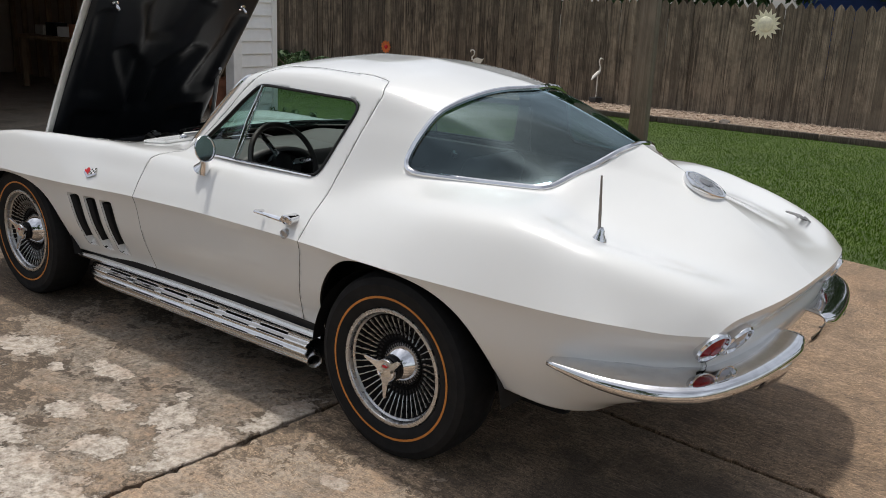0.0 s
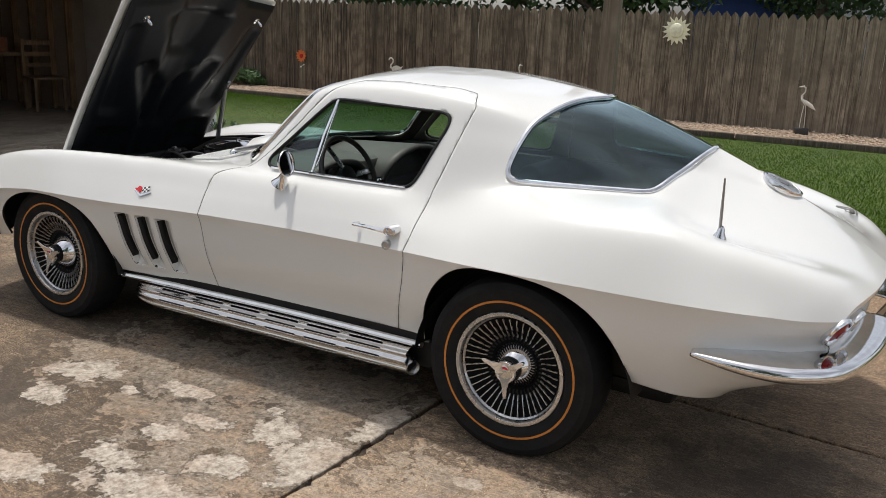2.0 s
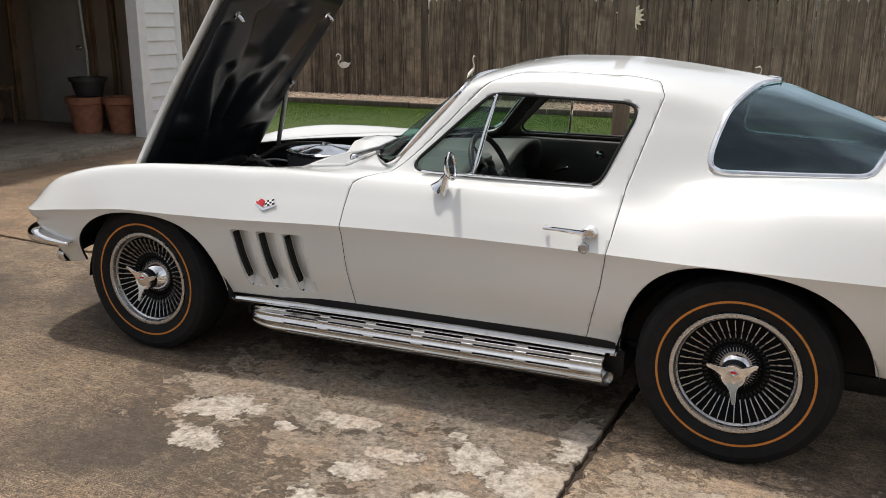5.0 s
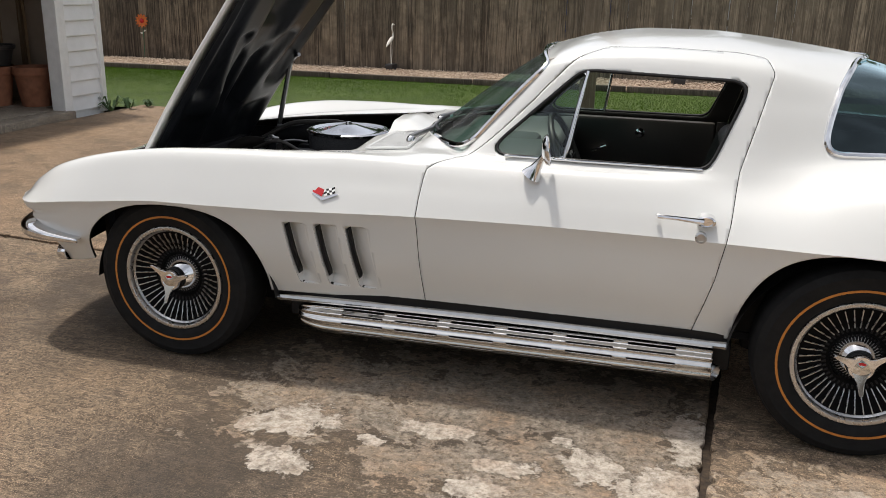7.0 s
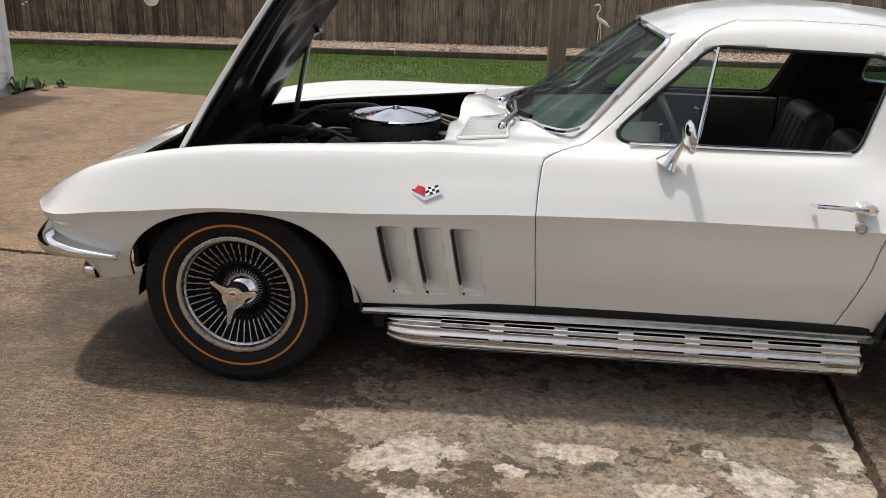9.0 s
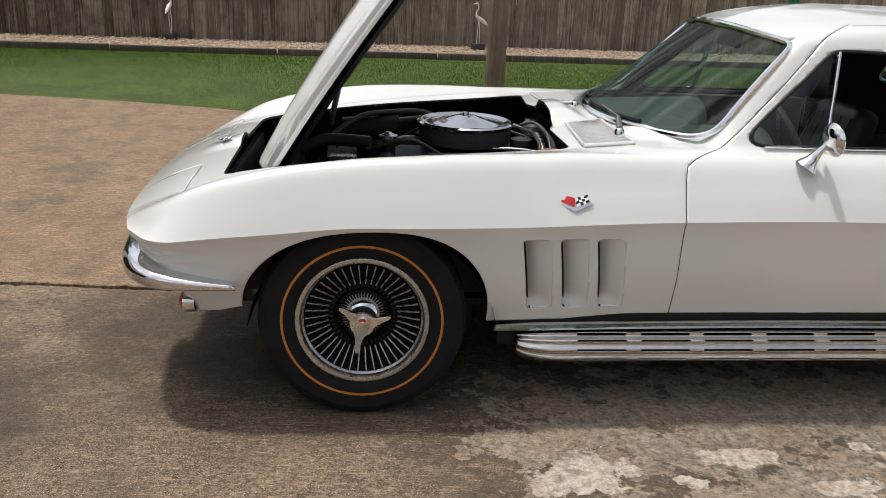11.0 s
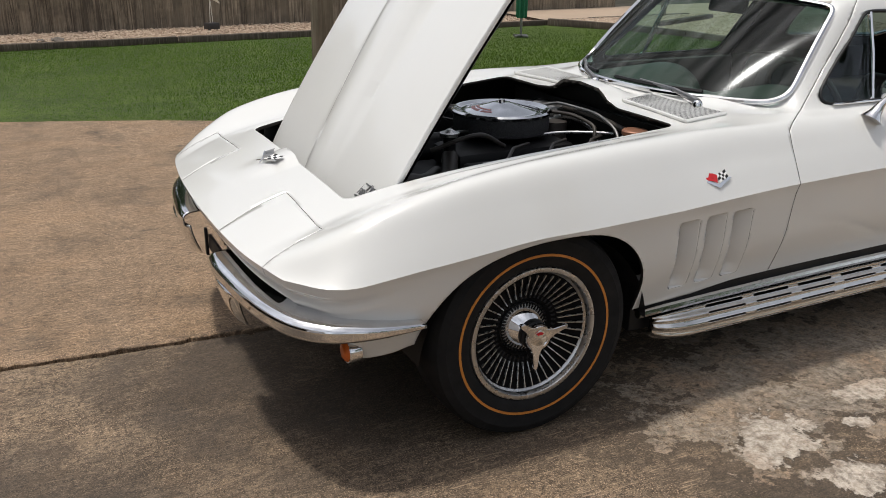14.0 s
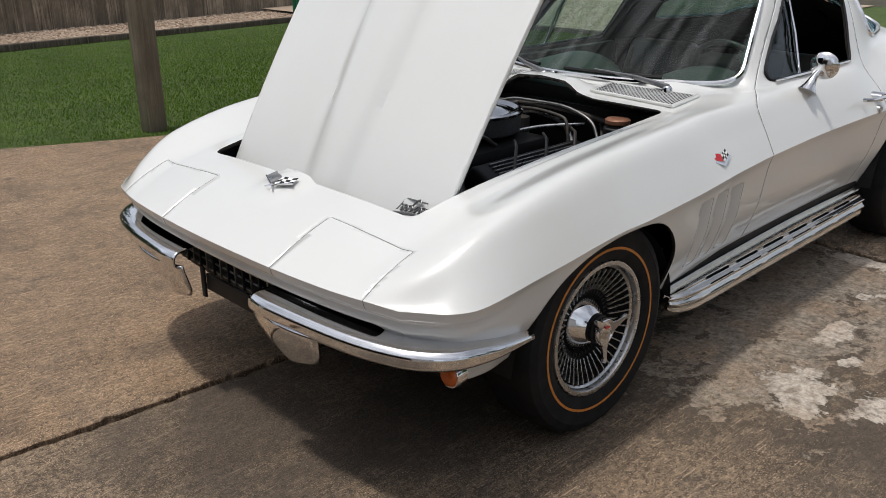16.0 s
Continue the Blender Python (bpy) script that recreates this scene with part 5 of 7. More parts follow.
lathe(bm, [(0.02, -0.005), (0.150, -0.005), (0.158, 0.0), (0.160, 0.01), (0.160, 0.055), (0.158, 0.064), (0.02, 0.064)], 64, ac)
part("air_filter", bm, plain("filter_paper", (0.045, 0.045, 0.047), 0.8, scale=220, spread=0.5, bump=0.8), car, "round dark air filter element")
bm = bmesh.new()
lathe(bm, [(0.158, 0.063), (0.166, 0.066), (0.167, 0.074), (0.160, 0.080), (0.150, 0.079), (0.141, 0.073), (0.128, 0.072), (0.118, 0.074), (0.070, 0.087), (0.030, 0.101), (0.020, 0.102), (0.012, 0.102), (0.011, 0.112), (0.003, 0.114)], 96, ac)
lid = part("air_filter_lid", bm, plain("polished_lid", (0.62, 0.63, 0.65), 0.11, 1.0, scale=4, spread=0.03, bump=0.0), car, "polished chrome air filter lid")
STICKER = plain("faded_red_print", (0.50, 0.16, 0.16), 0.35)
for r0, r1, a0, a1 in ((0.074, 0.083, 2.55, 3.75), (0.088, 0.100, 2.45, 3.30), (0.088, 0.100, 3.42, 3.85)):
    bm = bmesh.new()
    low_, high_ = ([bm.verts.new(ac @ Vector((r * math.cos(a), r * math.sin(a), 0.0876 - (r - 0.070) * 0.271))) for a in np.linspace(a0, a1, 12)] for r in (r0, r1))
    for k in range(11):
        bm.faces.new((low_[k], low_[k + 1], high_[k + 1], high_[k]))
    part("lid_print", bm, STICKER, lid, "faded red print in plain bars")
for name, pts, r, mt in (
    ("radiator_hose", [(-1.52, -0.22, 0.64), (-1.42, -0.22, 0.66), (-1.30, -0.16, 0.63), (-1.20, -0.05, 0.62)], 0.028, VINYL),
    ("radiator_hose", [(-1.52, 0.15, 0.66), (-1.40, 0.16, 0.70), (-1.24, 0.12, 0.70)], 0.026, VINYL),
    ("heater_hose", [(-1.45, -0.42, 0.60), (-1.20, -0.44, 0.66), (-0.95, -0.42, 0.67), (-0.70, -0.38, 0.70), (-0.53, -0.34, 0.71)], 0.014, VINYL),
    ("heater_hose", [(-1.30, 0.42, 0.70), (-1.0, 0.44, 0.745), (-0.75, 0.40, 0.75), (-0.53, 0.30, 0.72)], 0.014, VINYL),
    ("vacuum_hose", [(-1.25, -0.10, 0.72), (-1.10, -0.16, 0.775), (-0.98, -0.14, 0.72)], 0.008, VINYL),
    ("fuel_line", [(-0.62, 0.18, 0.76), (-0.60, 0.0, 0.775), (-0.60, -0.14, 0.76), (-0.62, -0.18, 0.68), (-0.62, -0.19, 0.58)], 0.007, VINYL),
    ("alternator", [(-1.42, 0.30, 0.60), (-1.30, 0.30, 0.60)], 0.065, CAST),
    ("ignition_shield", [(-0.60, 0.16, 0.72), (-0.585, 0.02, 0.765), (-0.585, -0.12, 0.745), (-0.60, -0.19, 0.66)], 0.013, CAST),
    ("wiper_motor", [(-0.56, 0.30, 0.74), (-0.56, 0.12, 0.74)], 0.045, DULL),
    ("wiring_loom", [(-0.55, 0.50, 0.74), (-0.55, 0.20, 0.775), (-0.56, -0.05, 0.785), (-0.56, -0.30, 0.765), (-0.56, -0.52, 0.72)], 0.010, VINYL),
    ("brake_line", [(-0.60, -0.38, 0.74), (-0.68, -0.46, 0.72), (-0.85, -0.50, 0.66), (-1.15, -0.51, 0.64)], 0.005, DULL),
    ("throttle_linkage", [(-0.55, -0.20, 0.74), (-0.68, -0.10, 0.735), (-0.80, -0.05, 0.725)], 0.006, CAST),
    ("distributor", [(-0.64, 0.05, 0.64), (-0.64, 0.05, 0.745)], 0.045, VINYL),
    ("vacuum_hose", [(-1.05, 0.30, 0.70), (-0.95, 0.36, 0.76), (-0.78, 0.34, 0.76), (-0.66, 0.28, 0.74)], 0.009, VINYL),
    ("steering_shaft", [(-0.53, -0.40, 0.62), (-0.90, -0.46, 0.52), (-1.25, -0.48, 0.45)], 0.014, DULL),
    ("filler_neck", [(-1.17, -0.086, 0.62), (-1.17, -0.086, 0.765)], 0.022, BLACK),
    ("coolant_hose", [(-1.50, -0.30, 0.60), (-1.40, -0.31, 0.62), (-1.30, -0.27, 0.60), (-1.22, -0.18, 0.64), (-1.17, -0.09, 0.69)], 0.030, VINYL),
    ("heater_hose", [(-1.40, 0.26, 0.70), (-1.25, 0.34, 0.775), (-1.05, 0.38, 0.785), (-0.90, 0.34, 0.74)], 0.012, VINYL),
    ("fuel_line", [(-1.17, -0.09, 0.74), (-1.11, -0.02, 0.755), (-1.04, 0.02, 0.745)], 0.006, DULL),
    ("plug_cable", [(-0.62, 0.22, 0.77), (-0.58, 0.10, 0.80), (-0.57, -0.08, 0.80), (-0.58, -0.25, 0.76), (-0.60, -0.30, 0.70)], 0.006, DULL),
    ("expansion_tank", [(-1.36, 0.36, 0.70), (-1.12, 0.36, 0.72)], 0.055, BLACK),
):
    bm = bmesh.new()
    p = np.array(pts, float)
    d = np.linspace(0, len(p) - 1, 4 * len(p))
    sm = np.stack([pchip(np.arange(len(p)), p[:, k], d) for k in range(3)], 1)
    tube(bm, sm, r, 12)
    part(name, bm, mt, car)
bm = bmesh.new()
lathe(bm, [(0.048, 0), (0.050, 0.05), (0.044, 0.055), (0.044, 0.062), (0.030, 0.066)], 28, Matrix.Translation((-0.60, -0.38, 0.71)))
part("brake_reservoir", bm, BLACK, car)
bm = bmesh.new()
lathe(bm, [(0.042, 0), (0.045, 0.004), (0.045, 0.016), (0.040, 0.020)], 28, Matrix.Translation((-0.60, -0.38, 0.775)))
part("reservoir_cap", bm, plain("rusty_cap", (0.26, 0.12, 0.07), 0.5, 0.3, scale=40, spread=0.3), car, "copper-coloured reservoir cap")

# cowl grilles and wipers
def on_body(x, y):
    """Height of the upper body at a place."""
    d = ((grid[:, :, 0] - x) ** 2 + (grid[:, :, 1] - abs(y)) ** 2).ravel()
    k = np.argsort(d)[:4]
    w = 1 / (d[k] + 1e-7)
    return float((grid.reshape(-1, 3)[k, 2] * w).sum() / w.sum())


for side in (-1, 1):
    def spot(y, f, lift):
        x = -0.522 - 0.02 * (y - 0.14) + f * (0.122 + 0.11 * (y - 0.14))
        return (x, side * y, on_body(x, y) + lift)

    bm = bmesh.new()
    ys = np.linspace(0.205, 0.550, 36)
    a = [bm.verts.new(spot(y, 0.03, 0.009)) for y in ys]
    b = [bm.verts.new(spot(y, 0.97, 0.009)) for y in ys]
    for i in range(len(ys) - 1):
        bm.faces.new((a[i], a[i + 1], b[i + 1], b[i]) if side < 0 else (b[i], b[i + 1], a[i + 1], a[i]))
    grille = part("cowl_grille", bm, BLACK, car, "dark slotted cowl vent", recalc=False)
    for y in ys[1:-1]:
        bm = bmesh.new()
        tube(bm, [spot(y, 0.04, 0.0085), spot(y, 0.5, 0.0085), spot(y, 0.96, 0.0085)], 0.0019, 6)
        part("louvre", bm, PAINT, grille)
    bm = bmesh.new()
    tube(bm, [spot(y, 0.0, 0.006) for y in ys] + [spot(y, 1.0, 0.006) for y in ys[::-1]], 0.007, 8, True)
    part("grille_frame", bm, PAINT, grille)
for y0 in (-0.44, 0.10):
    bm = bmesh.new()
    lathe(bm, [(0.018, 0), (0.018, 0.014), (0.011, 0.024), (0.006, 0.026)], 20, Matrix.Translation((-0.44 + 0.12 * abs(y0), y0, 0.868)))
    pivot = part("wiper", bm, CHROME, car, "chrome windscreen wiper")
    bx = -0.44 + 0.12 * abs(y0)
    bm = bmesh.new()
    ends = [(bx, y0, 0.888), (float(screen_base((y0 + 0.16) / 0.59)) + 0.01, y0 + 0.16, 0.900), (float(screen_base((y0 + 0.34) / 0.59)) + 0.035, y0 + 0.34, 0.912)]
    tube(bm, ends, 0.006, 8, radii=[0.012, 0.009, 0.005])
    part("wiper_arm", bm, DULL, pivot)
    bm = bmesh.new()
    tube(bm, [(float(screen_base(y / 0.59)) + 0.03, y, 0.903) for y in np.linspace(y0 + 0.08, y0 + 0.48, 10)], 0.008, 6)
    part("wiper_blade", bm, BLACK, pivot)

# bumpers
def blade(name, path, scale, profile, label):
    """Sweeps a bumper section along a path; the section is (outward, up)."""
    p = np.array(path, float)
    n = 46
    d = np.linspace(0, len(p) - 1, n)
    sm = np.stack([pchip(np.arange(len(p)), p[:, k], d) for k in range(3)], 1)
    sc = pchip(np.linspace(0, n - 1, len(scale)), scale, np.arange(n))
    prof = np.array(profile, float)
    k = np.linspace(0, len(prof) - 1, 5 * len(prof))
    prof = np.stack([pchip(np.arange(len(prof)), prof[:, i], k) for i in range(2)], 1)
    t = np.gradient(sm, axis=0)
    nrm = np.stack([t[:, 1], -t[:, 0]], 1)
    nrm /= np.linalg.norm(nrm, axis=1)[:, None]
    mid = sm[:, :2].mean(0) * (0.6, 0.0)
    if ((sm[n // 2, :2] - mid) @ nrm[n // 2]) < 0:
        nrm = -nrm
    v = np.array([[(*(q[:2] + m * s * a[0]), q[2] + s * a[1]) for a in prof] for q, m, s in zip(sm, nrm, sc)])
    skin = Skin(v.reshape(-1, 3), grid_tris(*v.shape[:2]))
    for half in (skin, skin.mirrored()):
        ob = half.place(name, CHROME, car, label, smooth=50)
        mod = ob.modifiers.new("thickness", "SOLIDIFY")
        mod.thickness, mod.offset = 0.006, 0.0


REAR_PATH = [(1.875, 0.842, 0.550), (2.00, 0.838, 0.540), (2.15, 0.800, 0.530), (2.275, 0.70, 0.528), (2.34, 0.52, 0.527), (2.37, 0.34, 0.530), (2.38, 0.20, 0.535), (2.365, 0.115, 0.545)]
blade("rear_bumper", REAR_PATH, [0.25, 0.75, 1.0, 1.0, 1.0, 1.0, 1.05, 0.9], [(-0.125, 0.026), (-0.060, 0.025), (-0.014, 0.020), (0.006, 0.009), (0.010, -0.006), (0.003, -0.020), (-0.012, -0.027)], "chrome rear bumper half")
FRONT_PATH = [(-1.625, 0.862, 0.455), (-1.75, 0.868, 0.460), (-1.86, 0.850, 0.464), (-1.955, 0.775, 0.466), (-2.015, 0.62, 0.468), (-2.042, 0.44, 0.470), (-2.055, 0.28, 0.472), (-2.05, 0.21, 0.472)]
blade("front_bumper", FRONT_PATH, [0.2, 0.6, 0.95, 1.0, 1.0, 1.0, 1.0, 1.0], [(-0.150, 0.034), (-0.070, 0.034), (-0.020, 0.031), (-0.005, 0.024), (0.003, 0.012), (0.003, -0.004), (-0.003, -0.015), (-0.014, -0.021)], "chrome front bumper half")
for side in (-1, 1):
    gs, gu = np.linspace(0, 1, 14), np.linspace(-1, 1, 13)
    tongue = np.array([[(-2.056 + 0.050 * t ** 1.6 + 0.022 * u * u, side * (0.345 - 0.02 * t) + u * 0.150 * (1 - t ** 3.0) ** 0.5, 0.462 - 0.140 * t) for u in gu] for t in gs * 0.985])
    ob = Skin(tongue.reshape(-1, 3), grid_tris(14, 13)).place("bumper_guard", CHROME, car, "smooth chrome tongue below the bumper", smooth=50)
    mod = ob.modifiers.new("thickness", "SOLIDIFY")
    mod.thickness, mod.offset = 0.006, 0.0
for side in (-1, 1):
    gs, gu = np.linspace(0, 1, 14), np.linspace(-1, 1, 13)
    tongue = np.array([[(2.386 - 0.07 * t ** 1.6 - 0.022 * u * u, side * (0.275 - 0.01 * t) + u * 0.14 * (1 - t ** 2.2) ** 0.6, 0.528 - 0.115 * t) for u in gu] for t in gs * 0.985])
    ob = Skin(tongue.reshape(-1, 3), grid_tris(14, 13)[:, ::-1]).place("bumper_guard", CHROME, car, "smooth chrome tongue below the bumper", smooth=50)
    mod = ob.modifiers.new("thickness", "SOLIDIFY")
    mod.thickness, mod.offset = 0.006, 0.0
bm = bmesh.new()
box(bm, -1.985, -1.973, -0.15, 0.15, 0.385, 0.440, 0.004)
box(bm, -1.995, -1.985, -0.165, -0.145, 0.36, 0.46, 0.003)
box(bm, -1.995, -1.985, 0.145, 0.165, 0.36, 0.46, 0.003)
part("number_plate_bracket", bm, BLACK, car, "empty black plate bracket")

# grille
def grille_x(y, back=0.0):
    """The grille follows the bow of the nose."""
    return -1.945 + float(nose_bend(-2.04, abs(y))) + back


bm = bmesh.new()
ys = np.linspace(-0.66, 0.66, 34)
rows_ = [[bm.verts.new((grille_x(y, 0.045), y, z)) for z in (0.37, 0.58)] for y in ys]
for a, b in zip(rows_, rows_[1:]):
    bm.faces.new((a[0], b[0], b[1], a[1]))
grille = part("grille", bm, BLACK, car, "dark grille with bright cross bars", recalc=False)
for k in range(4):
    bm = bmesh.new()
    tube(bm, [(grille_x(y, 0.010), y, 0.420 + 0.029 * k) for y in ys[1:-1]], 0.0042, 6)
    part("grille_bar", bm, DULL, grille)
for k in range(29):
    bm = bmesh.new()
    y = -0.616 + 0.044 * k
    x = grille_x(y)
    box(bm, x, x + 0.030, y - 0.0035, y + 0.0035, 0.412, 0.514, 0.001, None, 1)
    part("grille_rib", bm, DULL if k % 2 else BLACK, grille)
for side in (-1, 1):
    bm = bmesh.new()
    lathe(bm, [(0.028, 0), (0.030, 0.006), (0.025, 0.014), (0.014, 0.019), (0.003, 0.020)], 24, pose(-1.80, side * 0.735, 0.362, 0, -90, 0))
    part("turn_signal", bm, AMBER, car, "amber turn signal lamp")
    bm = bmesh.new()
    lathe(bm, [(0.034, -0.03), (0.036, 0.0), (0.034, 0.006), (0.029, 0.006), (0.028, -0.03)], 24, pose(-1.80, side * 0.735, 0.362, 0, -90, 0))
    part("signal_bezel", bm, CHROME, car)
    bm = bmesh.new()
    box(bm, -1.815, -1.785, side * 0.822 - 0.006, side * 0.822 + 0.006, 0.522, 0.528, 0.002, None, 2)
    part("side_marker", bm, BLACK, car)

# tail lamps and plate recess
for side in (-1, 1):
    for y, lens in ((0.582, RED), (0.478, CLEAR)):
        face = Vector((0.80, side * (0.29 if y > 0.5 else 0.16), -0.50)).normalized()
        m = Matrix.Translation((2.247 if y > 0.5 else 2.276, side * y, 0.628)) @ face.to_track_quat("Z", "Y").to_matrix().to_4x4() @ Matrix.Scale(1.10, 4)
        bm = bmesh.new()
        lathe(bm, [(0.040, -0.02), (0.050, -0.01), (0.053, 0.006), (0.050, 0.012), (0.045, 0.012), (0.041, 0.004)], 40, m)
        lamp = part("tail_lamp", bm, CHROME, car, "round tail lamp in a chrome bezel")
        bm = bmesh.new()
        lathe(bm, [(0.041, 0.0), (0.040, 0.005), (0.032, 0.010), (0.018, 0.015), (0.016, 0.019), (0.003, 0.020)], 40, m)
        part("lens", bm, lens, lamp, "red lens" if lens is RED else "clear reversing lens")
bm = bmesh.new()
prism(bm, [(-0.21, 0), (0.21, 0), (0.17, 0.11), (-0.17, 0.11)], 0.012, pose(2.228, 0, 0.52, 90, 0, 90))
plate = part("plate_recess", bm, BLACK, car, "dark number plate recess")
bm = bmesh.new()
tube(bm, [(2.245, -0.215, 0.517), (2.262, -0.172, 0.632), (2.262, 0.172, 0.632), (2.245, 0.215, 0.517)], 0.008, 8, True)
part("recess_trim", bm, CHROME, plate)

# fuel lid, badges, aerial
fm = pose(1.945, 0, 0.966, 0, 25, 0)
bm = bmesh.new()
lathe(bm, [(0.078, -0.02), (0.081, -0.002), (0.079, 0.003), (0.071, 0.004), (0.067, 0.0), (0.064, -0.02)], 48, fm @ Matrix.Diagonal((1.0, 0.83, 1, 1)))
lid = part("fuel_lid", bm, CHROME, car, "oval chrome fuel lid")
bm = bmesh.new()
lathe(bm, [(0.066, -0.01), (0.066, 0.003), (0.030, 0.006), (0.003, 0.006)], 40, fm @ Matrix.Diagonal((1.0, 0.83, 1, 1)))
part("lid_face", bm, CAST, lid)
bm = bmesh.new()
lathe(bm, [(0.026, 0.004), (0.026, 0.008), (0.018, 0.010), (0.003, 0.010)], 30, fm)
part("lid_badge", bm, DULL, lid)


def flank_y(x, z):
    """Half width of the upper body at a height on its side."""
    g = grid[:, -30:].reshape(-1, 3)
    return float(g[np.argmin((g[:, 0] - x) ** 2 + (g[:, 2] - z) ** 2), 1])


def flags(m, size, name="flag_badge", colour=None):
    """Crossed flags: one plain, one chequered, over a chrome V or on two crossed staffs."""
    m = m @ Matrix.Scale(size, 4)
    bm = bmesh.new()
    if colour:
        for s in (-1, 1):
            tube(bm, [m @ Vector((-0.13 * s, -0.26, 0.02)), m @ Vector((0.02 * s, -0.14, 0.03)), m @ Vector((0.50 * s, 0.06, 0.04))], 0.020 * size, 6)
    else:
        prism(bm, [(-0.62, 0.0), (0.0, -0.30), (0.62, 0.0), (0.52, 0.05), (0.0, -0.17), (-0.52, 0.05)], 0.03, m)
    badge = part(name, bm, CHROME, car, "chrome badge with crossed flags", smooth=None)

    def flag_point(s, u, v):
        """A place on the waving flag: u along it from the staff's foot, v across."""
        a = Vector((0.05, -0.14)) + (Vector((0.50, 0.06)) - Vector((0.05, -0.14))) * u
        b = a + Vector((-0.09, 0.26)) * v
        return (s * (b.x + 0.015 * math.sin(5 * u + 2 * v)), b.y + 0.02 * math.sin(6 * u), 0.045 + 0.012 * math.sin(6 * u))

    for s in (-1, 1):
        if s < 0:
            bm = bmesh.new()
            rows_ = [[bm.verts.new(m @ Vector(flag_point(s, u, v))) for v in (0, 0.5, 1)] for u in np.linspace(0, 1, 7)]
            for a, b in zip(rows_, rows_[1:]):
                for k in range(2):
                    bm.faces.new((a[k], a[k + 1], b[k + 1], b[k]))
            part("flag", bm, colour or RED_ENAMEL, badge, "dark flag" if colour else "red enamel flag")
            continue
        for i in range(4):
            for k in range(3):
                bm = bmesh.new()
                q = [(i / 4, k / 3), ((i + 1) / 4, k / 3), ((i + 1) / 4, (k + 1) / 3), (i / 4, (k + 1) / 3)]
                bm.faces.new([bm.verts.new(m @ Vector(flag_point(s, *c))) for c in q])
                part("flag_square", bm, BLACK if (i + k) % 2 else TRIM, badge, smooth=None)


for side in (-1, 1):
    m = pose(-0.60, side * (flank_y(-0.60, 0.722) + 0.002), 0.722, 90, 0, 0 if side < 0 else 180) @ Matrix.Rotation(radians(-34), 4, "X")
    flags(m, 0.092)
flags(pose(-1.795, 0, 0.725, 17, 0, -90), 0.135, colour=DULL)


def scribble(m, length, name="script_badge"):
    """A chrome script drawn as plain strokes."""
    bm = bmesh.new()
    pts = []
    for t in np.linspace(0, 8, 160):
        tall = 0.036 if t < 1 else (0.020 if 3.8 < t < 5.2 else 0.009)
        pts.append(m @ Vector((-length / 2 + length * t / 8 - 0.010 * math.sin(2 * math.pi * t) + 0.45 * tall * (1 - math.cos(2 * math.pi * t)), tall - tall * math.cos(2 * math.pi * t), 0.004)))
    tube(bm, pts, 0.0030, 6)
    tube(bm, [m @ Vector((-length / 2 + 0.05, 0.038, 0.004)), m @ Vector((length / 2 - 0.02, 0.034, 0.004))], 0.0026, 6)
    tube(bm, [m @ Vector((-length / 2 + 0.01, -0.010, 0.004)), m @ Vector((length / 2 + 0.02, -0.006, 0.004))], 0.0036, 6)
    return part(name, bm, DULL, car, "dark chrome script badge in plain strokes")


scribble(pose(2.165, 0.48, on_body(2.165, 0.48) + 0.003, 10, 22, 88), 0.16)
scribble(hinge @ pose(-1.668, -0.385, 0.736, 3, -10, -90), 0.165)
bm = bmesh.new()
ax_, ay_ = 1.860, -0.570
am = pose(ax_, ay_, on_body(ax_, ay_) - 0.003, 0, 6, 0)
lathe(bm, [(0.024, 0), (0.023, 0.006), (0.013, 0.024), (0.012, 0.034), (0.007, 0.042)], 24, am)
aerial = part("aerial", bm, CHROME, car, "radio aerial on a chrome cone")
bm = bmesh.new()
tube(bm, [(ax_, ay_, 0.84), (ax_, ay_ - 0.010, 0.95), (ax_, ay_ - 0.020, 1.058)], 0.004, 8, radii=[0.0055, 0.005, 0.003])
part("mast", bm, DULL, aerial)

# door furniture, mirror
for side in (-1, 1):
    y = side * 0.800
    bm = bmesh.new()
    tube(bm, [(0.575, y - side * 0.022, 0.752), (0.580, y + side * 0.018, 0.757), (0.64, y + side * 0.022, 0.757), (0.72, y + side * 0.016, 0.751)], 0.007, 8, radii=[0.008, 0.007, 0.007, 0.010])
    handle = part("door_handle", bm, CHROME, car, "slim chrome door handle")
    bm = bmesh.new()
    lathe(bm, [(0.022, -0.03), (0.022, 0.016), (0.017, 0.020), (0.015, 0.014), (0.003, 0.014)], 24, pose(0.728, side * 0.785, 0.748, 90 if side < 0 else -90, 0, 0) @ Matrix.Diagonal((1.35, 0.85, 1, 1)))
    part("push_button", bm, CHROME, handle)
    bm = bmesh.new()
    lathe(bm, [(0.019, -0.02), (0.019, 0.006), (0.014, 0.009), (0.012, 0.005), (0.003, 0.005)], 24, pose(0.717, side * 0.797, 0.694, 90 if side < 0 else -90, 0, 0))
    part("door_lock", bm, CAST, car, "round chrome door lock")
bm = bmesh.new()
tube(bm, [(0.140, -0.722, 0.836), (0.155, -0.724, 0.860), (0.172, -0.730, 0.890), (0.188, -0.742, 0.918)], 0.01, 14, radii=[0.038, 0.022, 0.013, 0.009])
mirror = part("wing_mirror", bm, CHROME, car, "round chrome mirror on a swept stalk")
mm = pose(0.196, -0.752, 0.932, 0, 82, 8)
bm = bmesh.new()
lathe(bm, [(0.004, -0.020), (0.030, -0.016), (0.048, -0.006), (0.054, 0.004), (0.052, 0.008), (0.047, 0.008), (0.046, 0.004), (0.003, 0.004)], 40, mm)
part("mirror_head", bm, CHROME, mirror)

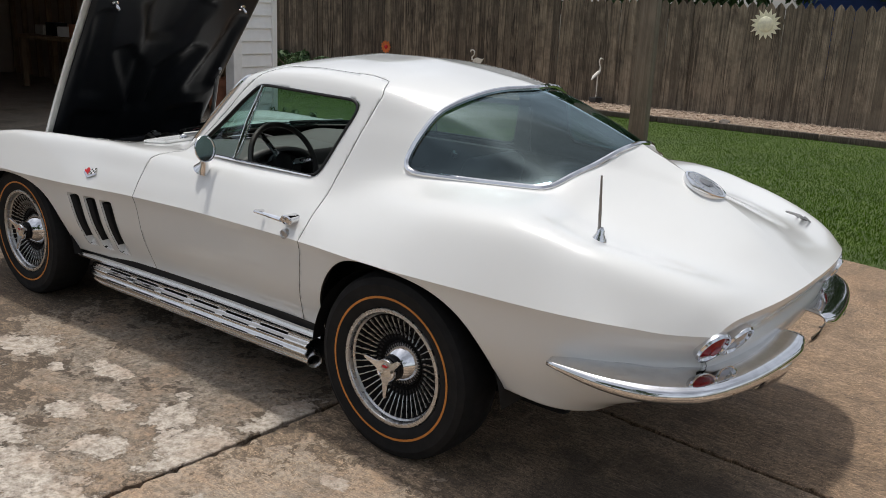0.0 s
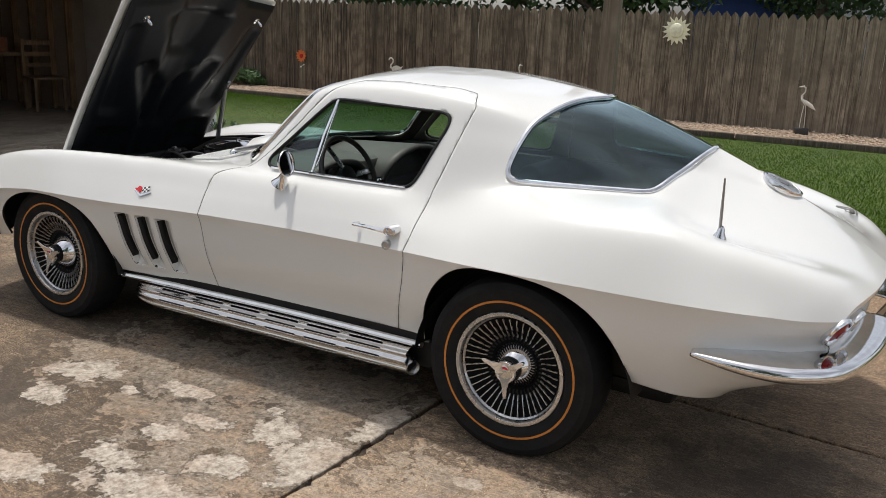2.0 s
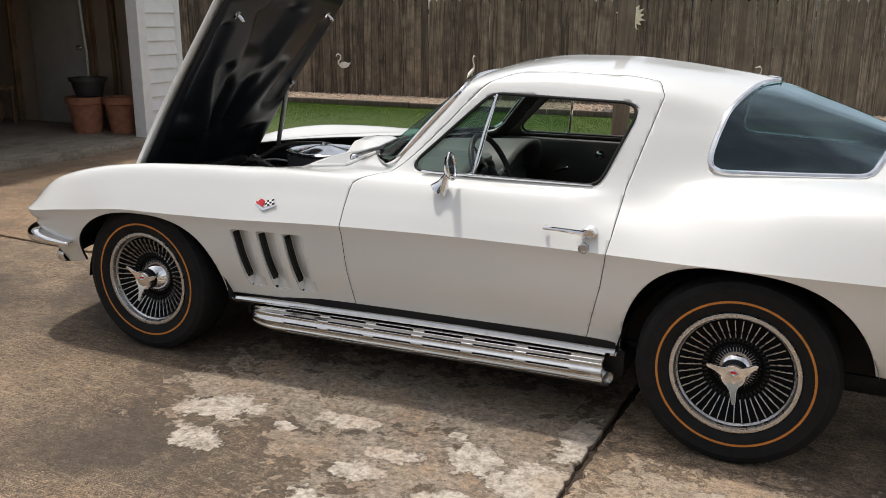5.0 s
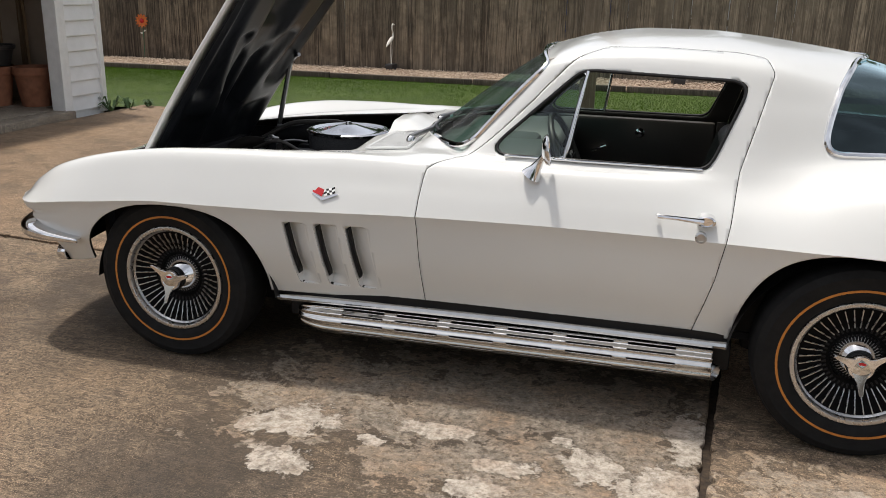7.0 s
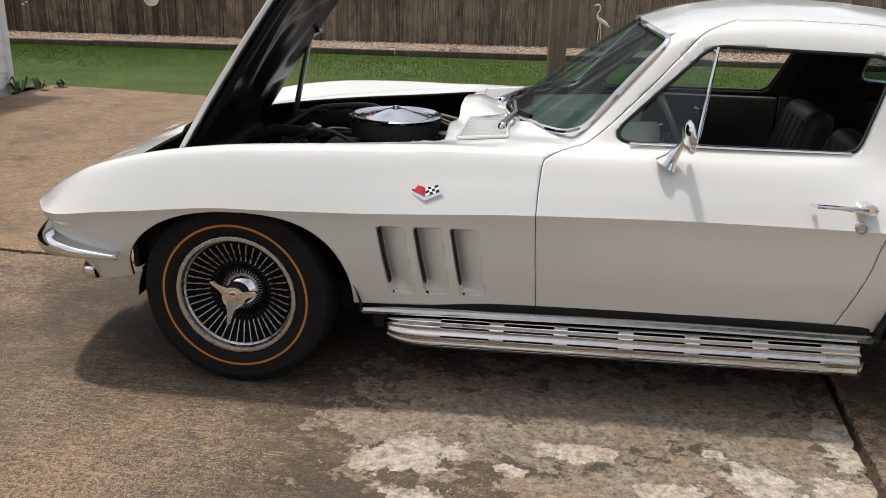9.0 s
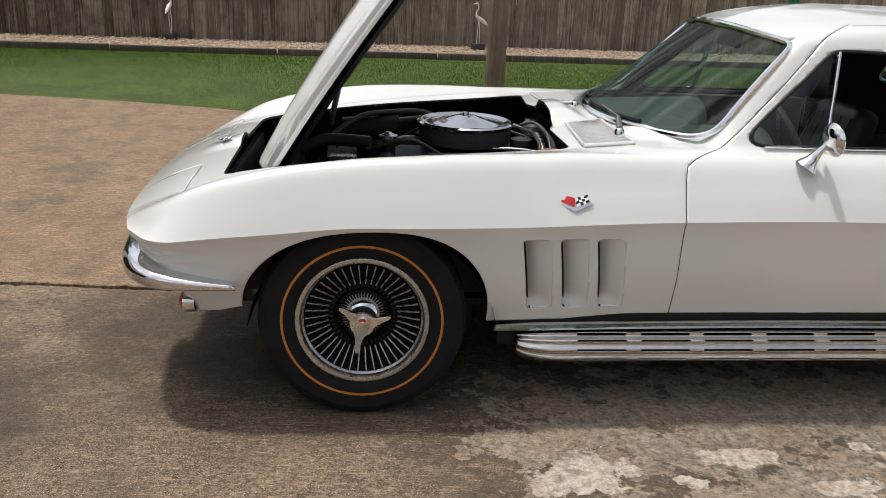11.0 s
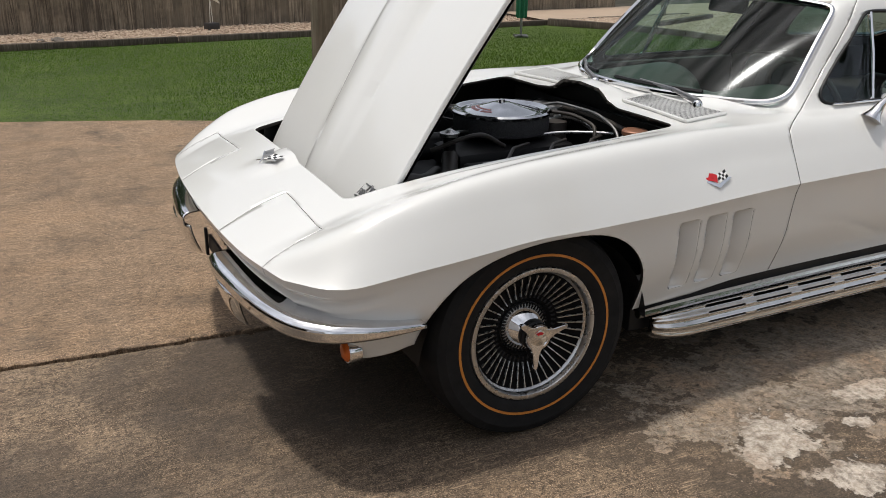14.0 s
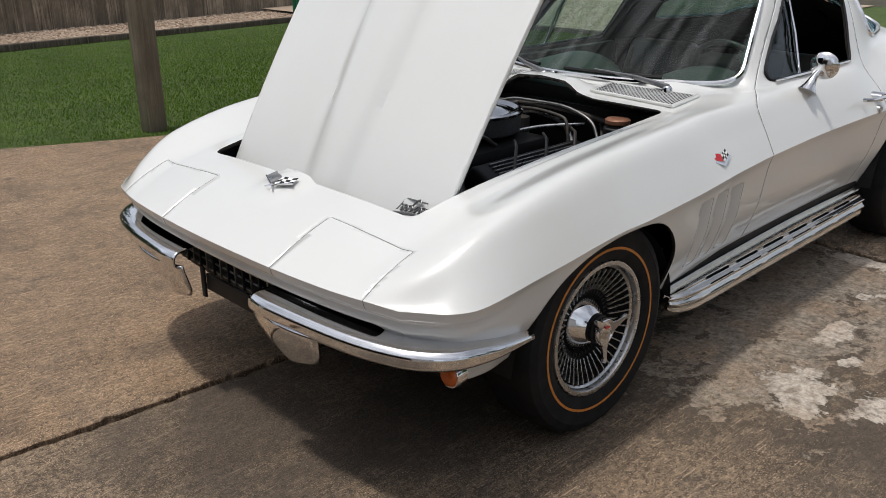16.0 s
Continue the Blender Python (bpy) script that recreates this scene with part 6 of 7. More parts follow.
# rocker strip and side exhaust covers
for side in (-1, 1):
    bm = bmesh.new()
    p = [(-0.80, 0.728), (-0.4, 0.712), (0.2, 0.700), (0.85, 0.712)]
    for x0, x1 in zip(np.linspace(-0.80, 0.83, 12)[:-1], np.linspace(-0.80, 0.83, 12)[1:]):
        y0, y1 = (float(pchip([a for a, _ in p], [b for _, b in p], q)) for q in (x0, x1))
        z0, z1 = 0.290 + (x0 + 0.8) * 0.011, 0.290 + (x1 + 0.8) * 0.011
        q = [bm.verts.new((x, side * (y + o), z + h)) for x, y, z in ((x0, y0, z0), (x1, y1, z1)) for o, h in ((0.0, 0.0), (0.004, 0.034))]
        bm.faces.new((q[0], q[2], q[3], q[1]))
        w = [bm.verts.new((x, side * (y - 0.03), z + h)) for x, y, z in ((x0, y0, z0), (x1, y1, z1)) for h in (0.0, 0.034)]
        bm.faces.new((w[0], w[1], w[3], w[2]))
        bm.faces.new((q[0], w[0], w[2], q[2]))
        bm.faces.new((q[1], q[3], w[3], w[1]))
    bmesh.ops.remove_doubles(bm, verts=bm.verts, dist=1e-4)
    part("rocker_panel", bm, BLACK, car, "black rocker strip", smooth=None)
    bm = bmesh.new()
    tube(bm, [(x, side * (float(pchip([a for a, _ in p], [b for _, b in p], x)) + 0.012), 0.285 + (x + 0.8) * 0.011) for x in np.linspace(-0.82, 0.84, 14)], 0.014, 8)
    part("rocker_moulding", bm, PIPE, car, "bright rocker moulding")

nx, ns = 260, 90
px = np.linspace(-0.748, 0.800, nx)
ps = np.linspace(0, 1, ns)
cy = pchip([0, 0.18, 0.4, 0.62, 0.82, 1.0], [0.700, 0.742, 0.768, 0.772, 0.758, 0.715], ps)
cz = pchip([0, 0.18, 0.4, 0.62, 0.82, 1.0], [0.270, 0.270, 0.250, 0.215, 0.177, 0.150], ps)
cy = cy + 0.0050 * np.cos(ps * 2 * math.pi * 5)
front_round = np.sqrt(np.clip((px + 0.748) / 0.16, 0, 1) * (2 - np.clip((px + 0.748) / 0.16, 0, 1)))
vg = np.empty((nx, ns, 3))
vg[:, :, 0] = px[:, None]
vg[:, :, 1] = 0.700 + (cy[None] - 0.700) * (0.25 + 0.75 * front_round[:, None]) - 0.012 * np.abs(px[:, None]) * 0
vg[:, :, 2] = 0.228 + (cz[None] - 0.228) * (0.45 + 0.55 * front_round[:, None]) + (px[:, None] + 0.7) * 0.012
cover = Skin(vg.reshape(-1, 3), grid_tris(nx, ns))
for row in (0.20, 0.40, 0.60, 0.80):
    for k in range(6):
        a = -0.545 + k * 0.212
        su = (cover.v[:, 2] - (cover.v[:, 0] + 0.7) * 0.012)
        zr = float(np.interp(row, ps, cz))
        yr = float(np.interp(row, ps, cy))
        f = np.maximum(np.maximum(a - cover.v[:, 0], cover.v[:, 0] - (a + 0.165)), np.abs(su - zr) - 0.0042) if row > 0.3 else np.maximum(np.maximum(a - cover.v[:, 0], cover.v[:, 0] - (a + 0.165)), np.abs(cover.v[:, 1] - yr) - 0.0042)
        f = np.where((cover.v[:, 1] > 0.72), f, 1.0)
        cover = cover.cut(f)[1]
for half, side in ((cover, 1), (cover.mirrored(), -1)):
    ob = half.place("exhaust_cover", PIPE, car, "slotted polished side exhaust cover", 0.003, inner=BLACK)
    bm = bmesh.new()
    tube(bm, [(-0.66, side * 0.715, 0.222), (0.2, side * 0.715, 0.230), (0.74, side * 0.715, 0.238)], 0.034, 16)
    part("exhaust_pipe", bm, BLACK, car, "dark pipe behind the cover")
    bm = bmesh.new()
    tube(bm, [(0.67, side * 0.700, 0.222), (0.73, side * 0.704, 0.217), (0.775, side * 0.716, 0.211), (0.815, side * 0.742, 0.206)], 0.027, 20)
    bmesh.ops.delete(bm, geom=[f for f in bm.faces if len(f.verts) > 4], context="FACES")
    tip = part("exhaust_tip", bm, CAST, car, "turned-out metal exhaust tip", recalc=False)
    mod = tip.modifiers.new("thickness", "SOLIDIFY")
    mod.thickness, mod.offset = 0.003, 0.0

# cabin
bm = bmesh.new()
box(bm, -0.42, 1.75, -0.60, 0.60, 0.285, 0.31)
part("carpet", bm, plain("black_carpet", (0.015, 0.015, 0.016), 0.95, scale=12, bump=0.0), car, "black carpeted floor", smooth=None)
bm = bmesh.new()
box(bm, 0.84, 1.70, -0.56, 0.56, 0.31, 0.72, 0.05)
part("luggage_deck", bm, VINYL, car, "dark carpeted deck behind the seats")
for side in (-1, 1):
    bm = bmesh.new()
    box(bm, 0.765, 1.70, side * 0.583 - 0.008, side * 0.583 + 0.008, 0.31, 0.87, 0.004)
    part("wheelhouse", bm, LINING, car, "dark trimmed inner wheelhouse")
for side in (-1, 1):
    bm = bmesh.new()
    box(bm, 0.10, 0.62, side * 0.33 - 0.24, side * 0.33 + 0.24, 0.33, 0.50, 0.06, None, 4)
    seat = part("seat", bm, VINYL, car, "black vinyl bucket seat")
    bm = bmesh.new()
    box(bm, -0.06, 0.06, -0.235, 0.235, 0, 0.50, 0.055, pose(0.70, side * 0.33, 0.40, 0, 17, 0), 5)
    for v in bm.verts:
        if v.co.z > 0.78:
            v.co.y = side * 0.33 + (v.co.y - side * 0.33) * 0.82
    part("backrest", bm, VINYL, seat)
    for k in range(5):
        bm = bmesh.new()
        o = -0.15 + 0.075 * k
        tube(bm, [Vector((0.668, side * 0.33 + o, 0.50)), Vector((0.735, side * 0.33 + o, 0.72)), Vector((0.772, side * 0.33 + o, 0.84))], 0.006, 6)
        part("seam", bm, VINYL, seat)
    bm = bmesh.new()
    box(bm, -0.18, 0.76, side * 0.60 - 0.02, side * 0.60 + 0.02, 0.36, 0.865, 0.015)
    panel = part("door_panel", bm, VINYL, car, "black door trim panel")
    bm = bmesh.new()
    box(bm, 0.15, 0.55, side * 0.565 - 0.03, side * 0.565 + 0.03, 0.60, 0.64, 0.015)
    part("armrest", bm, VINYL, panel)
    bm = bmesh.new()
    tube(bm, [(0.20, side * 0.572, 0.70), (0.20, side * 0.555, 0.70), (0.27, side * 0.552, 0.73)], 0.007, 8)
    part("window_crank", bm, CHROME, panel)
    bm = bmesh.new()
    lathe(bm, [(0.022, 0), (0.022, 0.012), (0.010, 0.018), (0.003, 0.018)], 20, pose(0.42, side * 0.578, 0.80, 90 if side > 0 else -90, 0, 0))
    part("door_knob", bm, CHROME, panel)
DASH = plain("dash_vinyl", (0.10, 0.10, 0.094), 0.55, scale=12, spread=0.05, bump=0.0)
for side in (-1, 1):
    bm = bmesh.new()
    prev = None
    for x in np.linspace(-0.36, 0.10, 12):
        ring = []
        for a in np.linspace(0, math.pi, 22):
            r = 0.20 + 0.02 * (x + 0.36)
            ring.append(bm.verts.new((x + 0.05 * math.sin(a), side * 0.325 + 1.25 * r * math.cos(a), 0.70 + (0.84 + 0.16 * (x + 0.36)) * r * math.sin(a) ** 0.8)))
        if prev:
            for i in range(21):
                bm.faces.new((prev[i], prev[i + 1], ring[i + 1], ring[i]))
        prev = ring
    ob = part("dash_hood", bm, DASH, car, "arched dark dashboard hood", recalc=False)
    mod = ob.modifiers.new("thickness", "SOLIDIFY")
    mod.thickness, mod.offset = 0.02, -1.0
bm = bmesh.new()
box(bm, -0.40, 0.05, -0.58, 0.58, 0.48, 0.72, 0.03)
box(bm, -0.40, 0.03, -0.58, 0.58, 0.70, 0.84, 0.03)
dash = part("dashboard", bm, DASH, car, "dark twin-cowl dashboard")
bm = bmesh.new()
box(bm, -0.05, 0.09, -0.10, 0.10, 0.36, 0.76, 0.02)
stack = part("centre_console", bm, BLACK, car, "black centre console with dials")
for k, (y, z, r) in enumerate(((-0.045, 0.72, 0.030), (0.045, 0.72, 0.030), (-0.045, 0.60, 0.014), (0.045, 0.60, 0.014), (0.0, 0.66, 0.016))):
    bm = bmesh.new()
    lathe(bm, [(r, 0), (r, 0.008), (r * 0.8, 0.012), (r * 0.2, 0.010)], 24, pose(0.09, y, z, 0, 90, 0))
    part("dial", bm, CHROME, stack)
for k, (y, r) in enumerate(((-0.42, 0.062), (-0.27, 0.062), (-0.345, 0.03), (-0.50, 0.03))):
    bm = bmesh.new()
    lathe(bm, [(r, 0), (r, 0.012), (r * 0.86, 0.014), (r * 0.84, 0.004), (0.003, 0.004)], 28, pose(0.055, y, 0.79, 0, 90, 0))
    part("gauge", bm, DULL, dash)
sw = pose(0.215, -0.36, 0.835, 0, 66, 0)
bm = bmesh.new()
tube(bm, [sw @ Vector((0.172 * math.cos(a), 0.172 * math.sin(a), 0)) for a in np.linspace(0, 2 * math.pi, 49)[:-1]], 0.012, 10, True)
rim_ob = part("steering_wheel", bm, VINYL, car, "thin black steering wheel")
for a in (90, 210, 330):
    bm = bmesh.new()
    box(bm, 0.03, 0.168, -0.012, 0.012, -0.022, -0.018, 0.001, sw @ pose(0, 0, 0.018, 0, 0, a))
    part("spoke", bm, CAST, rim_ob)
bm = bmesh.new()
lathe(bm, [(0.03, -0.30), (0.03, -0.04), (0.045, -0.03), (0.045, 0.0), (0.02, 0.008)], 24, sw)
part("column", bm, BLACK, rim_ob)
bm = bmesh.new()
box(bm, -0.025, 0.0, -0.10, 0.10, -0.03, 0.03, 0.01, pose(0.14, 0, 1.165, 0, 10, 0))
part("rear_view_mirror", bm, BLACK, car)
for side in (-1, 1):
    bm = bmesh.new()
    box(bm, -0.075, 0.075, -0.20, 0.20, -0.008, 0.008, 0.006, pose(0.20, side * 0.27, 1.215, 0, -12, 0))
    part("sun_visor", bm, TAN_TRIM, car, "pale folded sun visor")


# ---- garden ornaments ----
FENCE_K = math.degrees(math.atan(0.063))


def fence_face(x):
    return 12.02 + 0.063 * x - 0.012


def sunflower(x, z):
    """A pressed metal sun: a domed face and two rows of pointed rays."""
    ob = thing("sun_ornament", "cream painted metal sun hung on the fence", "ornament", m=pose(x, fence_face(x), z, 90, 0, FENCE_K))
    bm = bmesh.new()
    lathe(bm, [(0.125, 0.0), (0.125, 0.03), (0.115, 0.045), (0.07, 0.062), (0.004, 0.068)], 36)
    part("sun_face", bm, IVORY, ob, "cream domed face")
    for i in range(16):
        bm = bmesh.new()
        r = 0.265 if i % 2 else 0.235
        prism(bm, [(0.10, -0.040), (0.16, -0.034), (0.21, -0.012), (r, 0.008), (0.20, 0.022), (0.15, 0.036), (0.10, 0.040)], 0.012, pose(0, 0, 0.012 + 0.006 * (i % 2), 0, 0, 22.5 * i + 6))
        part("ray", bm, IVORY, ob)
    return ob


def swan(x, z):
    ob = thing("swan_ornament", "white wire and metal swan hung on the fence", "ornament", m=pose(x, fence_face(x), z, 90, 0, FENCE_K))
    bm = bmesh.new()
    prism(bm, [(-0.085, -0.075), (-0.055, -0.115), (0.0, -0.130), (0.065, -0.125), (0.115, -0.100), (0.150, -0.055), (0.175, -0.010), (0.125, -0.030), (0.085, -0.015), (0.030, 0.0), (-0.025, -0.015), (-0.065, -0.045)], 0.02)
    bmesh.ops.bevel(bm, geom=list(bm.edges), offset=0.004, segments=2, affect="EDGES")
    part("swan_body", bm, WHITE_METAL, ob)
    bm = bmesh.new()
    tube(bm, [(-0.09, -0.06, 0.012), (-0.10, 0.0, 0.012), (-0.05, 0.05, 0.012), (-0.045, 0.11, 0.012), (-0.09, 0.145, 0.012), (-0.135, 0.13, 0.012), (-0.15, 0.09, 0.012)], 0.014, 8, radii=[0.022, 0.016, 0.014, 0.014, 0.015, 0.016, 0.006])
    part("swan_neck", bm, WHITE_METAL, ob)
    return ob


def flower(x, z):
    ob = thing("flower_ornament", "orange metal flower on a thin stem by the fence", "ornament", m=pose(x, fence_face(x), z, 90, 0, FENCE_K))
    bm = bmesh.new()
    lathe(bm, [(0.05, 0.0), (0.045, 0.03), (0.004, 0.04)], 20)
    part("flower_centre", bm, RED_ENAMEL, ob)
    for i in range(12):
        bm = bmesh.new()
        prism(bm, [(0.03, -0.02), (0.09, -0.026), (0.135, -0.008), (0.135, 0.008), (0.09, 0.026), (0.03, 0.02)], 0.006, pose(0, 0, 0.008 + 0.004 * (i % 2), 0, -8, 30 * i))
        part("petal", bm, ORANGE, ob)
    bm = bmesh.new()
    tube(bm, [(0, -0.10, 0.01), (0.01, -0.22, 0.01), (0.0, -z + 0.0 - 0.10, 0.01)], 0.005, 6)
    part("stem", bm, GREEN_PAINT, ob)
    bm = bmesh.new()
    prism(bm, [(-0.01, -0.21), (0.05, -0.20), (0.07, -0.17), (0.03, -0.17)], 0.006)
    prism(bm, [(0.01, -0.24), (-0.05, -0.25), (-0.06, -0.22), (-0.02, -0.21)], 0.006)
    part("leaf", bm, WHITE_METAL, ob)
    return ob


def heron(x, y, turn, height=0.62):
    """A slim wading bird of painted metal on a dark block."""
    ob = thing("heron_ornament", "white metal heron standing on a dark block in the gravel", "ornament", "garden herons", m=pose(x, y, -0.08, 0, 0, turn))
    bm = bmesh.new()
    box(bm, -0.10, 0.10, -0.08, 0.08, 0.0, 0.11, 0.015)
    part("block", bm, DARKPOT, ob, "dark block base")
    k = height / 0.62
    bm = bmesh.new()
    tube(bm, [(-0.17 * k, 0, 0.30 * k + 0.1), (-0.10 * k, 0, 0.36 * k + 0.1), (0.0, 0, 0.42 * k + 0.1), (0.05 * k, 0, 0.45 * k + 0.1)], 0.03, 10, radii=[0.006, 0.03, 0.036, 0.02])
    part("heron_body", bm, WHITE_METAL, ob)
    bm = bmesh.new()
    tube(bm, [(0.05 * k, 0, 0.45 * k + 0.1), (0.06 * k, 0, 0.52 * k + 0.1), (0.02 * k, 0, 0.58 * k + 0.1), (0.02 * k, 0, 0.64 * k + 0.1), (0.05 * k, 0, 0.665 * k + 0.1), (0.13 * k, 0, 0.65 * k + 0.1)], 0.012, 8, radii=[0.02, 0.013, 0.011, 0.011, 0.016, 0.003])
    part("heron_neck", bm, WHITE_METAL, ob)
    for s in (-0.035, 0.035):
        bm = bmesh.new()
        tube(bm, [(s * 0.3, s * 0.4, 0.40 * k + 0.1), (s, s, 0.22 * k + 0.1), (s * 1.2, s * 0.8, 0.105)], 0.006, 6)
        part("heron_leg", bm, WHITE_METAL, ob)
    return ob


sunflower(-1.89, 1.46)
swan(-7.45, 0.56)
flower(-9.75, 0.63)
heron(0.38, 11.55, 200)
heron(-4.70, 11.55, 80, 0.66)


def stone(x, y, r, seed):
    rng2 = random.Random(seed)
    bm = bmesh.new()
    bmesh.ops.create_icosphere(bm, subdivisions=2, radius=r)
    for v in bm.verts:
        v.co *= 1 + rng2.uniform(-0.16, 0.16)
        v.co.z *= 0.6
    ob = part("rock", bm, plain("rock_face", (0.16, 0.14, 0.12), 0.9, scale=20, spread=0.3, bump=0.5), None)
    ob.matrix_world = pose(x, y, -0.06, 0, 0, seed * 40)
    return tagged(ob, "rough grey-brown stone lying in the gravel", "rock")


umbrella = thing("patio_umbrella", "closed green canvas umbrella on a thin pole in the lawn", "umbrella", m=pose(4.50, 8.90, -0.08))
bm = bmesh.new()
tube(bm, [(0, 0, -0.02), (0, 0, 1.2), (0, 0, 2.45)], 0.019, 10)
part("pole", bm, DULL, umbrella, "thin dark metal pole")
for a in (20, 110):
    bm = bmesh.new()
    box(bm, -0.14, 0.14, -0.018, 0.018, 0.006 if a == 20 else 0.008, 0.04, 0.006, pose(0, 0, 0, 0, 0, a))
    part("foot", bm, DULL, umbrella)
bm = bmesh.new()
prev = None
for z, w in ((0.29, 0.060), (0.31, 0.074), (0.7, 0.078), (1.2, 0.072), (1.8, 0.058), (2.3, 0.030), (2.38, 0.014)):
    ring = [bm.verts.new((w * (1 + 0.22 * math.cos(8 * a + z)) * math.cos(a), w * (1 + 0.22 * math.cos(8 * a + z)) * math.sin(a), z)) for a in np.linspace(0, 2 * math.pi, 49)[:-1]]
    if prev:
        for i in range(48):
            bm.faces.new((prev[i], prev[(i + 1) % 48], ring[(i + 1) % 48], ring[i]))
    else:
        bm.faces.new(ring[::-1])
    prev = ring
bm.faces.new(prev)
part("canopy", bm, GREEN_PAINT, umbrella, "folded green canvas canopy")
stone(-1.93, 10.72, 0.09, 3)
stone(-2.15, 10.74, 0.05, 4)


# ---- plants ----
def leaf_cloud(name, blobs, count, size, material, seed, parent=None, label=""):
    """Many small folded leaves scattered through overlapping blobs."""
    r = np.random.RandomState(seed)
    b = np.array(blobs, float)
    w = b[:, 3] ** 2
    k = r.choice(len(b), count, p=w / w.sum())
    d = r.normal(size=(count, 3))
    d /= np.linalg.norm(d, axis=1)[:, None]
    c = b[k, :3] + d * (b[k, 3] * r.uniform(0.55, 1.0, count) ** 0.5)[:, None] * (1.0, 1.0, 0.8)
    a = r.normal(size=(count, 3))
    a /= np.linalg.norm(a, axis=1)[:, None]
    e = np.cross(a, d + 0.3 * r.normal(size=(count, 3)))
    e /= np.linalg.norm(e, axis=1)[:, None] + 1e-6
    s = (size * r.uniform(0.6, 1.3, count))[:, None]
    v = np.stack([c - a * s, c + e * s * 0.45, c + a * s, c - e * s * 0.45], 1).reshape(-1, 3)
    f = np.arange(4 * count).reshape(-1, 4)
    me = bpy.data.meshes.new(name)
    me.from_pydata(v.tolist(), [], f.tolist())
    me.materials.append(material)
    ob = new(name, me)
    ob.parent = parent
    if label:
        tagged(ob, label)
    return ob


def tree(x, y, height, spread, seed, where="behind the fence"):
    rng2 = random.Random(seed)
    ob = thing("tree", "dense dark green broadleaf tree " + where, "tree", "trees " + where, m=pose(x, y, -0.1))
    bm = bmesh.new()
    tube(bm, [(0, 0, -0.1), (0.05, 0.02, height * 0.25), (-0.05, 0.05, height * 0.5), (0.0, 0.0, height * 0.8)], 0.2, 10, radii=[0.22, 0.17, 0.12, 0.04])
    for i in range(6):
        a = i * 1.05 + rng2.uniform(-0.3, 0.3)
        z = height * rng2.uniform(0.25, 0.5)
        tube(bm, [(0, 0, z), (0.5 * spread * math.cos(a), 0.5 * spread * math.sin(a), z + height * 0.15), (0.85 * spread * math.cos(a), 0.85 * spread * math.sin(a), z + height * 0.25)], 0.05, 7, radii=[0.09, 0.06, 0.02])
    part("trunk", bm, BARK, ob)
    blobs = [(rng2.uniform(-1, 1) * spread * 0.75, rng2.uniform(-1, 1) * spread * 0.75, height * rng2.uniform(0.32, 0.95), spread * rng2.uniform(0.25, 0.45)) for _ in range(26)]
    leaf_cloud("crown", blobs, 9000, 0.13, LEAF, seed, ob)
    return ob


for i, (x, y, h, s) in enumerate(((-16, 17, 6.5, 2.8), (-11.5, 16.5, 6.0, 2.6), (-8.0, 18.0, 7.0, 2.8), (-4.8, 16.8, 5.5, 2.3), (-1.0, 22.0, 7.5, 3.0), (4.5, 19.0, 6.0, 2.7), (9.5, 17.5, 6.5, 2.8))):
    tree(x, y, h, s, 20 + i)
for i, (x, y, h, s) in enumerate(((8.5, -12.0, 8.0, 3.2), (3.5, -15.0, 8.5, 3.4))):
    tree(x, y, h, s, 60 + i, "across the driveway")


def shrub(x, y, r, seed, name="shrub", label="low leafy green shrub by the fence"):
    rng2 = random.Random(seed)
    blobs = [(rng2.uniform(-1, 1) * r, rng2.uniform(-0.7, 0.7) * r, r * rng2.uniform(0.25, 0.8), r * rng2.uniform(0.3, 0.5)) for _ in range(9)]
    ob = thing(name, label, "shrub", m=pose(x, y, -0.1))
    leaf_cloud("foliage", blobs, 1400, 0.055, SHRUB, seed, ob)
    bm = bmesh.new()
    for i in range(5):
        a = i * 1.3
        tube(bm, [(0, 0, 0), (0.3 * r * math.cos(a), 0.3 * r * math.sin(a), 0.4 * r), (0.6 * r * math.cos(a), 0.6 * r * math.sin(a), 0.7 * r)], 0.01, 5)
    part("stems", bm, BARK, ob)
    return ob


shrub(-11.2, 11.0, 0.42, 2)
shrub(-12.4, 11.0, 0.5, 6)


def weed(x, y, r, seed):
    rng2 = random.Random(seed)
    bm = bmesh.new()
    for i in range(26):
        a, l = rng2.uniform(0, 6.28), r * rng2.uniform(0.5, 1.0)
        h = r * rng2.uniform(0.3, 0.9)
        c, s = math.cos(a), math.sin(a)
        p = [(0.02 * c, 0.02 * s, 0), (0.55 * l * c - 0.016 * s, 0.55 * l * s + 0.016 * c, h), (l * c, l * s, h * 0.7), (0.55 * l * c + 0.016 * s, 0.55 * l * s - 0.016 * c, h)]
        bm.faces.new([bm.verts.new(q) for q in p])
    ob = part("weed", bm, SHRUB, None, smooth=None)
    ob.matrix_world = pose(x, y, 0.0)
    return tagged(ob, "small green weed at the garage corner", "weed")


weed(-5.62, 4.72, 0.20, 1)
weed(-5.55, 4.95, 0.14, 2)
weed(-5.45, 5.18, 0.10, 3)


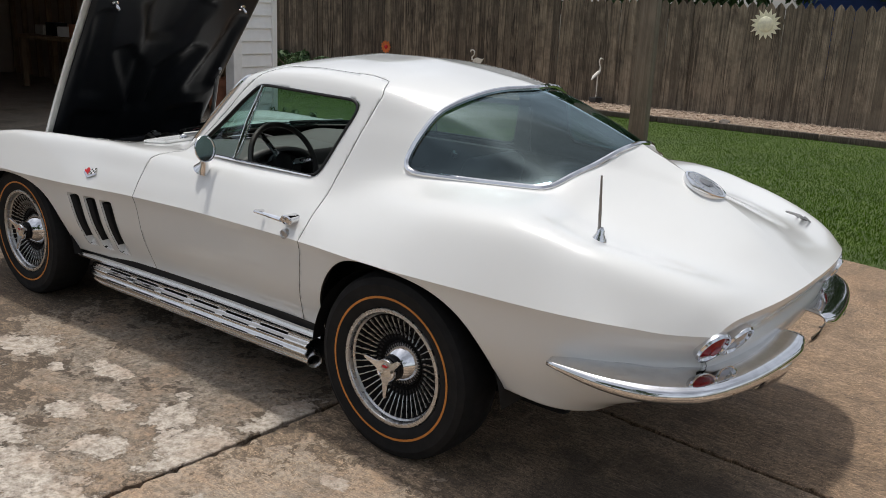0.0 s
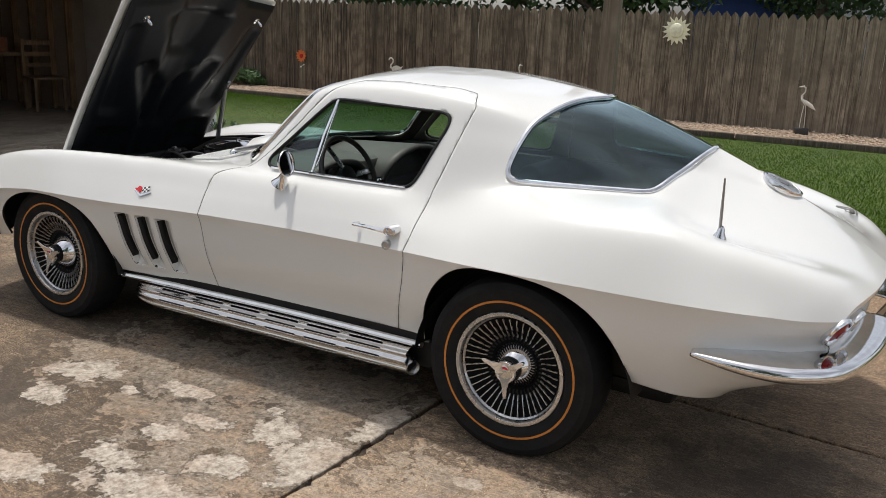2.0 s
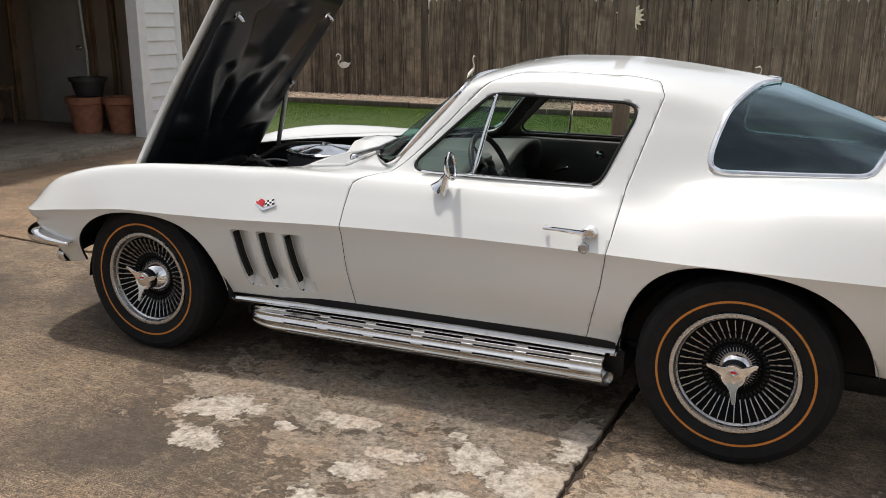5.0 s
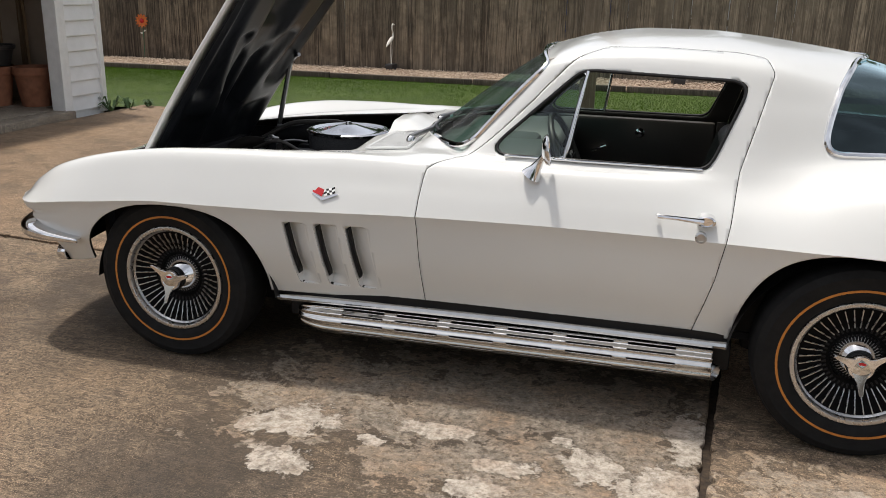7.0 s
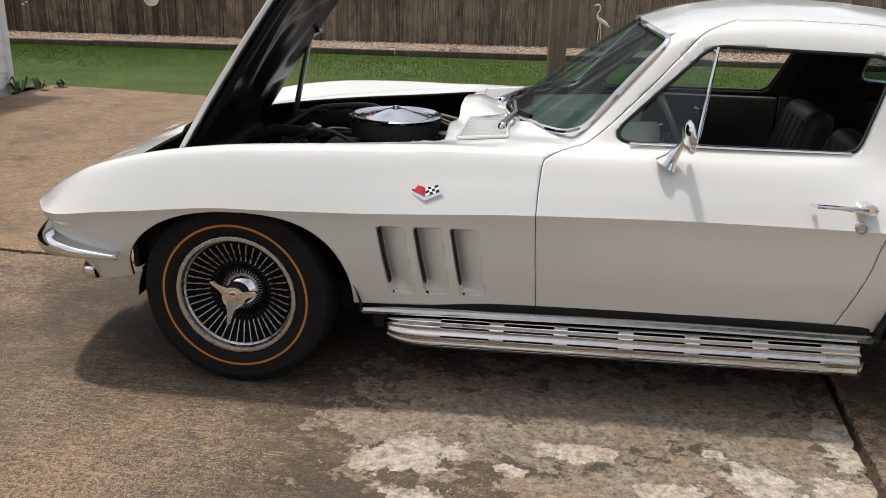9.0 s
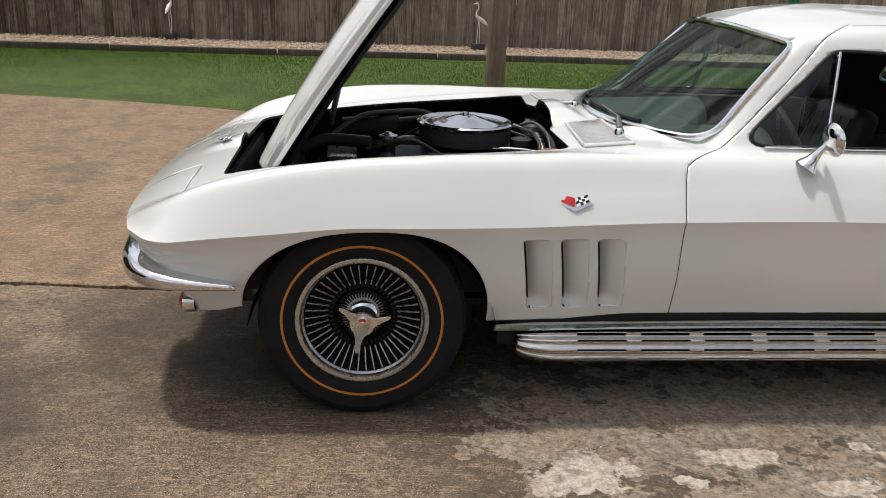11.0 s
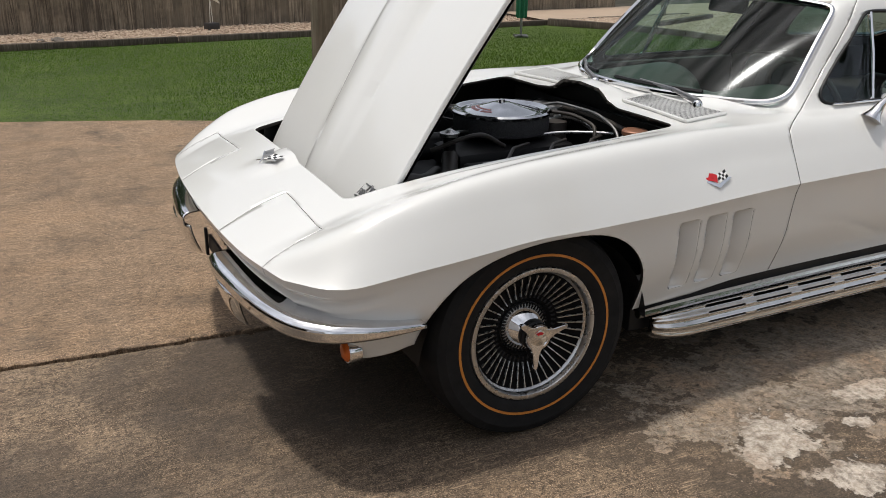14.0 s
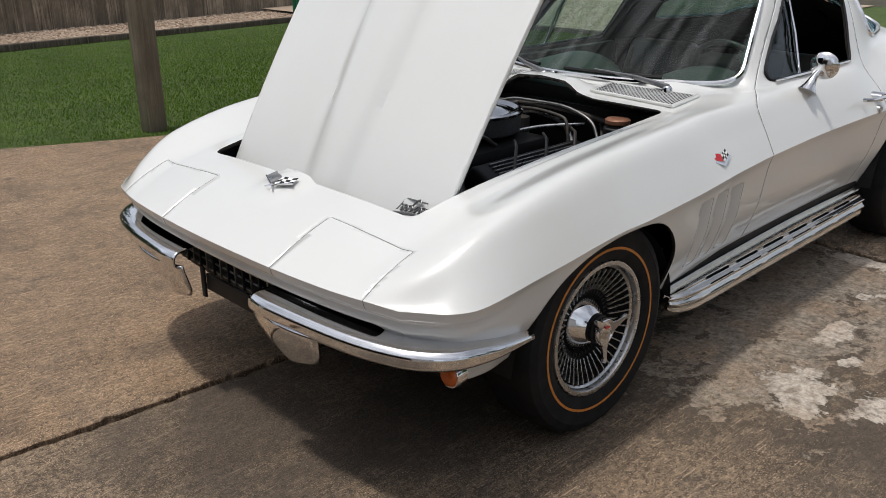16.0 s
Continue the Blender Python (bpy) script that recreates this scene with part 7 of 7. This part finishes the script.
# ---- beyond the fence ----
shed = thing("blue_building", "blue painted house with a pale metal roof", "house", m=pose(0, 24, 0))
bm = bmesh.new()
box(bm, -5.0, -2.2, 0, 5, -0.1, 2.55)
part("wall", bm, BLUE, shed, smooth=None)
bm = bmesh.new()
prism(bm, [(-5.4, 2.62), (-1.9, 2.40), (-1.85, 2.52), (-3.6, 3.5), (-5.4, 3.1)], 5.4, pose(0, 5.2, 0, 90, 0, 0))
part("roof", bm, ROOF, shed, smooth=None)
house = thing("white_building", "pale house seen over the fence", "house", m=pose(0, 27, 0))
bm = bmesh.new()
box(bm, -2.3, 6, 0, 5, -0.1, 2.75)
part("wall", bm, SIDING, house, smooth=None)
bm = bmesh.new()
prism(bm, [(-2.7, 2.7), (6.4, 2.7), (6.4, 2.85), (1.8, 4.6), (-2.7, 2.9)], 5.6, pose(0, 5.3, 0, 90, 0, 0))
part("roof", bm, ROOF, house, smooth=None)

# ---- in the garage ----
def flowerpot(x, y, z, r, h, material, label):
    bm = bmesh.new()
    lathe(bm, [(r * 0.70, 0), (r * 0.93, h * 0.80), (r * 0.94, h * 0.80), (r * 1.02, h * 0.81), (r * 1.05, h), (r * 0.95, h), (r * 0.90, h * 0.85), (r * 0.62, 0.02)], 36)
    ob = part("flower_pot", bm, material, None)
    ob.matrix_world = pose(x, y, z)
    return tagged(ob, label, "flower pot", "stacked pots")


flowerpot(-6.62, 4.12, 0.085, 0.225, 0.42, TERRA, "large terracotta pot standing on the garage floor")
flowerpot(-6.22, 4.28, 0.085, 0.21, 0.42, TERRA, "large terracotta pot beside the garage doorway")
flowerpot(-6.60, 4.16, 0.505, 0.21, 0.22, DARKPOT, "dark plastic pot stacked on a terracotta pot")
for i, (x, y) in enumerate(((-6.95, 4.52), (-6.50, 4.56))):
    bm = bmesh.new()
    tube(bm, [(0, 0, 0.0), (-0.02, 0.02, 0.9), (-0.10, 0.04, 1.75)], 0.015, 8)
    ob = part("broom", bm, STUD if i else WHITE_METAL, None, smooth=30)
    ob.matrix_world = pose(x, y, 0.085)
    tagged(ob, "long broom handle leaning in the garage", "broom")
door = thing("door_1", "grey plain door in the garage's side wall", "door", kind="structure", m=pose(-7.52, 4.645, 0.09))
bm = bmesh.new()
box(bm, -0.45, 0.45, -0.02, 0.02, 0, 2.05, 0.004)
part("door_leaf", bm, plain("grey_door_paint", (0.34, 0.32, 0.29), 0.6, scale=4), door)
bm = bmesh.new()
lathe(bm, [(0.03, 0), (0.03, 0.02), (0.012, 0.03), (0.03, 0.06), (0.004, 0.075)], 20, pose(0.38, -0.02, 0.95, 90, 0, 0))
part("door_knob", bm, CHROME, door)
for x in np.concatenate([np.arange(-12.3, -8.1, 0.4), [-6.95, -6.6, -6.2]]):
    bm = bmesh.new()
    box(bm, x - 0.02, x + 0.02, 4.58, 4.67, 0.085, 2.7)
    part("wall_stud", bm, STUD, garage, smooth=None)


def wooden_chair(x, y, turn):
    ob = thing("wooden_chair", "old wooden chair standing in the garage", "chair", m=pose(x, y, 0.085, 0, 0, turn))
    for sx in (-0.19, 0.19):
        for sy in (-0.19, 0.19):
            bm = bmesh.new()
            box(bm, sx - 0.02, sx + 0.02, sy - 0.02, sy + 0.02, 0, 0.95 if sy > 0 else 0.44, 0.004)
            part("leg", bm, STUD, ob)
    bm = bmesh.new()
    box(bm, -0.22, 0.22, -0.22, 0.22, 0.43, 0.46, 0.008)
    part("seat", bm, STUD, ob)
    for z in (0.6, 0.75, 0.9):
        bm = bmesh.new()
        box(bm, -0.19, 0.19, 0.18, 0.20, z - 0.03, z + 0.03, 0.004)
        part("slat", bm, STUD, ob)
    return ob


wooden_chair(-8.35, 4.22, 75)
bench = thing("workbench", "wooden workbench with clutter in the garage", "bench", m=pose(-9.45, 3.95, 0.085, 0, 0, 0))
bm = bmesh.new()
box(bm, -0.8, 0.8, -0.3, 0.3, 0.72, 0.77, 0.006)
part("bench_top", bm, STUD, bench)
for sx in (-0.74, 0.74):
    for sy in (-0.24, 0.24):
        bm = bmesh.new()
        box(bm, sx - 0.04, sx + 0.04, sy - 0.04, sy + 0.04, 0, 0.72, 0.004)
        part("leg", bm, STUD, bench)
for i in range(4):
    bm = bmesh.new()
    box(bm, -0.12, 0.12, -0.1, 0.1, 0, 0.14 + 0.05 * (i % 2), 0.01)
    ob = part("storage_box", bm, (TAN_TRIM, BLACK, TRIM, TERRA)[i], None)
    ob.matrix_world = pose(-9.95 + 0.33 * i, 3.95, 0.855, 0, 0, 7 * i)
    tagged(ob, "small cardboard box on the workbench", "box", "boxes on the bench")
